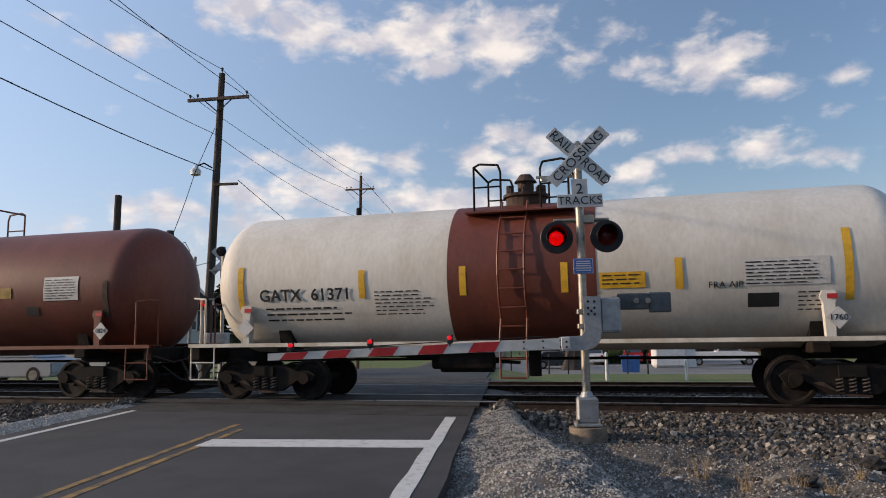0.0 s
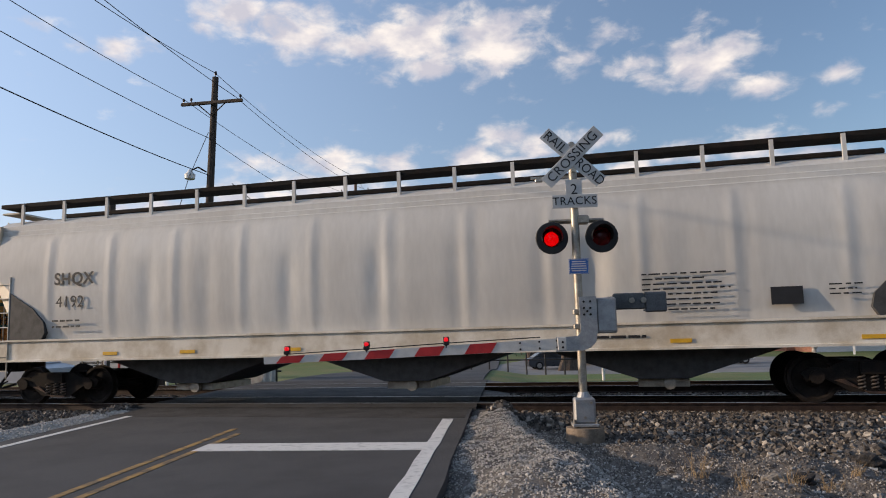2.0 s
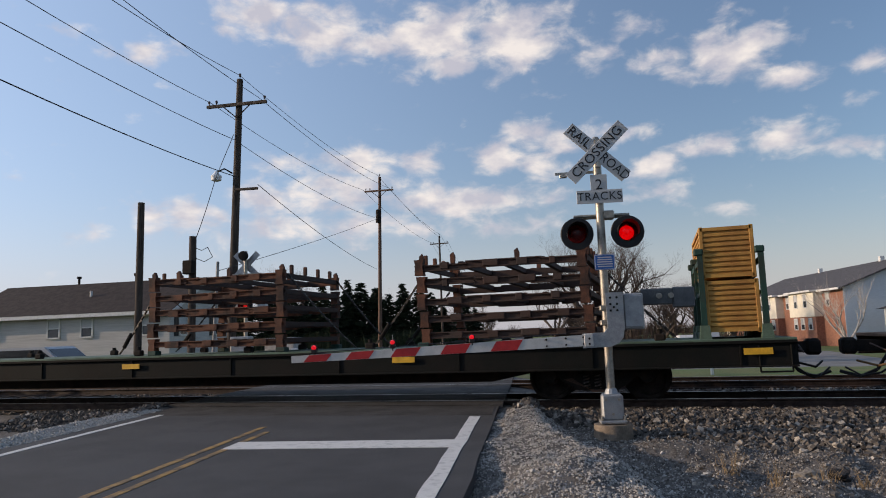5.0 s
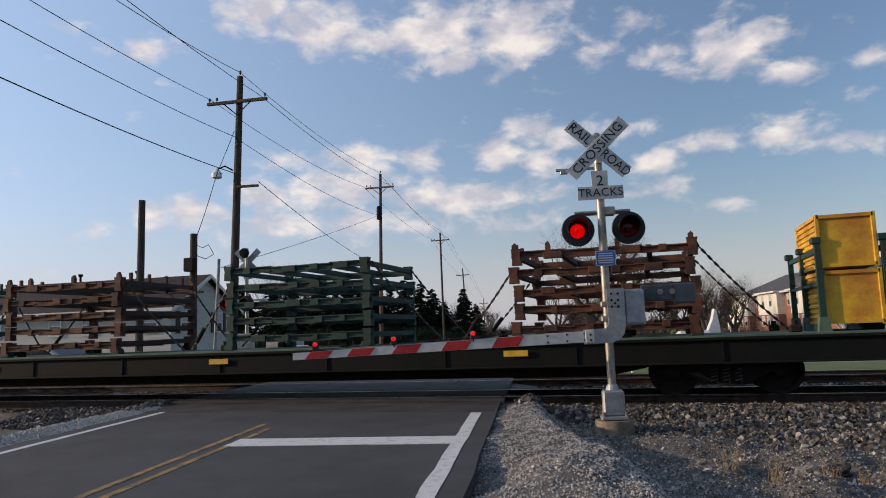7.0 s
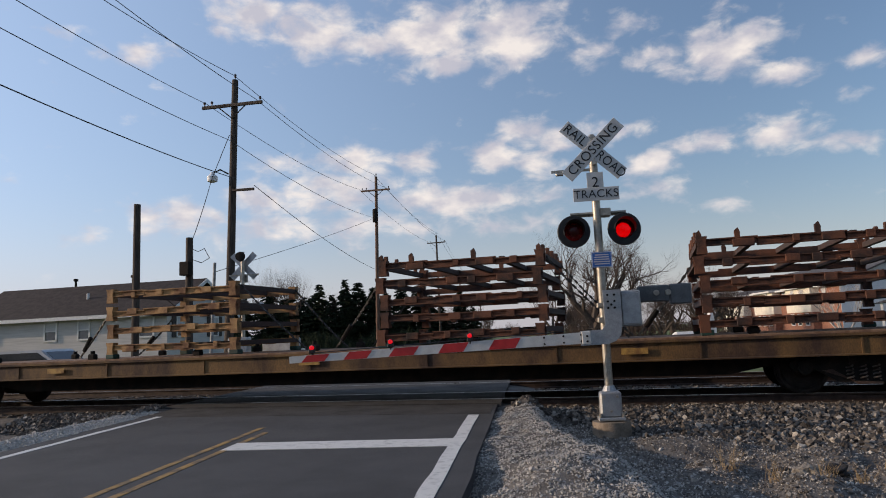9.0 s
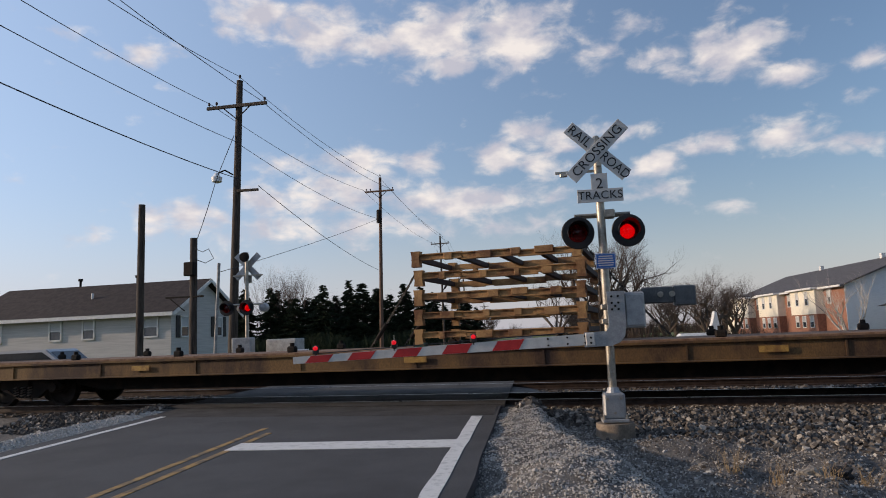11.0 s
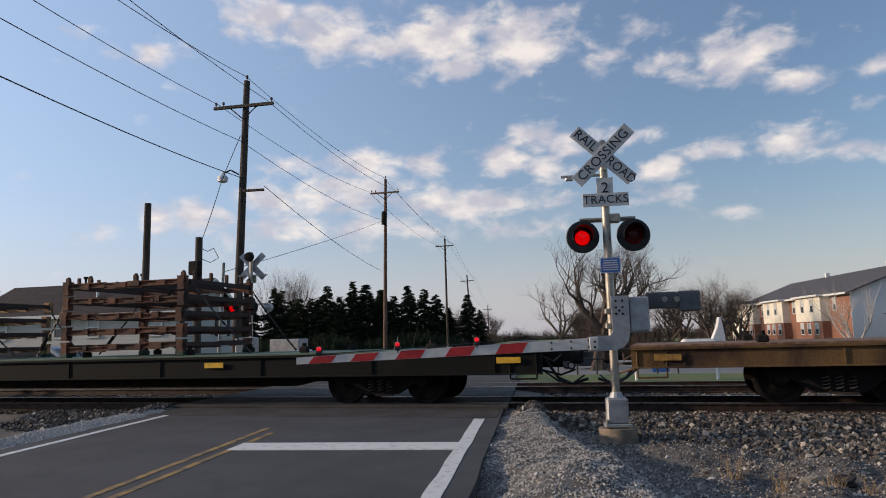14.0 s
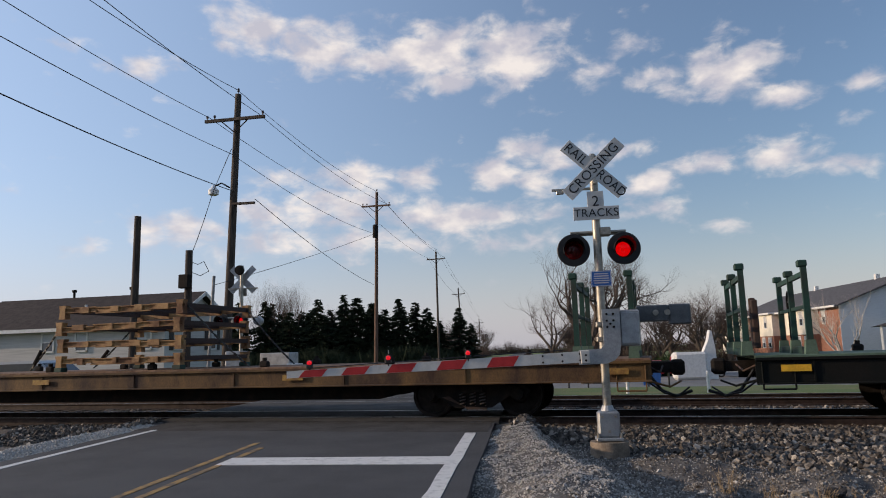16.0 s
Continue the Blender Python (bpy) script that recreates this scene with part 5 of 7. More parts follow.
    out = [(-0.02, 1.68), (0.25, 1.68), (0.25, 1.14), (0.22, 0.98), (0.14, 0.89), (0.02, 0.845), (-0.40, 0.835), (-0.40, 1.06), (-0.06, 1.07), (-0.01, 1.14)]
    prism(bm, [(x, G + z) for x, z in out], -0.21, -0.15)
    el = part("gate_bracket", bm, ALU, sg, "bent grey gate arm bracket")
    for x, z in ((0.05, 1.5), (0.15, 1.5), (0.05, 1.4), (0.15, 1.4), (0.10, 1.45), (0.05, 1.6), (0.15, 1.6), (-0.3, 0.98), (-0.3, 0.90)):
        bm = B()
        rod(bm, (x, -0.235, G + z), (x, -0.20, G + z), 0.018, 8)
        part("bolt", bm, GRIME, el)
    bm = B()
    box(bm, (0.40, 0.05, G + 1.38), (0.32, 0.42, 0.56), bev=0.025)
    mb = part("mechanism_box", bm, ALU, sg, "grey gate mechanism box")
    bm = B()
    box(bm, (0.40, -0.17, G + 1.38), (0.27, 0.02, 0.48), bev=0.008)
    part("door", bm, ALU, mb)
    bm = B()
    box(bm, (0, 0.0, G + 1.45), (0.20, 0.20, 0.08), bev=0.01)
    part("mast_clamp", bm, GALV, mb)
    bm = B()
    box(bm, (0, 0.0, G + 1.22), (0.20, 0.20, 0.08), bev=0.01)
    part("mast_clamp", bm, GALV, mb)
    bm = B()
    box(bm, (-0.02, -0.1, G + 1.04), (0.2, 0.12, 0.06), bev=0.01)
    part("mast_clamp", bm, GALV, mb)
    bm = B()
    box(bm, (0.86, 0.16, G + 1.62), (0.80, 0.04, 0.13), bev=0.008)
    box(bm, (0.86, 0.16, G + 1.52), (0.80, 0.03, 0.02))
    cw = part("counterweight_arm", bm, DULL_STEEL, sg, "counterweight arm")
    bm = B()
    box(bm, (1.22, 0.13, G + 1.58), (0.34, 0.10, 0.32), bev=0.02)
    box(bm, (0.80, 0.12, G + 1.60), (0.5, 0.08, 0.26), bev=0.02)
    part("counterweight", bm, DULL_STEEL, cw, "cast counterweight plates")
    for x in (0.84, 1.02):
        bm = B()
        rod(bm, (x, 0.03, G + 1.61), (x, 0.09, G + 1.61), 0.045, 12)
        part("bolt", bm, GALV, cw)
    # the arm: a tapered striped board
    arm = part("gate_arm", arm_board(), WHITE_SHEET, sg, "red and white striped gate arm, lowered")
    arm.matrix_basis = pose(-0.34, -0.18, G + 0.955, 0, -1.9, 0)
    L = 4.74
    for a, b in ((0.98, 1.40), (1.80, 2.20), (2.60, 3.00), (3.36, 3.74), (4.06, 4.44)):
        bm = B()
        ha, hb = 0.088 - 0.032 * a / L, 0.088 - 0.032 * b / L
        prism(bm, [(-a, ha - 0.004), (-a - 0.1, -ha + 0.004), (-b - 0.1, -hb + 0.004), (-b, hb - 0.004)], -0.0235, -0.018)
        part("stripe", bm, RED_SHEET, arm, "red reflective stripe")
    for x in (0.05, 0.32, 0.62):
        for z in (-0.05, 0.05):
            bm = B()
            rod(bm, (-x, -0.035, z), (-x, -0.015, z), 0.016, 8)
            part("bolt", bm, GRIME, arm)
    for x in (1.78, 3.06, 4.36):
        bm = B()
        rod(bm, (-x, 0, 0.04), (-x, 0, 0.10), 0.022, 8)
        box(bm, (-x, 0, 0.11), (0.09, 0.10, 0.06), bev=0.01)
        box(bm, (-x, 0.03, 0.165), (0.10, 0.03, 0.10), bev=0.01)
        al = part("arm_light", bm, BLACK, arm, "small red warning light on the gate arm")
        bm = B()
        lathe(bm, [(-0.045, 0.015), (-0.04, 0.030), (0.0, 0.038), (0.04, 0.034), (0.045, 0.015)], "y", 16, (-x, -0.01, 0.17))
        part("lens", bm, ARM_RED, al, smooth=True)
    bm = B()
    pipe(bm, [(-0.3, 0.01, 0.12), (-1.6, 0.0, 0.115), (-2.9, 0.0, 0.10), (-4.4, 0, 0.085)], 0.008)
    part("cable", bm, BLACK, arm)
    return sg


def arm_board():
    bm = B()
    L = 4.74
    prism(bm, [(0.02, 0.088), (-L, 0.056), (-L, -0.056), (0.02, -0.088)], -0.018, 0.018)
    box(bm, (0.03, 0, 0), (0.14, 0.09, 0.2), bev=0.01)
    return bm


LAMPS = []     # (revolving lamp, side)


def signal_head(parent, side):
    """A round black background with hood and red lens, looking to -y."""
    bm = B()
    lathe(bm, [(-0.012, 0.15), (-0.012, 0.25), (0.0, 0.262), (0.012, 0.25), (0.012, 0.15)], "y", 40)
    bmesh.ops.delete(bm, geom=[f for f in bm.faces if len(f.verts) > 4], context="FACES_ONLY")
    head = part("signal_head", bm, BLACK, parent, "round black signal background with a hooded red lens", smooth=True)
    bm = B()
    lathe(bm, [(0.012, 0.165), (0.16, 0.16), (0.26, 0.12), (0.30, 0.04)], "y", 24)
    bmesh.ops.delete(bm, geom=[f for f in bm.faces if len(f.verts) > 4 and f.calc_center_median().y < 0.1], context="FACES_ONLY")
    part("housing", bm, BLACK, head, smooth=True)
    bm = B()
    n = 26
    ring = []
    for i in range(n + 1):
        a = radians(-20 + 220 * i / n)
        dep = 0.30 - 0.10 * (1 - math.sin(max(0, min(math.pi, a))))
        x, z = 0.165 * math.cos(a), 0.165 * math.sin(a)
        ring.append([bm.verts.new((x * k, y, z * k)) for k, y in ((1, -0.012), (1, -dep), (0.97, -dep), (0.97, -0.012))])
    for a, b in zip(ring, ring[1:]):
        for j in range(4):
            bm.faces.new((a[j], a[(j + 1) % 4], b[(j + 1) % 4], b[j]))
    part("hood", bm, BLACK, head, smooth=True)
    bm = B()
    lathe(bm, [(-0.014, 0.150), (-0.024, 0.148), (-0.040, 0.12), (-0.052, 0.07), (-0.056, 0.01)], "y", 32)
    part("lens", bm, RED_GLASS, head, "red glass lens", smooth=True)
    # an added bowl with its bulb revolves behind the lens to imitate flashing: its bright hollow or its dark back looks
    # out
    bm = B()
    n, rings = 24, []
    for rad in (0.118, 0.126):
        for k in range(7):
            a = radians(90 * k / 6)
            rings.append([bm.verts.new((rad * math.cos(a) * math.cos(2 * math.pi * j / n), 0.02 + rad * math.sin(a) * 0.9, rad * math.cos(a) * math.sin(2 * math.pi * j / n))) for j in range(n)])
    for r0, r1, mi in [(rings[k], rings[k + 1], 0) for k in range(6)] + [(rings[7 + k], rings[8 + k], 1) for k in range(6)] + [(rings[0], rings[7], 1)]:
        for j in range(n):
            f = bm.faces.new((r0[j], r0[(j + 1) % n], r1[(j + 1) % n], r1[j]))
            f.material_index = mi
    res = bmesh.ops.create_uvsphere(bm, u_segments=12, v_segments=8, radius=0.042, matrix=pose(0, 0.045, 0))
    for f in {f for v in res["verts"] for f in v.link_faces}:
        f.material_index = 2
    lamp_ = part("lamp", bm, [RED_GLOW, BLACK, RED_LIT], head, "added revolving bowl with a glowing bulb, imitates flashing", smooth=True)
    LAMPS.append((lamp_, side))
    return head


make_signal()


def make_far_signal():
    """The signal on the other side of the tracks, seen from behind."""
    sg = root("crossing_signal", pose(-14.1, 22.3, -0.60, 0, 0, TURN), "grey crossing signal beyond the tracks, seen from behind", "crossing signal")
    bm = B()
    rod(bm, (0, 0, 0), (0, 0, 5.15), 0.066, 14)
    part("mast", bm, GALV, sg, smooth=True)
    for ang in (45, -45):
        bm = B()
        box(bm, (0, 0, 0), (1.22, 0.012, 0.225), bev=0.004)
        bl = part("blade", bm, ALU, sg, "plain grey back of a crossbuck blade")
        bl.matrix_basis = pose(0, 0.1 + ang * 0.0004, 4.65, 0, ang, 0)
    bm = B()
    lathe(bm, [(-0.10, 0.05), (-0.09, 0.16), (0, 0.18), (0.08, 0.15), (0.1, 0.05)], "y", 20, (-0.04, -0.1, 4.98))
    part("bell", bm, GRIME, sg, "round crossing bell", smooth=True)
    bm = B()
    box(bm, (0.05, 0, 4.32), (1.1, 0.05, 0.05))
    box(bm, (0, 0.1, 4.2), (0.3, 0.02, 0.3))
    part("sign_bracket", bm, GALV, sg)
    bm = B()
    rod(bm, (-0.65, 0, 3.28), (0.62, 0, 3.28), 0.03, 8)
    part("crossarm", bm, GALV, sg)
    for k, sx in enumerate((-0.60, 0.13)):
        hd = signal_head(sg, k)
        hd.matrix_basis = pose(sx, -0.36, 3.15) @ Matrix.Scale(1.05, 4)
    for sx in (-0.25, 0.58):
        bm = B()
        lathe(bm, [(-0.12, 0.05), (-0.1, 0.14), (0.05, 0.17), (0.15, 0.16), (0.16, 0.03)], "y", 20, (sx, 0.10, 3.15))
        part("housing", bm, ALU, sg, "round back of a signal head", smooth=True)
    bm = B()
    box(bm, (-0.1, -0.1, 1.75), (0.7, 0.45, 0.7), bev=0.03)
    part("mechanism_box", bm, ALU, sg)
    bm = B()
    box(bm, (0, 0, 0.2), (0.7, 0.7, 0.4))
    part("foundation", bm, CONCRETE, sg)


make_far_signal()


# ---- poles and wires ----
def make_pole(x, y, top, arm_z, r0, r1, material, lab, arm=2.44, low_arm=None, transformer=False, lean=0.0):
    p = root("utility_pole", pose(x, y, -0.5, 0, lean, 0), lab, "utility pole", "utility poles")
    bm = B()
    lathe(bm, [(-1.4 + (top + 1.9) * i / 6, (r0 + (r1 - r0) * i / 6) * (1 + 0.05 * noise.noise((x, i, 1)))) for i in range(7)], "z", 14)
    part("shaft", bm, material, p, smooth=True)
    if arm_z:
        z = arm_z + 0.5
        bm = B()
        box(bm, (0, -r1 - 0.06, z), (arm, 0.10, 0.13), bev=0.01)
        ar = part("crossarm", bm, material, p, "wooden crossarm with insulators")
        for sx in (-1, 1):
            bm = B()
            beam(bm, (sx * 0.62, -r1 - 0.05, z - 0.05), (0, -r1 - 0.03, z - 0.55), 0.02, 0.045)
            part("brace", bm, GRIME, ar)
        for sx in (-arm / 2 + 0.1, arm / 2 - 0.1, -arm / 2 + 0.45):
            bm = B()
            lathe(bm, [(0.06, 0.015), (0.12, 0.02), (0.14, 0.05), (0.18, 0.045), (0.2, 0.06), (0.25, 0.03)], "z", 10, (sx, -r1 - 0.06, z))
            part("insulator", bm, GLASS_INS, ar, smooth=True)
        bm = B()
        lathe(bm, [(0.0, 0.015), (0.1, 0.02), (0.12, 0.05), (0.18, 0.045), (0.2, 0.06), (0.26, 0.03)], "z", 10, (0, 0, top + 0.5))
        part("insulator", bm, GLASS_INS, p, smooth=True)
    if low_arm:
        bm = B()
        box(bm, (0.5, -0.1, low_arm + 0.5), (1.1, 0.09, 0.10), bev=0.01)
        part("low_arm", bm, material, p)
    if transformer:
        bm = B()
        lathe(bm, [(0, 0.05), (0.02, 0.2), (1.0, 0.2), (1.06, 0.15), (1.1, 0.03)], "z", 16, (0.0, -0.3, arm_z - 2.1))
        part("transformer", bm, GRIME, p, "grey can transformer", smooth=True)
    return p


DIRX, DIRY = -0.18, 0.984
make_pole(-16.37, 24.75, 12.1, 10.98, 0.20, 0.13, POLEWOOD, "tall weathered wooden utility pole with a crossarm", arm=2.8, low_arm=7.45, lean=2.1)
make_pole(-20.85, 51.8, 14.0, 12.87, 0.17, 0.11, POLEWOOD2, "brown wooden utility pole with a crossarm and transformer", transformer=True, lean=1.2)
make_pole(-26.3, 86.7, 14.0, 13.0, 0.16, 0.11, POLEWOOD, "distant wooden utility pole with a crossarm", lean=-0.2)
make_pole(-32.9, 123.0, 12.4, 11.3, 0.16, 0.11, POLEWOOD, "distant wooden utility pole with a crossarm", lean=-2.2)
make_pole(-45.2, 187.0, 9.6, 8.5, 0.16, 0.11, POLEWOOD, "far wooden utility pole with a crossarm")
make_pole(-20.7, 24.65, 7.3, None, 0.17, 0.14, POLEWOOD, "bare cut-off wooden pole", lean=0.6)
stub = make_pole(-16.15, 22.0, 5.2, None, 0.15, 0.13, POLEWOOD, "short wooden pole with a meter box and wires", lean=0.4)
bm = B()
box(bm, (0, -0.2, 4.55), (0.42, 0.25, 0.5), bev=0.03)
part("meter_box", bm, GRIME, stub, "grey meter box")
bm = B()
box(bm, (-0.3, -0.1, 3.55), (1.6, 0.06, 0.06))
pipe(bm, [(-0.9, -0.1, 3.5), (-0.3, -0.1, 3.05)], 0.02)
part("cross_bracket", bm, GRIME, stub)
bm = B()
pipe(bm, [(0.1, -0.1, 5.3), (0.45, -0.1, 5.15), (0.7, -0.1, 5.25), (0.85, 0, 4.9), (0.5, 0, 4.75), (0.15, -0.1, 4.9)], 0.012)
part("loose_wire", bm, WIRE, stub)
make_pole(-14.43, 20.75, 4.05, None, 0.06, 0.05, mat("pale_grey_pole", (0.4, 0.38, 0.35), 0.7), "thin pale grey service pole beside the tracks", lean=3.0)


def wire(name, pts, sag, r=0.012):
    cu = bpy.data.curves.new(name, "CURVE")
    cu.dimensions, cu.bevel_depth, cu.bevel_resolution = "3D", r, 1
    sp = cu.splines.new("POLY")
    all_pts = []
    for (a, b), s in zip(zip(pts, pts[1:]), sag):
        a, b = Vector(a), Vector(b)
        n = 20
        for i in range(n if (a, b) != pts[-2:] else n + 1):
            t = i / n
            all_pts.append(a.lerp(b, t) - Vector((0, 0, s * 4 * t * (1 - t))))
    all_pts.append(Vector(pts[-1]))
    sp.points.add(len(all_pts) - 1)
    for p, v in zip(sp.points, all_pts):
        p.co = (*v, 1)
    cu.materials.append(WIRE)
    return tagged(new(name, cu), "thin dark overhead wire between poles", "overhead wire", "overhead wires")


P0 = (-10.9, -3.8)
LINE = [(P0[0], P0[1], 11.9, 10.8), (-16.05, 24.75, 12.1, 10.98), (-20.85, 51.8, 14.0, 12.87), (-26.3, 86.7, 14.0, 13.0), (-32.9, 123.0, 12.4, 11.3), (-45.2, 187.0, 9.6, 8.5)]
make_pole(P0[0], P0[1], 11.9, 10.8, 0.2, 0.13, POLEWOOD, "wooden utility pole with a crossarm behind the viewer")
wire("overhead_wire", [(x + 0.1, y, t + (0.2 if i else -1.1)) for i, (x, y, t, a) in enumerate(LINE)], (0.8, 0.4, 0.5, 0.5, 0.6))
wire("overhead_wire", [(x - 1.1, y - 0.2, a + (0.2 if i else -0.35)) for i, (x, y, t, a) in enumerate(LINE)], (0.6, 0.4, 0.5, 0.5, 0.6))
wire("overhead_wire", [(x + 1.2, y - 0.2, a + (0.1 if i else 0.1)) for i, (x, y, t, a) in enumerate(LINE)], (0.6, 0.4, 0.5, 0.5, 0.6))
wire("overhead_wire", [(x, y - 0.2, z) for (x, y, t, a), z in zip(LINE[:3], (8.7, 9.5, 10.7))], (0.5, 0.4), 0.012)
wire("overhead_wire", [(P0[0], P0[1] - 0.2, 7.6), (-15.85, 24.55, 7.9)], (0.5,), 0.016)
wire("overhead_wire", [(-15.0, 24.6, 7.55), (-20.85, 51.6, 6.6)], (0.3,), 0.014)
wire("overhead_wire", [(-20.85, 51.6, 10.6), (-15.3, 22.3, 3.9)], (0.12,), 0.012)
wire("overhead_wire", [(-16.1, 24.6, 9.75), (-16.75, 24.3, 7.9), (-16.2, 22.2, 5.0)], (0.0, 0.1), 0.014)
lamp = root("yard_lamp", pose(-16.85, 24.5, 8.05), "small white lamp hanging beside the utility pole", "lamp")
bm = B()
lathe(bm, [(-0.22, 0.1), (-0.18, 0.2), (0.0, 0.22), (0.1, 0.12), (0.2, 0.06)], "z", 14)
part("shade", bm, mat("white_lamp_glass", (0.8, 0.8, 0.78), 0.3, var=0.05, bump=0), lamp, smooth=True)
bm = B()
pipe(bm, [(0, 0, 0.15), (0.3, 0.1, 0.3), (0.62, 0.2, 0.1)], 0.03)
part("bracket", bm, GRIME, lamp)

# back of a diamond warning sign by the far road
dm = root("warning_sign", pose(-17.35, 45.4, -0.35, 0, 0, TURN), "grey back of a diamond road sign on a post", "road sign")
bm = B()
box(bm, (0, 0, 0.35), (0.06, 0.05, 2.9))
part("post", bm, GALV, dm)
bm = B()
box(bm, (0, 0, 0), (0.76, 0.015, 0.76), bev=0.005)
part("plate", bm, ALU, dm).matrix_basis = pose(0, -0.05, 0.75, 0, 45, 0)

# ---- houses ----
SIDING = mat("grey_siding", (0.50, 0.48, 0.46), 0.7, var=0.1, scale=2, bump=0.1, stretch=(0.3, 0.3, 6))
SHINGLE = mat("brown_shingles", (0.032, 0.021, 0.019), 0.95, var=0.3, scale=3, bump=0.4, fine=25)
SHINGLE2 = mat("grey_shingles", (0.10, 0.095, 0.10), 0.9, var=0.3, scale=3, bump=0.4, fine=25)
TRIM = mat("white_trim", (0.68, 0.67, 0.65), 0.6, var=0.08, bump=0)
PANE = mat("window_glass", (0.05, 0.06, 0.07), 0.08, var=0.1, bump=0, spec=0.8)
BLIND = mat("pale_blinds", (0.5, 0.5, 0.5), 0.8, var=0.15, scale=30, stretch=(0.1, 0.1, 3), bump=0)
CREAM = mat("cream_siding", (0.74, 0.68, 0.56), 0.7, var=0.06, scale=2, bump=0.08)
BRICK = mat("red_brick", (0.30, 0.14, 0.09), 0.9, var=0.25, scale=4, col2=(0.22, 0.10, 0.07), bump=0.2)


def window(parent, m, w, h, shutters=False, split=True):
    """A sash window set on a wall that looks to -y."""
    bm = B()
    for sx in (-1, 1):
        box(bm, (sx * w / 2, -0.03, 0), (0.09, 0.08, h + 0.09))
    for sz in (-1, 1):
        box(bm, (0, -0.03, sz * h / 2), (w + 0.09, 0.08, 0.09))
    if split:
        box(bm, (0, -0.03, 0), (w, 0.07, 0.06))
    win = part("window", bm, TRIM, parent, "white framed sash window")
    win.matrix_basis = m
    for k, z in enumerate((h / 4, -h / 4) if split else (0,)):
        bm = B()
        box(bm, (0, -0.012, z), (w - 0.06, 0.02, (h / 2 if split else h) - 0.05))
        part("pane", bm, BLIND if k == 0 and split else PANE, win)
    if shutters:
        for sx in (-1, 1):
            bm = B()
            box(bm, (sx * (w / 2 + 0.28), -0.03, 0), (0.38, 0.05, h + 0.1), bev=0.01)
            part("shutter", bm, BLACK, win, "dark shutter")
    return win


def make_left_house():
    L, D, E, Rg = 13.7, 7.0, 3.65, 5.5
    hs = root("house", pose(-26.0, 33.5, -0.35, 0, 0, 4.5), "long single-storey house with grey siding and brown roof", "house")
    bm = B()
    prism(bm, [(0, -1.2), (D, -1.2), (D, E), (D / 2, Rg - 0.12), (0, E)], -L, 0, "x")
    wall = part("wall", bm, SIDING, hs, "grey lap siding")
    for s in (0, 1):
        bm = B()
        y0, y1 = (-0.45, D / 2 + 0.02) if s == 0 else (D + 0.45, D / 2 - 0.02)
        z0 = E - 0.45 * (Rg - E) / (D / 2)
        prism(bm, [(y0, z0), (y0, z0 + 0.14), (y1, Rg + 0.14), (y1, Rg)], -L - 0.4, 0.4, "x")
        part("roof", bm, SHINGLE, hs, "brown shingle roof slope")
    bm = B()
    box(bm, (-L / 2, -0.48, E - 0.20), (L + 0.8, 0.08, 0.2))
    part("gutter", bm, TRIM, hs, "white gutter and fascia")
    for s in (-1, 1):
        bm = B()
        beam(bm, (0.42, D / 2 - s * (D / 2 + 0.45), E - 0.24), (0.42, D / 2, Rg + 0.02), 0.03, 0.2)
        part("bargeboard", bm, TRIM, hs)
    for x, w in ((-1.26, 0.9), (-5.25, 0.75), (-7.45, 0.8), (-11.6, 0.9)):
        window(hs, pose(x, 0, 2.78), w, 1.1)
    for y in (1.3, 5.0):
        window(hs, pose(0, y, 2.75, 0, 0, 90), 0.8, 1.15, True)
    for x, y, z in ((-4.8, 3.7, 5.35), (-8.9, 3.7, 5.35)):
        bm = B()
        rod(bm, (x, y, z - 0.3), (x, y, z + 0.65), 0.07, 8)
        rod(bm, (x, y, z + 0.65), (x, y, z + 0.8), 0.14, 8)
        part("vent", bm, GRIME, hs, "dark roof vent pipe")
    bm = B()
    rod(bm, (-6.4, 1.7, 4.2), (-6.4, 1.7, 5.0), 0.08, 8)
    part("vent", bm, TRIM, hs, "white roof vent pipe")


make_left_house()


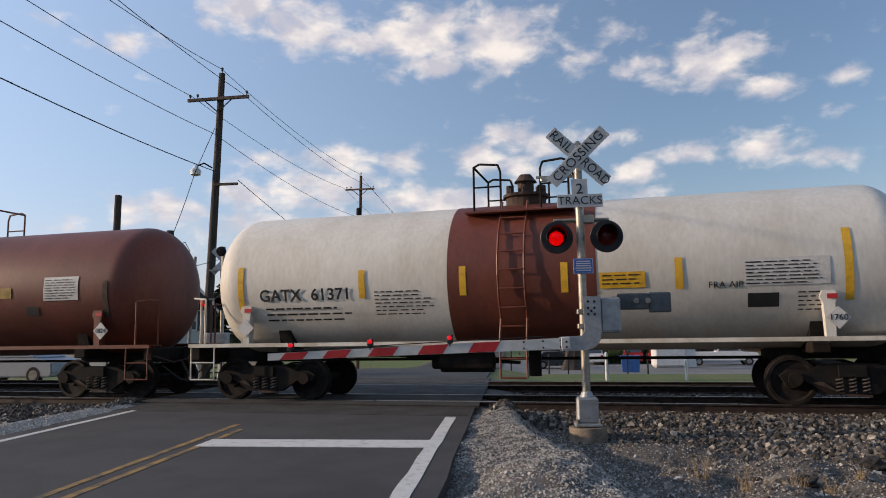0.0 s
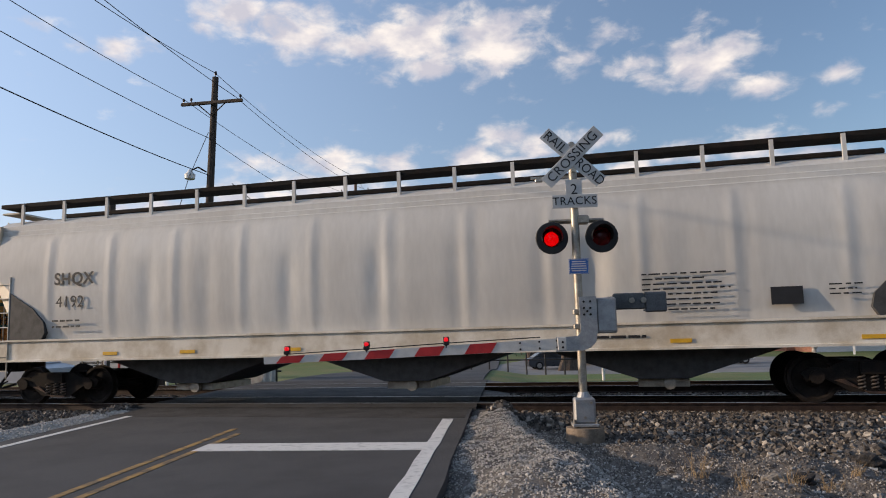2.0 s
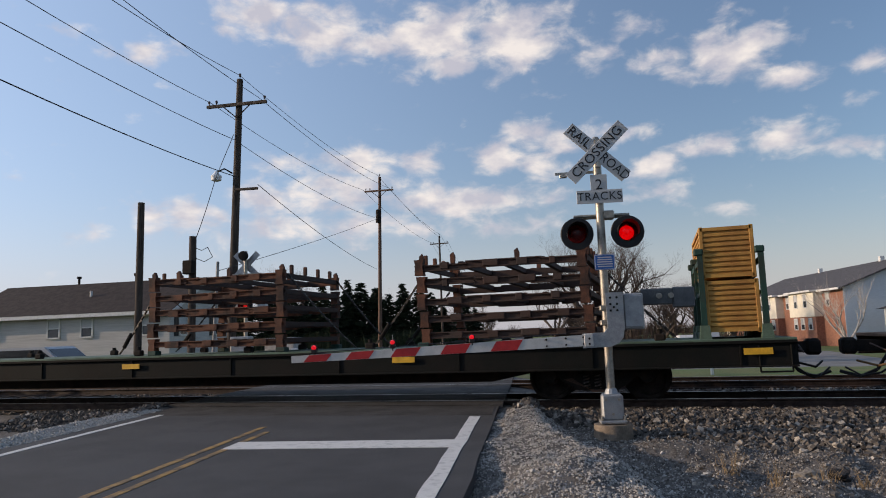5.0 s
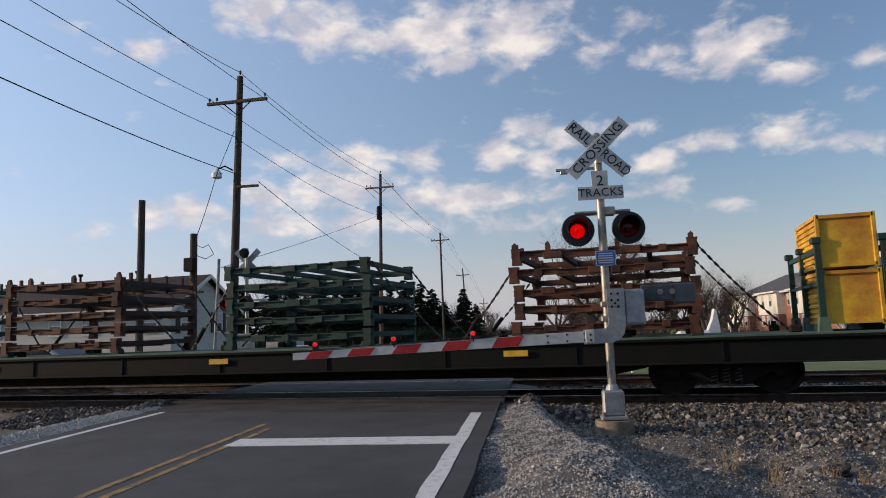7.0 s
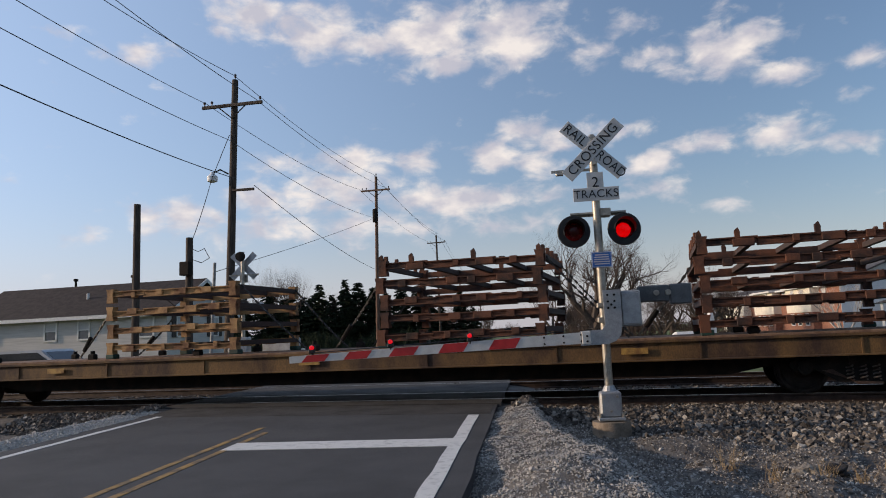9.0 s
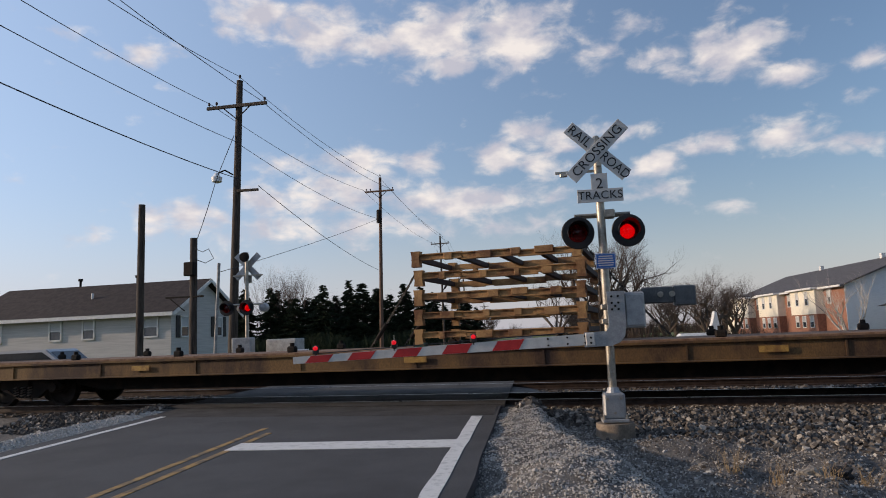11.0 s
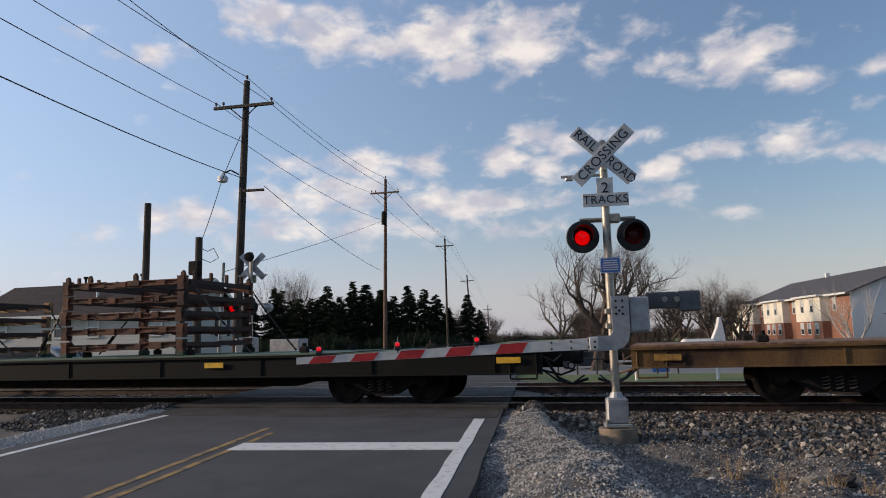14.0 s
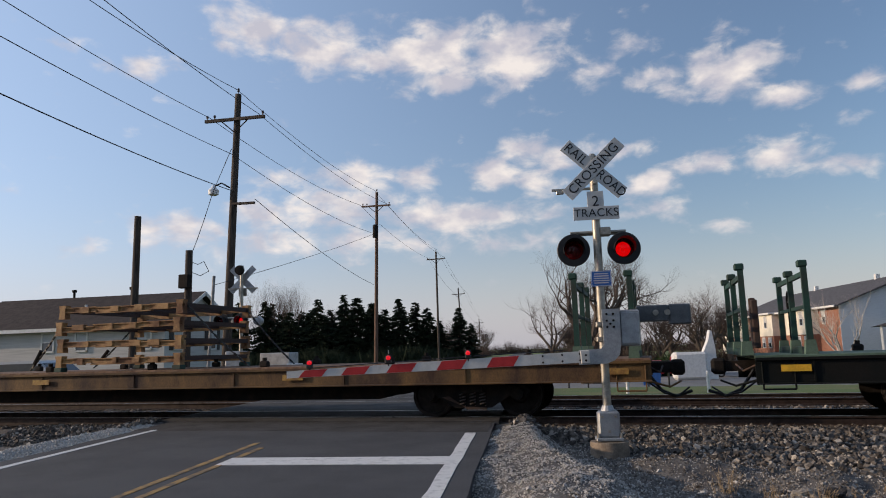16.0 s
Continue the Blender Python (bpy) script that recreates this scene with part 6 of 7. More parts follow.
def make_town_house():
    """A row of two-storey dwellings; its long front looks towards the sun."""
    A, Bp = Vector((12.6, 129.5, 0)), Vector((20.4, 91.0, 0))
    d = Bp - A
    L = d.length
    ang = math.degrees(math.atan2(d.y, d.x))
    hs = root("town_house", pose(A.x, A.y, -0.4, 0, 0, ang), "two-storey row house with cream bays, brick and grey roof", "house")
    # local x runs along the front towards the viewer, the front looks to -y
    D, E, Rg = 17.0, 5.6, 8.9
    bm = B()
    prism(bm, [(0, -1.5), (D, -1.5), (D, E), (D / 2, Rg - 0.15), (0, E)], 0, L, "x")
    part("wall", bm, BRICK, hs, "red brick front")
    bm = B()
    prism(bm, [(-0.02, -1.5), (D + 0.02, -1.5), (D + 0.02, E), (D / 2, Rg - 0.15), (-0.02, E)], L, L + 0.05, "x")
    part("gable", bm, mat("white_gable_siding", (0.62, 0.63, 0.66), 0.7, var=0.08, bump=0.1, stretch=(0.3, 0.3, 5)), hs, "white siding on the gable end")
    for s in (0, 1):
        bm = B()
        y0, y1 = (-0.7, D / 2 + 0.03) if s == 0 else (D + 0.7, D / 2 - 0.03)
        z0 = E - 0.7 * (Rg - E) / (D / 2)
        prism(bm, [(y0, z0), (y0, z0 + 0.2), (y1, Rg + 0.2), (y1, Rg)], -0.5, L + 0.6, "x")
        part("roof", bm, SHINGLE2, hs, "grey shingle roof slope")
    bays = 3
    for i in range(bays):
        x0 = 1.2 + i * (L - 2.0) / bays
        w = (L - 2.0) / bays * 0.62
        bm = B()
        box(bm, (x0 + w / 2, -0.55, 3.95), (w, 1.1, 3.1), bev=0.02)
        bay = part("bay", bm, CREAM, hs, "cream siding bay on the upper storey")
        bm = B()
        box(bm, (x0 + w / 2, -0.5, 0.45), (w, 1.0, 3.9))
        part("bay_base", bm, BRICK, hs)
        bm = B()
        box(bm, (x0 + w / 2, -0.75, 5.55), (w + 0.5, 1.7, 0.22))
        part("eave", bm, TRIM, hs)
        for k in (0.3, 0.68):
            window(bay, pose(x0 + w * k, -1.1, 4.4), 0.95, 1.7)
        for k in (0.22, 0.5, 0.8):
            window(hs, pose(x0 + w * k, -1.0, 1.5), 1.1, 1.4)
        window(hs, pose(x0 + w + 1.4, 0, 4.4), 0.9, 1.6)
    bm = B()
    box(bm, (L / 2, -0.72, 5.5), (L + 1.0, 0.1, 0.22))
    part("gutter", bm, TRIM, hs)
    for x in (L * 0.35, L * 0.8):
        bm = B()
        box(bm, (x, D / 2, Rg + 0.4), (0.5, 0.5, 0.7))
        part("vent", bm, TRIM, hs)
    bm = B()
    box(bm, (-2.2, 1.5, 0.65), (4.0, 4.0, 4.3))
    part("annexe", bm, CREAM, hs, "low cream annexe")
    # low roof in front of the gable
    pc = root("porch_roof", pose(27.5, 84.0, -0.4, 0, 0, -10), "low dark shingled porch roof on posts", "porch")
    bm = B()
    prism(bm, [(-5.5, 2.9), (6.5, 2.9), (6.5, 4.6), (1.5, 4.9)], -3, 3)
    part("roof", bm, SHINGLE2, pc)
    for x in (-5, 0, 5.5):
        bm = B()
        box(bm, (x, -2.6, 0.75), (0.2, 0.2, 4.3))
        part("post", bm, TRIM, pc)


make_town_house()


# ---- trees ----
BARK = mat("grey_bark", (0.10, 0.075, 0.058), 0.95, var=0.3, scale=3, stretch=(4, 4, 0.7), bump=0.5)
BARK_PALE = mat("pale_birch_bark", (0.48, 0.43, 0.38), 0.9, var=0.3, scale=3, bump=0.3)
TWIG = mat("brown_twigs", (0.085, 0.058, 0.046), 0.95, var=0.3, bump=0)
CONIFER_BARK = mat("dark_conifer_bark", (0.03, 0.024, 0.018), 0.95, bump=0.2)
NEEDLE = island_mat("dark_needles", [(0.012, 0.020, 0.012), (0.020, 0.031, 0.016), (0.030, 0.040, 0.020)], bump=0)
BUSH = island_mat("evergreen_leaves", [(0.02, 0.04, 0.012), (0.045, 0.07, 0.02), (0.03, 0.05, 0.016)], bump=0)


class Soup:
    """Collects vertices and faces for a large mesh."""

    def __init__(self):
        self.v, self.f = [], []

    def stick(self, a, b, r0, r1, n=5):
        d = (b - a)
        if d.length < 1e-5:
            return
        d.normalize()
        u = d.orthogonal().normalized()
        w = d.cross(u)
        k = len(self.v)
        for p, r in ((a, r0), (b, r1)):
            for i in range(n):
                t = 2 * math.pi * i / n
                self.v.append(p + (u * math.cos(t) + w * math.sin(t)) * r)
        for i in range(n):
            j = (i + 1) % n
            self.f.append((k + i, k + j, k + n + j, k + n + i))

    def blade(self, a, d, w, side):
        k = len(self.v)
        self.v += [a - side * w * 0.5, a + side * w * 0.5, a + d]
        self.f.append((k, k + 1, k + 2))

    def mesh(self, name, material, parent=None, label=""):
        me = bpy.data.meshes.new(name)
        me.from_pydata([tuple(v) for v in self.v], [], self.f)
        me.materials.append(material)
        ob = new(name, me)
        if parent:
            ob.parent = parent
        if label:
            tagged(ob, label)
        return ob


def grow(limbs, twigs, rng, a, d, length, r, depth, spread, up, thin):
    """A limb that bends, tapers and forks."""
    n = 4
    p, dd = a.copy(), d.normalized()
    seg = length / n
    for i in range(n):
        dd = (dd + Vector((rng.gauss(0, 0.13), rng.gauss(0, 0.13), rng.gauss(0, 0.10) + up * 0.05))).normalized()
        q = p + dd * seg
        r0, r1 = r * (1 - 0.45 * i / n), r * (1 - 0.45 * (i + 1) / n)
        (limbs if r0 > thin else twigs).stick(p, q, r0, r1, 7 if r0 > 0.1 else (5 if r0 > thin else 3))
        p = q
        if depth > 0 and i >= 1:
            for _ in range(1 if i < n - 1 else 2):
                s = Vector((rng.gauss(0, 1), rng.gauss(0, 1), rng.gauss(0, 0.6) + up * 0.5)).normalized()
                nd = (dd * (1 - spread) + s * spread).normalized()
                grow(limbs, twigs, rng, p, nd, length * rng.uniform(0.55, 0.8), r1 * rng.uniform(0.5, 0.72), depth - 1, spread, up, thin)


def make_bare_tree(x, y, z, height, r, seed, lab, bark=BARK, twig=TWIG, depth=4, spread=0.5, up=1.0, forks=4, trunk=0.3, name="tree", flat=1.0, group="bare trees"):
    rng = random.Random(seed)
    t = root(name, pose(x, y, ground_z(x, y)), lab, "tree", group)
    limbs, twigs = Soup(), Soup()
    th = height * trunk
    p = Vector((0, 0, -0.1))
    d = Vector((rng.gauss(0, 0.05), rng.gauss(0, 0.05), 1))
    for i in range(4):
        q = p + d.normalized() * (th / 4)
        limbs.stick(p, q, r * (1.25 - 0.3 * i / 4 + (0.25 if i == 0 else 0)), r * (1.25 - 0.3 * (i + 1) / 4), 9)
        p = q
        d = (d + Vector((rng.gauss(0, 0.07), rng.gauss(0, 0.07), 0))).normalized()
    for k in range(forks):
        a = 2 * math.pi * (k + rng.uniform(-.3, .3)) / forks
        nd = Vector((math.cos(a) * spread * 1.3, math.sin(a) * spread * 1.3, rng.uniform(0.6, 1.1) * flat))
        grow(limbs, twigs, rng, p - Vector((0, 0, rng.uniform(0, th * 0.15))), nd, height * 0.30, r * 0.62, depth, spread, up, 0.035)
    limbs.mesh("trunk", bark, t)
    tw = twigs.mesh("twig", twig, t)
    tagged(tw, "fine bare twigs", kind="stuff")
    return t


great_tree = make_bare_tree(-4.9, 56.3, -0.35, 12.6, 0.66, 17, "large gnarled bare tree with thick forking limbs", depth=5, spread=0.52, up=1.0, forks=5, trunk=0.26, flat=0.85)
great_tree.matrix_basis = pose(-4.9, 56.3, ground_z(-4.9, 56.3), 0, 11, 0) @ Matrix.Diagonal((0.86, 0.86, 0.9, 1))
make_bare_tree(-10.6, 76.0, -0.4, 10.4, 0.26, 4, "small bare tree beyond the tracks", depth=4, spread=0.5, forks=4, trunk=0.25)
make_bare_tree(15.7, 70.4, -0.4, 9.0, 0.20, 21, "white-barked bare tree near the row house", BARK_PALE, BARK_PALE, depth=3, spread=0.38, up=1.3, forks=4, trunk=0.12)
round_tree = make_bare_tree(5.0, 84.0, -0.4, 10.2, 0.38, 31, "rounded brown bare tree", depth=5, spread=0.55, up=1.0, forks=5, trunk=0.18)
thicket = make_bare_tree(-53.3, 95.5, -0.4, 16.5, 0.36, 41, "bare many-stemmed tree among the evergreens", depth=5, spread=0.30, up=1.6, forks=6, trunk=0.06)
shrub = make_bare_tree(-25.0, 82.0, -0.4, 3.0, 0.05, 51, "small bare shrub at a pole's foot", BARK_PALE, BARK_PALE, depth=3, spread=0.35, up=1.6, forks=7, trunk=0.05, name="shrub")
far_tree = make_bare_tree(-70.0, 61.5, -0.4, 9.8, 0.2, 61, "thin bare tree behind the houses", depth=4, spread=0.45, up=1.2, forks=4, trunk=0.2)
rng = random.Random(77)
for model, spots in ((round_tree, [(0.5, 92, 0.85), (9.0, 96, 0.9), (-3.5, 104, 0.9), (-7.5, 112, 0.95), (2.5, 118, 1.1), (-12, 128, 0.9), (-9, 138, 1.0), (-17, 150, 0.9), (-14.5, 170, 1.0), (-20, 190, 1.0), (-24, 215, 1.1), (-28, 245, 1.1), (7, 108, 0.9), (13, 150, 1.2), (-4.5, 93, 0.72), (-8.5, 98, 0.7), (-60, 185, 1.1), (-56, 205, 1.2), (-64, 225, 1.2), (-62, 250, 1.3), (-66, 280, 1.4), (-50, 165, 0.9), (-52, 178, 1.0)]),
                     (far_tree, [(-66, 63, 0.9), (-76, 66, 1.0), (-72, 70, 0.85), (-39, 105, 0.95), (-34, 108, 0.9)]),
                     (thicket, [(-43.5, 104, 0.72), (-60, 101, 0.75), (-49, 103, 0.8)])):
    for x, y, s in spots:
        t = copy_thing(model, pose(x, y, ground_z(x, y), 0, 0, rng.uniform(0, 360)))
        t.scale = (s, s, s * rng.uniform(0.9, 1.1))


def make_conifer(x, y, z, h, r, seed):
    rng = random.Random(seed)
    t = root("conifer", pose(x, y, ground_z(x, y)), "dark green evergreen tree with layered boughs", "tree", "evergreens")
    tr, cr = Soup(), Soup()
    tr.stick(Vector((0, 0, 0)), Vector((0, 0, h * 0.97)), h * 0.022, 0.02, 7)
    n = int(h * 15)
    for i in range(n):
        k = (i + 0.5) / n
        zz = h * (0.06 + 0.94 * k)
        rr = r * (1 - k) ** 0.85 * rng.uniform(0.6, 1.2) * (1 + 0.12 * math.sin(k * 23 + seed)) + 0.12
        a = rng.uniform(0, 2 * math.pi)
        out = Vector((math.cos(a), math.sin(a), 0))
        b0 = Vector((0, 0, zz))
        tip = b0 + out * rr + Vector((0, 0, -0.25 * rr + rng.uniform(-.1, .25)))
        tr.stick(b0, tip, 0.03, 0.01, 3)
        side = out.cross(Vector((0, 0, 1)))
        m = max(9, int(rr * 30))
        for j in range(m):
            u = (j + rng.random()) / m
            c = b0.lerp(tip, 0.15 + 0.85 * u)
            w = side * rng.choice((-1, 1)) * rng.uniform(0.25, 0.7) * (1.1 - u * 0.6) + out * rng.uniform(0.0, 0.4) + Vector((0, 0, rng.uniform(-.3, .12)))
            cr.blade(c, w, rng.uniform(0.12, 0.32), out.lerp(Vector((0, 0, 1)), rng.uniform(0, 0.9)).normalized())
    tr.mesh("trunk", CONIFER_BARK, t)
    tagged(cr.mesh("bough", NEEDLE, t, "dark needled boughs"), kind="stuff")
    return t


cons = [make_conifer(-54.8, 92.8, -0.4, 10.8, 3.3, 1), make_conifer(-43.6, 96.2, -0.4, 11.4, 3.5, 2), make_conifer(-36.0, 98.7, -0.4, 10.7, 3.2, 3)]
rng = random.Random(9)
for i, (x, y, h) in enumerate([(-58.5, 92.0, 8.8), (-52.5, 94, 9.0), (-50.5, 92.5, 8.4), (-48.5, 95, 9.2), (-46.5, 93.5, 8.7), (-41.8, 96.8, 9.4), (-40.0, 98.2, 8.6), (-38.0, 98.1, 8.9), (-34.0, 100.5, 8.3), (-32.1, 100.0, 8.2), (-30.4, 101.0, 7.0),
                             (-27.6, 101.5, 7.3), (-26.3, 103.5, 5.6), (-61.5, 94, 8.8), (-45.0, 99, 8.0), (-56, 97, 8.6), (-33.2, 103, 7.2), (-64.5, 96, 8.4), (-52, 99, 8.2), (-48, 101, 8.4), (-37, 103, 8.0), (-41.5, 102, 8.3)]):
    m = cons[i % 3]
    s = (h + 1.2) / (10.8, 11.4, 10.7)[i % 3]
    c = copy_thing(m, pose(x, y, ground_z(x, y), 0, 0, rng.uniform(0, 360)))
    c.scale = (s * rng.uniform(1.1, 1.6), s * rng.uniform(1.1, 1.6), s * rng.uniform(0.85, 1.1))


# a low belt of brush closes the view under the far trees
def make_brush(name, pts, h, material, lab, seed, dens=26, wide=1.0):
    rng = random.Random(seed)
    s = Soup()
    for (x0, y0), (x1, y1) in zip(pts, pts[1:]):
        L = math.hypot(x1 - x0, y1 - y0)
        for i in range(int(L * dens)):
            t = rng.random()
            p = Vector((x0 + (x1 - x0) * t + rng.gauss(0, 1.0), y0 + (y1 - y0) * t + rng.gauss(0, 1.0), -1.6))
            hh = h * (0.55 + 0.45 * noise.noise((p.x * 0.25, p.y * 0.25, seed))) * rng.uniform(0.5, 1.1)
            d = Vector((rng.gauss(0, 0.3), rng.gauss(0, 0.3), 1)) * hh
            s.blade(p, d, rng.uniform(0.05, 0.16) * wide, Vector((rng.gauss(0, 1), rng.gauss(0, 1), 0)).normalized())
            q = p + d * rng.uniform(0.3, 0.7)
            s.blade(q, Vector((rng.gauss(0, 0.5), rng.gauss(0, 0.5), 0.7)) * hh * 0.4, 0.05 * wide, Vector((1, 0, 0)))
    tagged(s.mesh(name, material), lab, "brush", kind="stuff")


make_brush("brush", [(-13, 100), (-9, 92), (-2, 92), (6, 100), (14, 108)], 5.0, TWIG, "brown leafless brush under distant trees", 1, 60)
make_brush("brush", [(-16, 175), (-12, 130), (-10, 105)], 5.5, TWIG, "brown leafless brush along the far road", 2, 50)
make_brush("brush", [(-70, 300), (-60, 240), (-55, 190), (-47, 160)], 7.0, TWIG, "brown leafless brush along the far road", 3, 40)
make_brush("brush", [(-75, 420), (-55, 420), (-40, 420), (-10, 330)], 11.0, TWIG, "hazy leafless woods at the road's end", 4, 40)
make_brush("brush", [(-10, 330), (30, 330), (90, 320), (170, 260)], 11.0, TWIG, "hazy leafless woods on the horizon", 7, 40, 1.6)
make_brush("brush", [(-260, 200), (-170, 300), (-75, 420)], 11.0, TWIG, "hazy leafless woods on the horizon", 8, 30, 1.6)
make_brush("brush", [(-17, 230), (-15, 190), (-12, 150), (-6, 135)], 6.5, TWIG, "brown leafless brush along the far road", 9, 60, 1.3)
make_brush("hedge", [(-66, 90), (-55, 89), (-45, 92), (-35, 96), (-29, 99)], 6.0, NEEDLE, "dark undergrowth beneath the evergreens", 5, 420, 2.0)


make_brush("hedge", [(-1.8, 71), (0.2, 70), (2.4, 72)], 2.6, BUSH, "low evergreen shrubs on the lawn", 6, 420, 2.6)


# ---- stones ----
def stones(name, spots, material, lab, seed, flat=0.7):
    """Many small angular stones in one mesh; spots: x, y, z, size."""
    rng = np.random.RandomState(seed)
    base = np.array([[-1, -1, -1], [1, -1, -1], [1, 1, -1], [-1, 1, -1], [-1, -1, 1], [1, -1, 1], [1, 1, 1], [-1, 1, 1]], float) * 0.5
    quads = np.array([[0, 3, 2, 1], [4, 5, 6, 7], [0, 1, 5, 4], [1, 2, 6, 5], [2, 3, 7, 6], [3, 0, 4, 7]])
    n = len(spots)
    sp = np.array(spots)
    v = base[None] * (1 + rng.uniform(-0.42, 0.30, (n, 8, 3)))
    v[:, 4:, :2] *= rng.uniform(0.5, 0.95, (n, 1, 1))
    v *= sp[:, 3][:, None, None] * np.stack([rng.uniform(0.8, 1.5, n), rng.uniform(0.7, 1.1, n), rng.uniform(0.6, 1.0, n)], 1)[:, None, :]
    a, b, c = rng.uniform(0, 6.28, n), rng.uniform(-0.8, 0.8, n), rng.uniform(-0.8, 0.8, n)
    def rot(v, ang, i, j):
        o = v.copy()
        ca, sa = np.cos(ang)[:, None], np.sin(ang)[:, None]
        o[..., i] = v[..., i] * ca - v[..., j] * sa
        o[..., j] = v[..., i] * sa + v[..., j] * ca
        return o
    v = rot(rot(rot(v, b, 0, 2), c, 1, 2), a, 0, 1)
    v += sp[:, None, :3]
    f = (quads[None] + (np.arange(n) * 8)[:, None, None]).reshape(-1, 4)
    me = bpy.data.meshes.new(name)
    me.from_pydata(v.reshape(-1, 3).tolist(), [], f.tolist())
    me.materials.append(material)
    return tagged(new(name, me), lab, "stones", kind="stuff")


rng = np.random.RandomState(3)
spots = []
while len(spots) < 30000:
    x, y = rng.uniform(-14, 9), 8.4 + 5.65 * rng.beta(2.6, 1.0)
    if abs(x - road_mid(y)) < 3.75 + 0.25 * rng.rand():
        continue
    toe = 11.75 if x < -4 else 11.75 - 0.75 * max(0.0, x + 0.6)
    if y < toe + 0.5 and rng.rand() > ((y - toe + 0.5) / 1.0) ** 2 * (1 if y > toe - 0.5 else 0):
        continue
    if -4 < x < -0.9 and y < 12.3 + 0.5 * rng.rand():
        continue
    spots.append((x, y, ground_z(x, y) + rng.uniform(-0.02, 0.045), 0.032 + 0.06 * rng.rand() ** 1.7))
stones("ballast", spots, BALLAST, "grey and brown crushed stone ballast beside the rails", 1)
spots = []
while len(spots) < 9000:
    x, y = rng.uniform(-16, 12), rng.uniform(13.3, 20.6)
    if abs(x - road_mid(y)) < 3.9:
        continue
    spots.append((x, y, -0.2 + rng.uniform(-0.02, 0.02) - (0.25 * smooth01((abs(y - 16.8) < 0.8) * 1.0)), rng.uniform(0.04, 0.09)))
stones("ballast", spots, BALLAST, "dark crushed stone ballast between the ties", 2)
spots = []
while len(spots) < 80000:
    y = rng.uniform(5.0, 12.6)
    x = rng.uniform(-3.4, 6.0)
    u = x - road_mid(y)
    if u < 3.28 + 0.06 * rng.rand() or abs(x) > 0.62 * y + 1.5:
        continue
    big = rng.rand() < 0.006 + 0.05 * smooth01((u - 4.6) / 2)
    spots.append((x, y, ground_z(x, y) + rng.uniform(-0.006, 0.008), rng.uniform(0.025, 0.05) if big else rng.uniform(0.009, 0.021)))
pale, dark = [], []
for q in spots:
    u = q[0] - road_mid(q[1])
    c_ = float(np.interp(q[1], (3.0, 6.0, 7.8, 9.1, 10.3, 13.0), (0.6, -0.15, -0.62, -1.2, -1.73, -2.4)))
    (pale if rng.rand() < 0.96 - 0.8 * smooth01((q[0] - c_ - 0.1) / 1.3) else dark).append(q)
stones("gravel", pale, PEBBLE, "pale limestone gravel spilled along the road edge", 4)
stones("gravel", dark, SOIL_STONE, "dark mixed gravel on the ground by the mast", 6)
spots = []
while len(spots) < 14000:
    y = rng.uniform(5.0, 12.6)
    u = -3.5 - rng.gamma(1.6, 0.22)
    x = road_mid(y) + u
    spots.append((x, y, ground_z(x, y) + rng.uniform(-0.006, 0.01), rng.uniform(0.015, 0.045)))
stones("gravel", spots, PEBBLE, "pale limestone gravel along the far road edge", 5)


def make_rock(x, y, size, seed, material, lab):
    bm = B()
    bmesh.ops.create_icosphere(bm, subdivisions=3, radius=size)
    for v in bm.verts:
        k = 1 + 0.5 * noise.noise(v.co * (1.6 / size) + Vector((seed, 0, 0))) + 0.15 * noise.noise(v.co * (6 / size))
        v.co = Vector((v.co.x * 1.3 * k, v.co.y * k, v.co.z * 0.7 * k))
    ob = obj("rock", bm, material)
    ob.matrix_basis = pose(x, y, ground_z(x, y) + size * 0.25, 0, 0, seed * 40)
    tagged(ob, lab, "rock", "rocks")


ROCK = mat("pale_rock", (0.30, 0.26, 0.21), 0.95, var=0.3, scale=12, bump=0.5)
CLOD = mat("dark_clod", (0.045, 0.04, 0.037), 0.95, var=0.4, scale=14, bump=0.6)
make_rock(1.42, 8.55, 0.11, 1, ROCK, "pale broken rock lying on the gravel")
make_rock(1.20, 8.75, 0.09, 2, CLOD, "dark lump of broken asphalt on gravel")
make_rock(1.72, 8.62, 0.10, 3, CLOD, "dark lump of broken asphalt on gravel")
make_rock(2.62, 9.6, 0.12, 4, CLOD, "dark lump of broken asphalt on gravel")
make_rock(2.9, 9.9, 0.08, 5, ROCK, "pale broken rock lying on the gravel")
make_rock(0.35, 8.9, 0.05, 6, ROCK, "pale broken rock lying on the gravel")

STRAW = mat("dry_straw", (0.28, 0.20, 0.11), 0.9, var=0.3, bump=0)
for x, y, h, seed in ((0.62, 8.35, 0.34, 1), (1.05, 8.2, 0.26, 2), (1.9, 8.4, 0.2, 3), (1.5, 8.1, 0.18, 4), (2.3, 8.9, 0.2, 5)):
    r_ = random.Random(seed)
    s = Soup()
    for i in range(26):
        a = Vector((r_.gauss(0, 0.05), r_.gauss(0, 0.05), 0))
        d = Vector((r_.gauss(0, 0.3), r_.gauss(0, 0.3), 1)).normalized() * h * r_.uniform(0.5, 1.1)
        s.stick(a, a + d * 0.6, 0.0025, 0.002, 3)
        s.stick(a + d * 0.6, a + d + Vector((r_.gauss(0, 0.03), r_.gauss(0, 0.03), 0)), 0.002, 0.001, 3)
    w = s.mesh("weed", STRAW)
    w.matrix_basis = pose(x, y, ground_z(x, y))
    tagged(w, "dry straw-coloured weed stalks in the gravel", "weed", "weeds", "stuff")


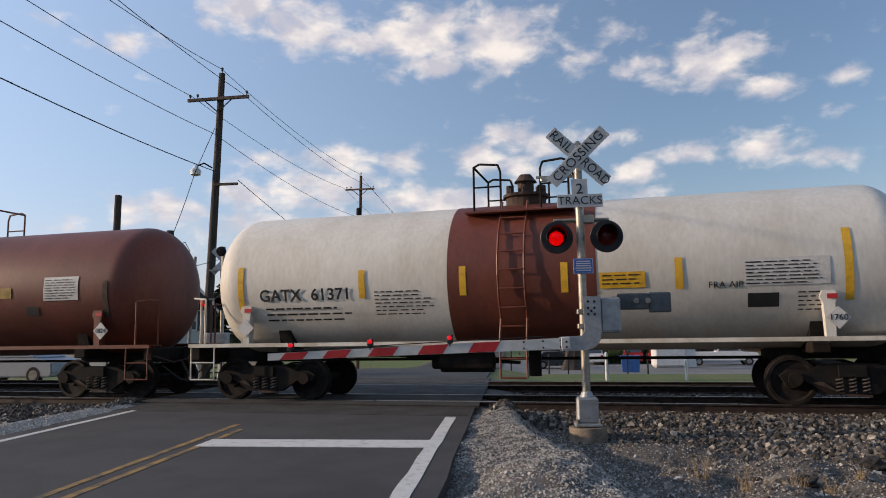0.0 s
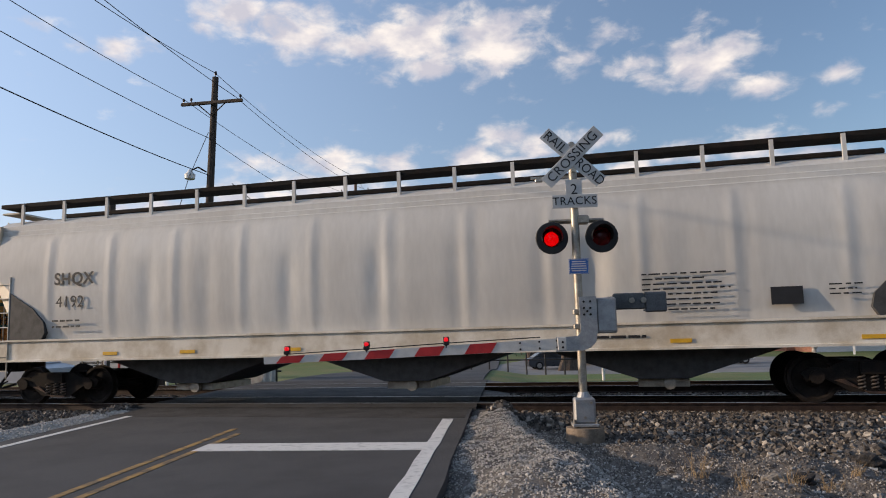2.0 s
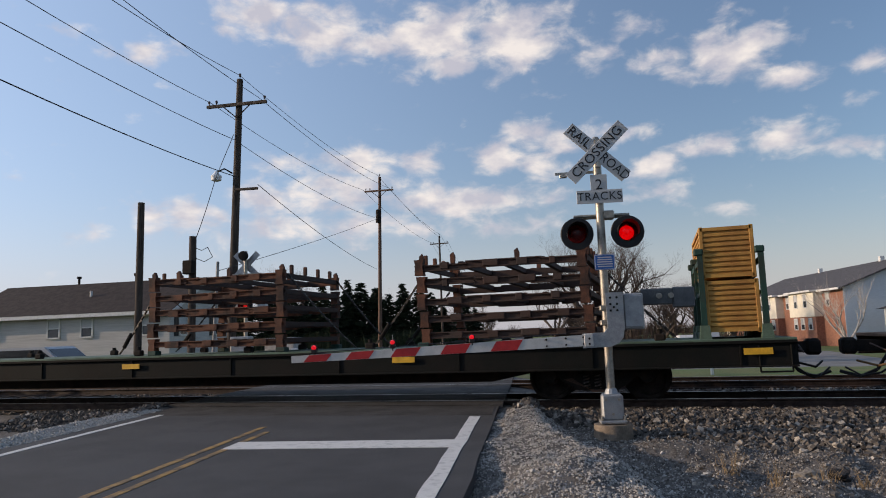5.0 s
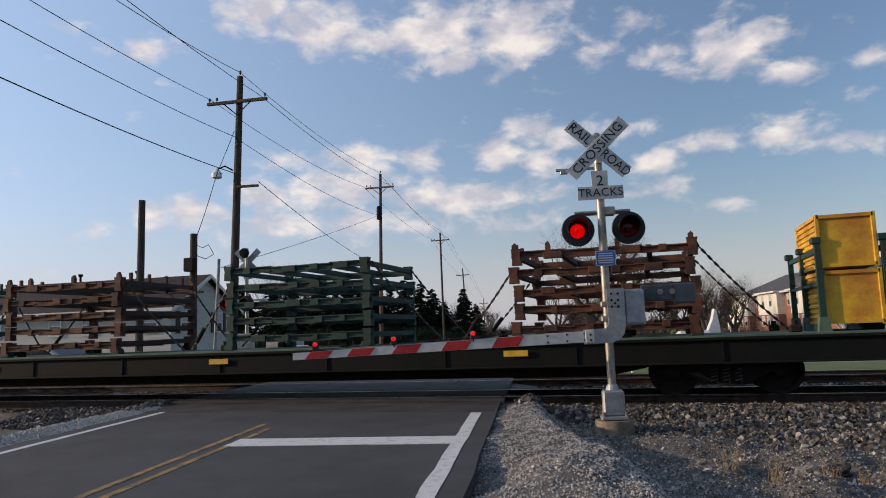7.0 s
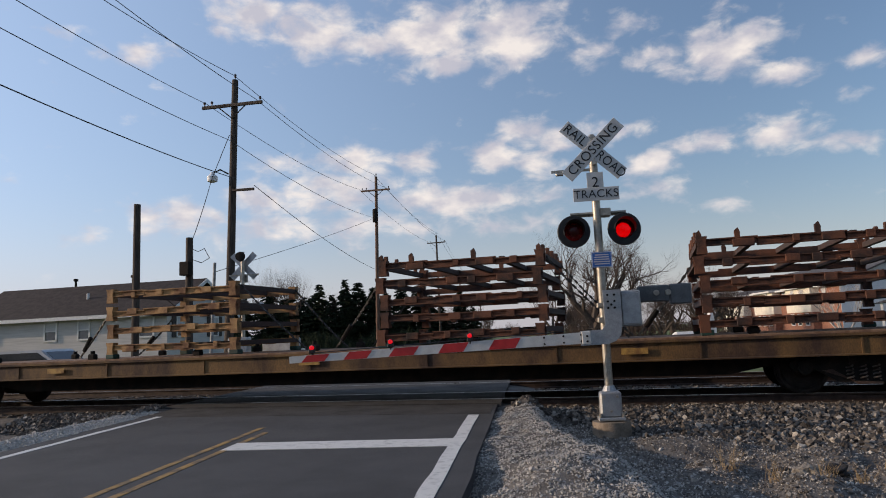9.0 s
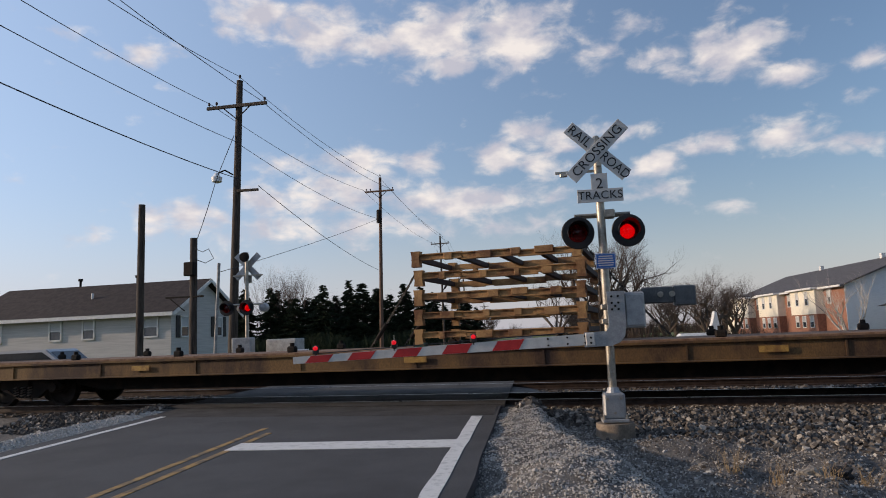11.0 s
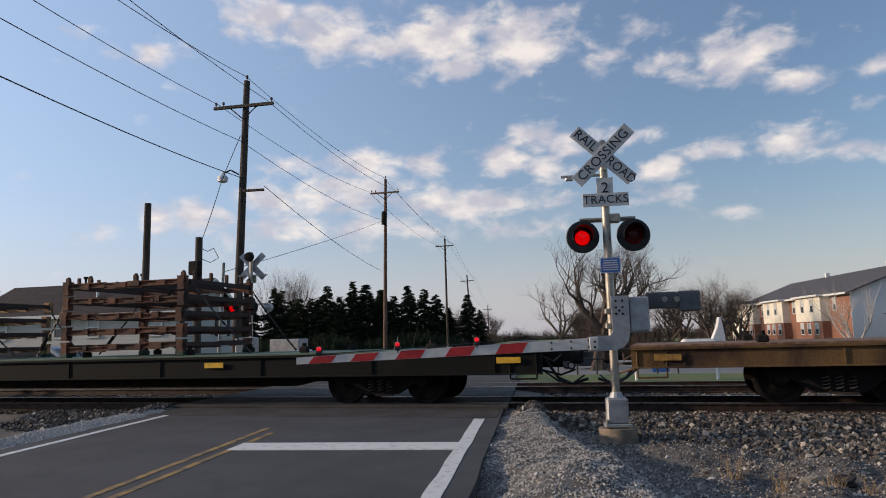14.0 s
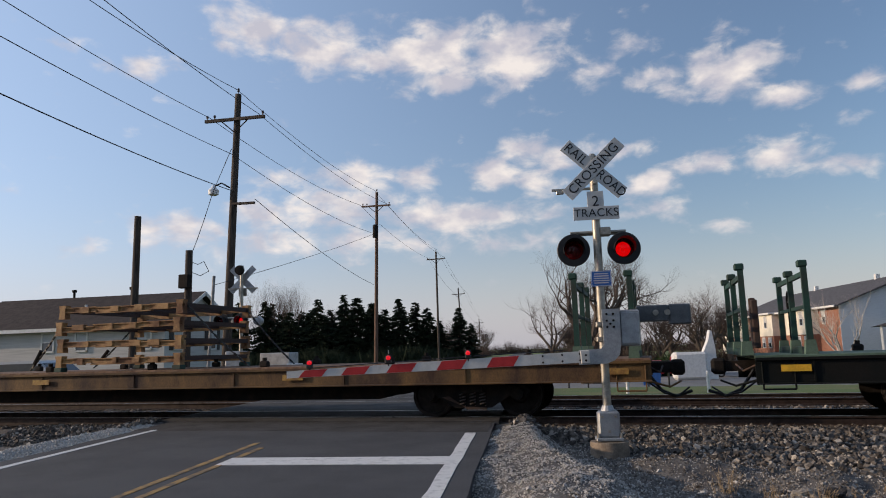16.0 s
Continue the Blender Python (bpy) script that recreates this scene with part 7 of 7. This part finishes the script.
# ---- things beyond the tracks ----
CAR_GLASS = mat("car_glass", (0.03, 0.035, 0.04), 0.08, var=0.1, bump=0, spec=0.8)
TYRE = mat("tyre_rubber", (0.02, 0.02, 0.02), 0.9, bump=0.05)
RIM = mat("alloy_rim", (0.4, 0.4, 0.4), 0.35, 0.8, bump=0)
TAIL = mat("tail_lamp", (0.4, 0.01, 0.01), 0.3, bump=0)


def make_car(name, x, y, rz, L, W, paint, lab, shape):
    """shape: sedan, van or pickup; its length runs along local x, the front at +x."""
    car = root(name, pose(x, y, ground_z(x, y) + 0.0, 0, 0, rz), lab, "car", "parked vehicles")
    h = L / 2
    outlines = {
        "sedan": ([(-h, 0.35), (-h, 0.85), (-h + 0.5, 0.98), (h - 1.3, 0.95), (h - 0.1, 0.75), (h, 0.4), (h - 0.1, 0.25), (-h + 0.1, 0.25)], [(-h + 0.35, 0.97), (-h + 1.1, 1.42), (h - 2.2, 1.42), (h - 1.25, 0.95)]),
        "van": ([(-h, 0.35), (-h, 1.0), (h - 0.9, 1.0), (h - 0.05, 0.82), (h, 0.4), (h - 0.1, 0.25), (-h + 0.1, 0.25)], [(-h + 0.05, 1.0), (-h + 0.25, 1.72), (h - 1.9, 1.74), (h - 0.85, 1.0)]),
        "pickup": ([(-h, 0.45), (-h, 1.12), (h - 1.3, 1.12), (h - 0.1, 1.05), (h, 0.5), (h - 0.1, 0.4), (-h + 0.1, 0.4)], [(h - 3.35, 1.12), (h - 3.2, 1.78), (h - 2.0, 1.78), (h - 1.3, 1.12)]),
    }
    low, cab = outlines[shape]
    bm = B()
    prism(bm, low, -W / 2, W / 2)
    bmesh.ops.bevel(bm, geom=bm.edges[:], offset=0.05, segments=2, affect="EDGES", clamp_overlap=True)
    body = part("body", bm, paint, car, smooth=True)
    bm = B()
    prism(bm, cab, -W / 2 + 0.12, W / 2 - 0.12)
    bmesh.ops.bevel(bm, geom=bm.edges[:], offset=0.04, segments=2, affect="EDGES", clamp_overlap=True)
    cb = part("cabin", bm, paint, car, smooth=True)
    cx = sum(p[0] for p in cab) / 4
    cz = sum(p[1] for p in cab) / 4
    for s in (-1, 1):
        bm = B()
        prism(bm, [(cx + (px - cx) * 0.84, cz + (pz - cz) * 0.72) for px, pz in cab], s * (W / 2 - 0.125), s * (W / 2 - 0.11))
        part("side_window", bm, CAR_GLASS, cb)
    for a, b in ((cab[0], cab[1]), (cab[3], cab[2])):
        bm = B()
        pa, pb = Vector((a[0], 0, a[1])).lerp(Vector((b[0], 0, b[1])), 0.14), Vector((a[0], 0, a[1])).lerp(Vector((b[0], 0, b[1])), 0.86)
        beam(bm, pa, pb, W - 0.4, 0.03)
        part("windscreen", bm, CAR_GLASS, cb)
    for sx in (-h + 0.85, h - 0.85):
        for s in (-1, 1):
            bm = B()
            lathe(bm, [(-0.1, 0.2), (-0.1, 0.31), (-0.07, 0.34), (0.07, 0.34), (0.1, 0.31), (0.1, 0.2)], "y", 20, (sx, s * (W / 2 - 0.09), 0.34))
            w = part("wheel", bm, TYRE, car, smooth=True)
            bm = B()
            lathe(bm, [(-0.105, 0.02), (-0.105, 0.2), (0.105, 0.2), (0.105, 0.02)], "y", 16, (sx, s * (W / 2 - 0.09), 0.34))
            part("rim", bm, RIM, w)
    for s in (-1, 1):
        bm = B()
        box(bm, (-h + 0.01, s * (W / 2 - 0.2), 0.8), (0.05, 0.22, 0.16), bev=0.01)
        part("tail_lamp", bm, TAIL, body)
        bm = B()
        box(bm, (h - 0.08, s * (W / 2 - 0.25), 0.66), (0.08, 0.3, 0.13), bev=0.01)
        part("headlight", bm, TRIM, body)
    return car


def paint(name, c):
    return mat(name, c, 0.3, 0.0, var=0.05, scale=2, bump=0, spec=0.6)


WHITE_CAR, RED_CAR, SILVER_CAR, DARK_CAR = paint("white_car_paint", (0.7, 0.7, 0.7)), paint("red_car_paint", (0.45, 0.02, 0.025)), paint("silver_car_paint", (0.38, 0.40, 0.43)), paint("dark_car_paint", (0.04, 0.045, 0.055))
make_car("pickup_truck", 7.0, 65.2, 4, 5.7, 1.95, WHITE_CAR, "white pickup truck parked on the lot", "pickup")
make_car("car", -3.9, 68.0, 95, 4.5, 1.8, WHITE_CAR, "white sedan parked on the lot", "sedan")
make_car("car", -0.4, 69.6, 92, 4.6, 1.8, RED_CAR, "red sedan parked on the lot", "sedan")
make_car("car", 2.0, 69.8, 88, 4.6, 1.8, RED_CAR, "red hatchback parked on the lot", "van")
make_car("car", 3.9, 71.5, 90, 4.6, 1.8, RED_CAR, "red sedan parked on the lot", "sedan")
make_car("car", -6.4, 60.0, 20, 4.5, 1.8, DARK_CAR, "dark sedan parked by the fence", "sedan")
make_car("minivan", -24.3, 23.7, 2, 4.9, 1.9, SILVER_CAR, "silver minivan parked in front of the house", "van")

BLUE_BIN = mat("blue_plastic", (0.02, 0.09, 0.28), 0.6, var=0.12, bump=0.05)
db = root("dumpster", pose(-0.4, 47.2, ground_z(-0.4, 47.2), 0, 0, 4), "blue refuse bin standing on the far lawn edge", "refuse bin")
bm = B()
prism(bm, [(-0.5, 0.05), (0.5, 0.05), (0.58, 1.0), (-0.58, 1.0)], -0.45, 0.45)
part("body", bm, BLUE_BIN, db)
bm = B()
box(bm, (0, 0, 1.04), (1.24, 1.0, 0.08), bev=0.02)
part("lid", bm, BLUE_BIN, db)
WHITE_POST = mat("white_post_paint", (0.72, 0.70, 0.66), 0.6, var=0.1, bump=0.05)
for x, y, h in ((-1.05, 26.2, 0.98), (1.65, 26.4, 0.72), (-19.5, 23.2, 1.3), (-16.9, 23.4, 1.25), (-15.9, 23.6, 1.2), (-15.0, 23.6, 1.3), (-14.75, 23.65, 1.3)):
    p = root("marker_post", pose(x, y, ground_z(x, y) - 0.03), "short white marker post in the grass", "post", "white marker posts")
    bm = B()
    rod(bm, (0, 0, 0), (0, 0, h), 0.055, 10)
    part("post", bm, WHITE_POST, p, smooth=True)
    bm = B()
    rod(bm, (0, 0, h), (0, 0, h + 0.04), 0.055, 10, 0.03)
    part("cap", bm, WHITE_POST, p)
for fx0, fx1, fy, n in ((-9.0, 0.5, 36.0, 11), (-22.5, -13.5, 25.5, 9)):
    fence = root("pipe_fence", pose(0, 0, 0), "low black pipe rail fence beyond the tracks", "fence", "pipe fences")
    for i in range(n):
        x = fx0 + (fx1 - fx0) * i / (n - 1)
        bm = B()
        rod(bm, (x, fy, ground_z(x, fy) - 0.05), (x, fy, ground_z(x, fy) + 1.0), 0.04, 8)
        part("post", bm, BLACK, fence)
    for z in (0.5, 0.95):
        bm = B()
        zz = ground_z(fx0, fy) + z
        rod(bm, (fx0 - 0.2, fy, zz), (fx1 + 0.2, fy, zz), 0.035, 8)
        part("rail", bm, BLACK, fence)
mk = root("striped_marker", pose(-18.95, 23.3, ground_z(-18.95, 23.3)), "red and white striped marker post", "post")
for i in range(4):
    bm = B()
    rod(bm, (0, 0, i * 0.32), (0, 0, i * 0.32 + 0.318), 0.05, 10)
    part("band", bm, RED_SHEET if i > 1 else WHITE_POST, mk)
tr = root("gate_stand", pose(-12.6, 22.9, ground_z(-12.6, 22.9)), "white pipe stand with a slanting brace", "stand")
for a, b in (((0, 0, 0), (0, 0, 1.2)), ((0.25, 0, 0), (0.25, 0, 1.2)), ((-1.0, 0, 0), (0, 0, 0.75)), ((0, 0, 1.2), (0.6, 0, 1.2))):
    bm = B()
    rod(bm, a, b, 0.04, 8)
    part("pipe", bm, WHITE_POST, tr)
sail = root("canvas_cover", pose(3.9, 61.5, ground_z(3.9, 61.5), 0, 0, 10), "white canvas cover standing up in a peak", "canvas cover")
bm = B()
prism(bm, [(-0.75, 0), (0.7, 0), (0.62, 2.4), (0.42, 3.8), (0.3, 3.9), (0.1, 3.1), (-0.4, 2.0)], -0.4, 0.4)
part("cover", bm, TRIM, sail)
bm = B()
box(bm, (-1.4, 0, 1.1), (2.6, 1.4, 2.2), bev=0.2)
part("base", bm, TRIM, sail)
cab = root("signal_cabinet", pose(-13.2, 23.4, -0.44), "grey equipment cabinet beside the far signal", "cabinet")
bm = B()
box(bm, (0, 0, 1.0), (1.2, 0.7, 1.7), bev=0.03)
part("body", bm, ALU, cab)
bm = B()
box(bm, (0, 0, 0.08), (1.4, 0.9, 0.16))
part("plinth", bm, CONCRETE, cab)

# plain dark unseen wall, added to close the place behind the viewer and block low sky light
bm = B()
box(bm, (20, -26, 3.5), (140, 1.0, 8.0))
tagged(obj("wall_south", bm, mat("dark_sky_block", (0.09, 0.07, 0.06), 0.9, var=0.3, scale=1.5, bump=0.2)), "plain dark unseen wall added behind the viewer to block sky light", "wall", kind="structure")


def motions():
    times = [0.5 * i for i in range(33)]
    for thing, x, y, z in MOVING:
        walk(thing, [(t, pose(x + SPEED * t, y, z)) for t in times])
    # the flashers change sides every 0.604 s; the added bowls imitate this by swinging round in about a tenth of a
    # second
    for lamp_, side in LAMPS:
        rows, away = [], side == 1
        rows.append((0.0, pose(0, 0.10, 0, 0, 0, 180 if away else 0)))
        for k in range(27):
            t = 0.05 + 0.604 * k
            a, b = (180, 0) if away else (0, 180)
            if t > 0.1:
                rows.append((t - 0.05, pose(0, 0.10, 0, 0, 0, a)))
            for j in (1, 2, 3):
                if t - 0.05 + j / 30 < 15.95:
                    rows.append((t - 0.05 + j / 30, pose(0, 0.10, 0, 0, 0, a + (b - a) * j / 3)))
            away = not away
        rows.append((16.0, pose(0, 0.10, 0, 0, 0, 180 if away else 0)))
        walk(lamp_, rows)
    turn = math.degrees(SPEED / 0.42)
    for w, x in WHEELS:
        walk(w, [(f / FPS, pose(x, 0, 0.42, 0, turn * f / FPS, 0)) for f in range(0, 16 * FPS + 1)])


motions()
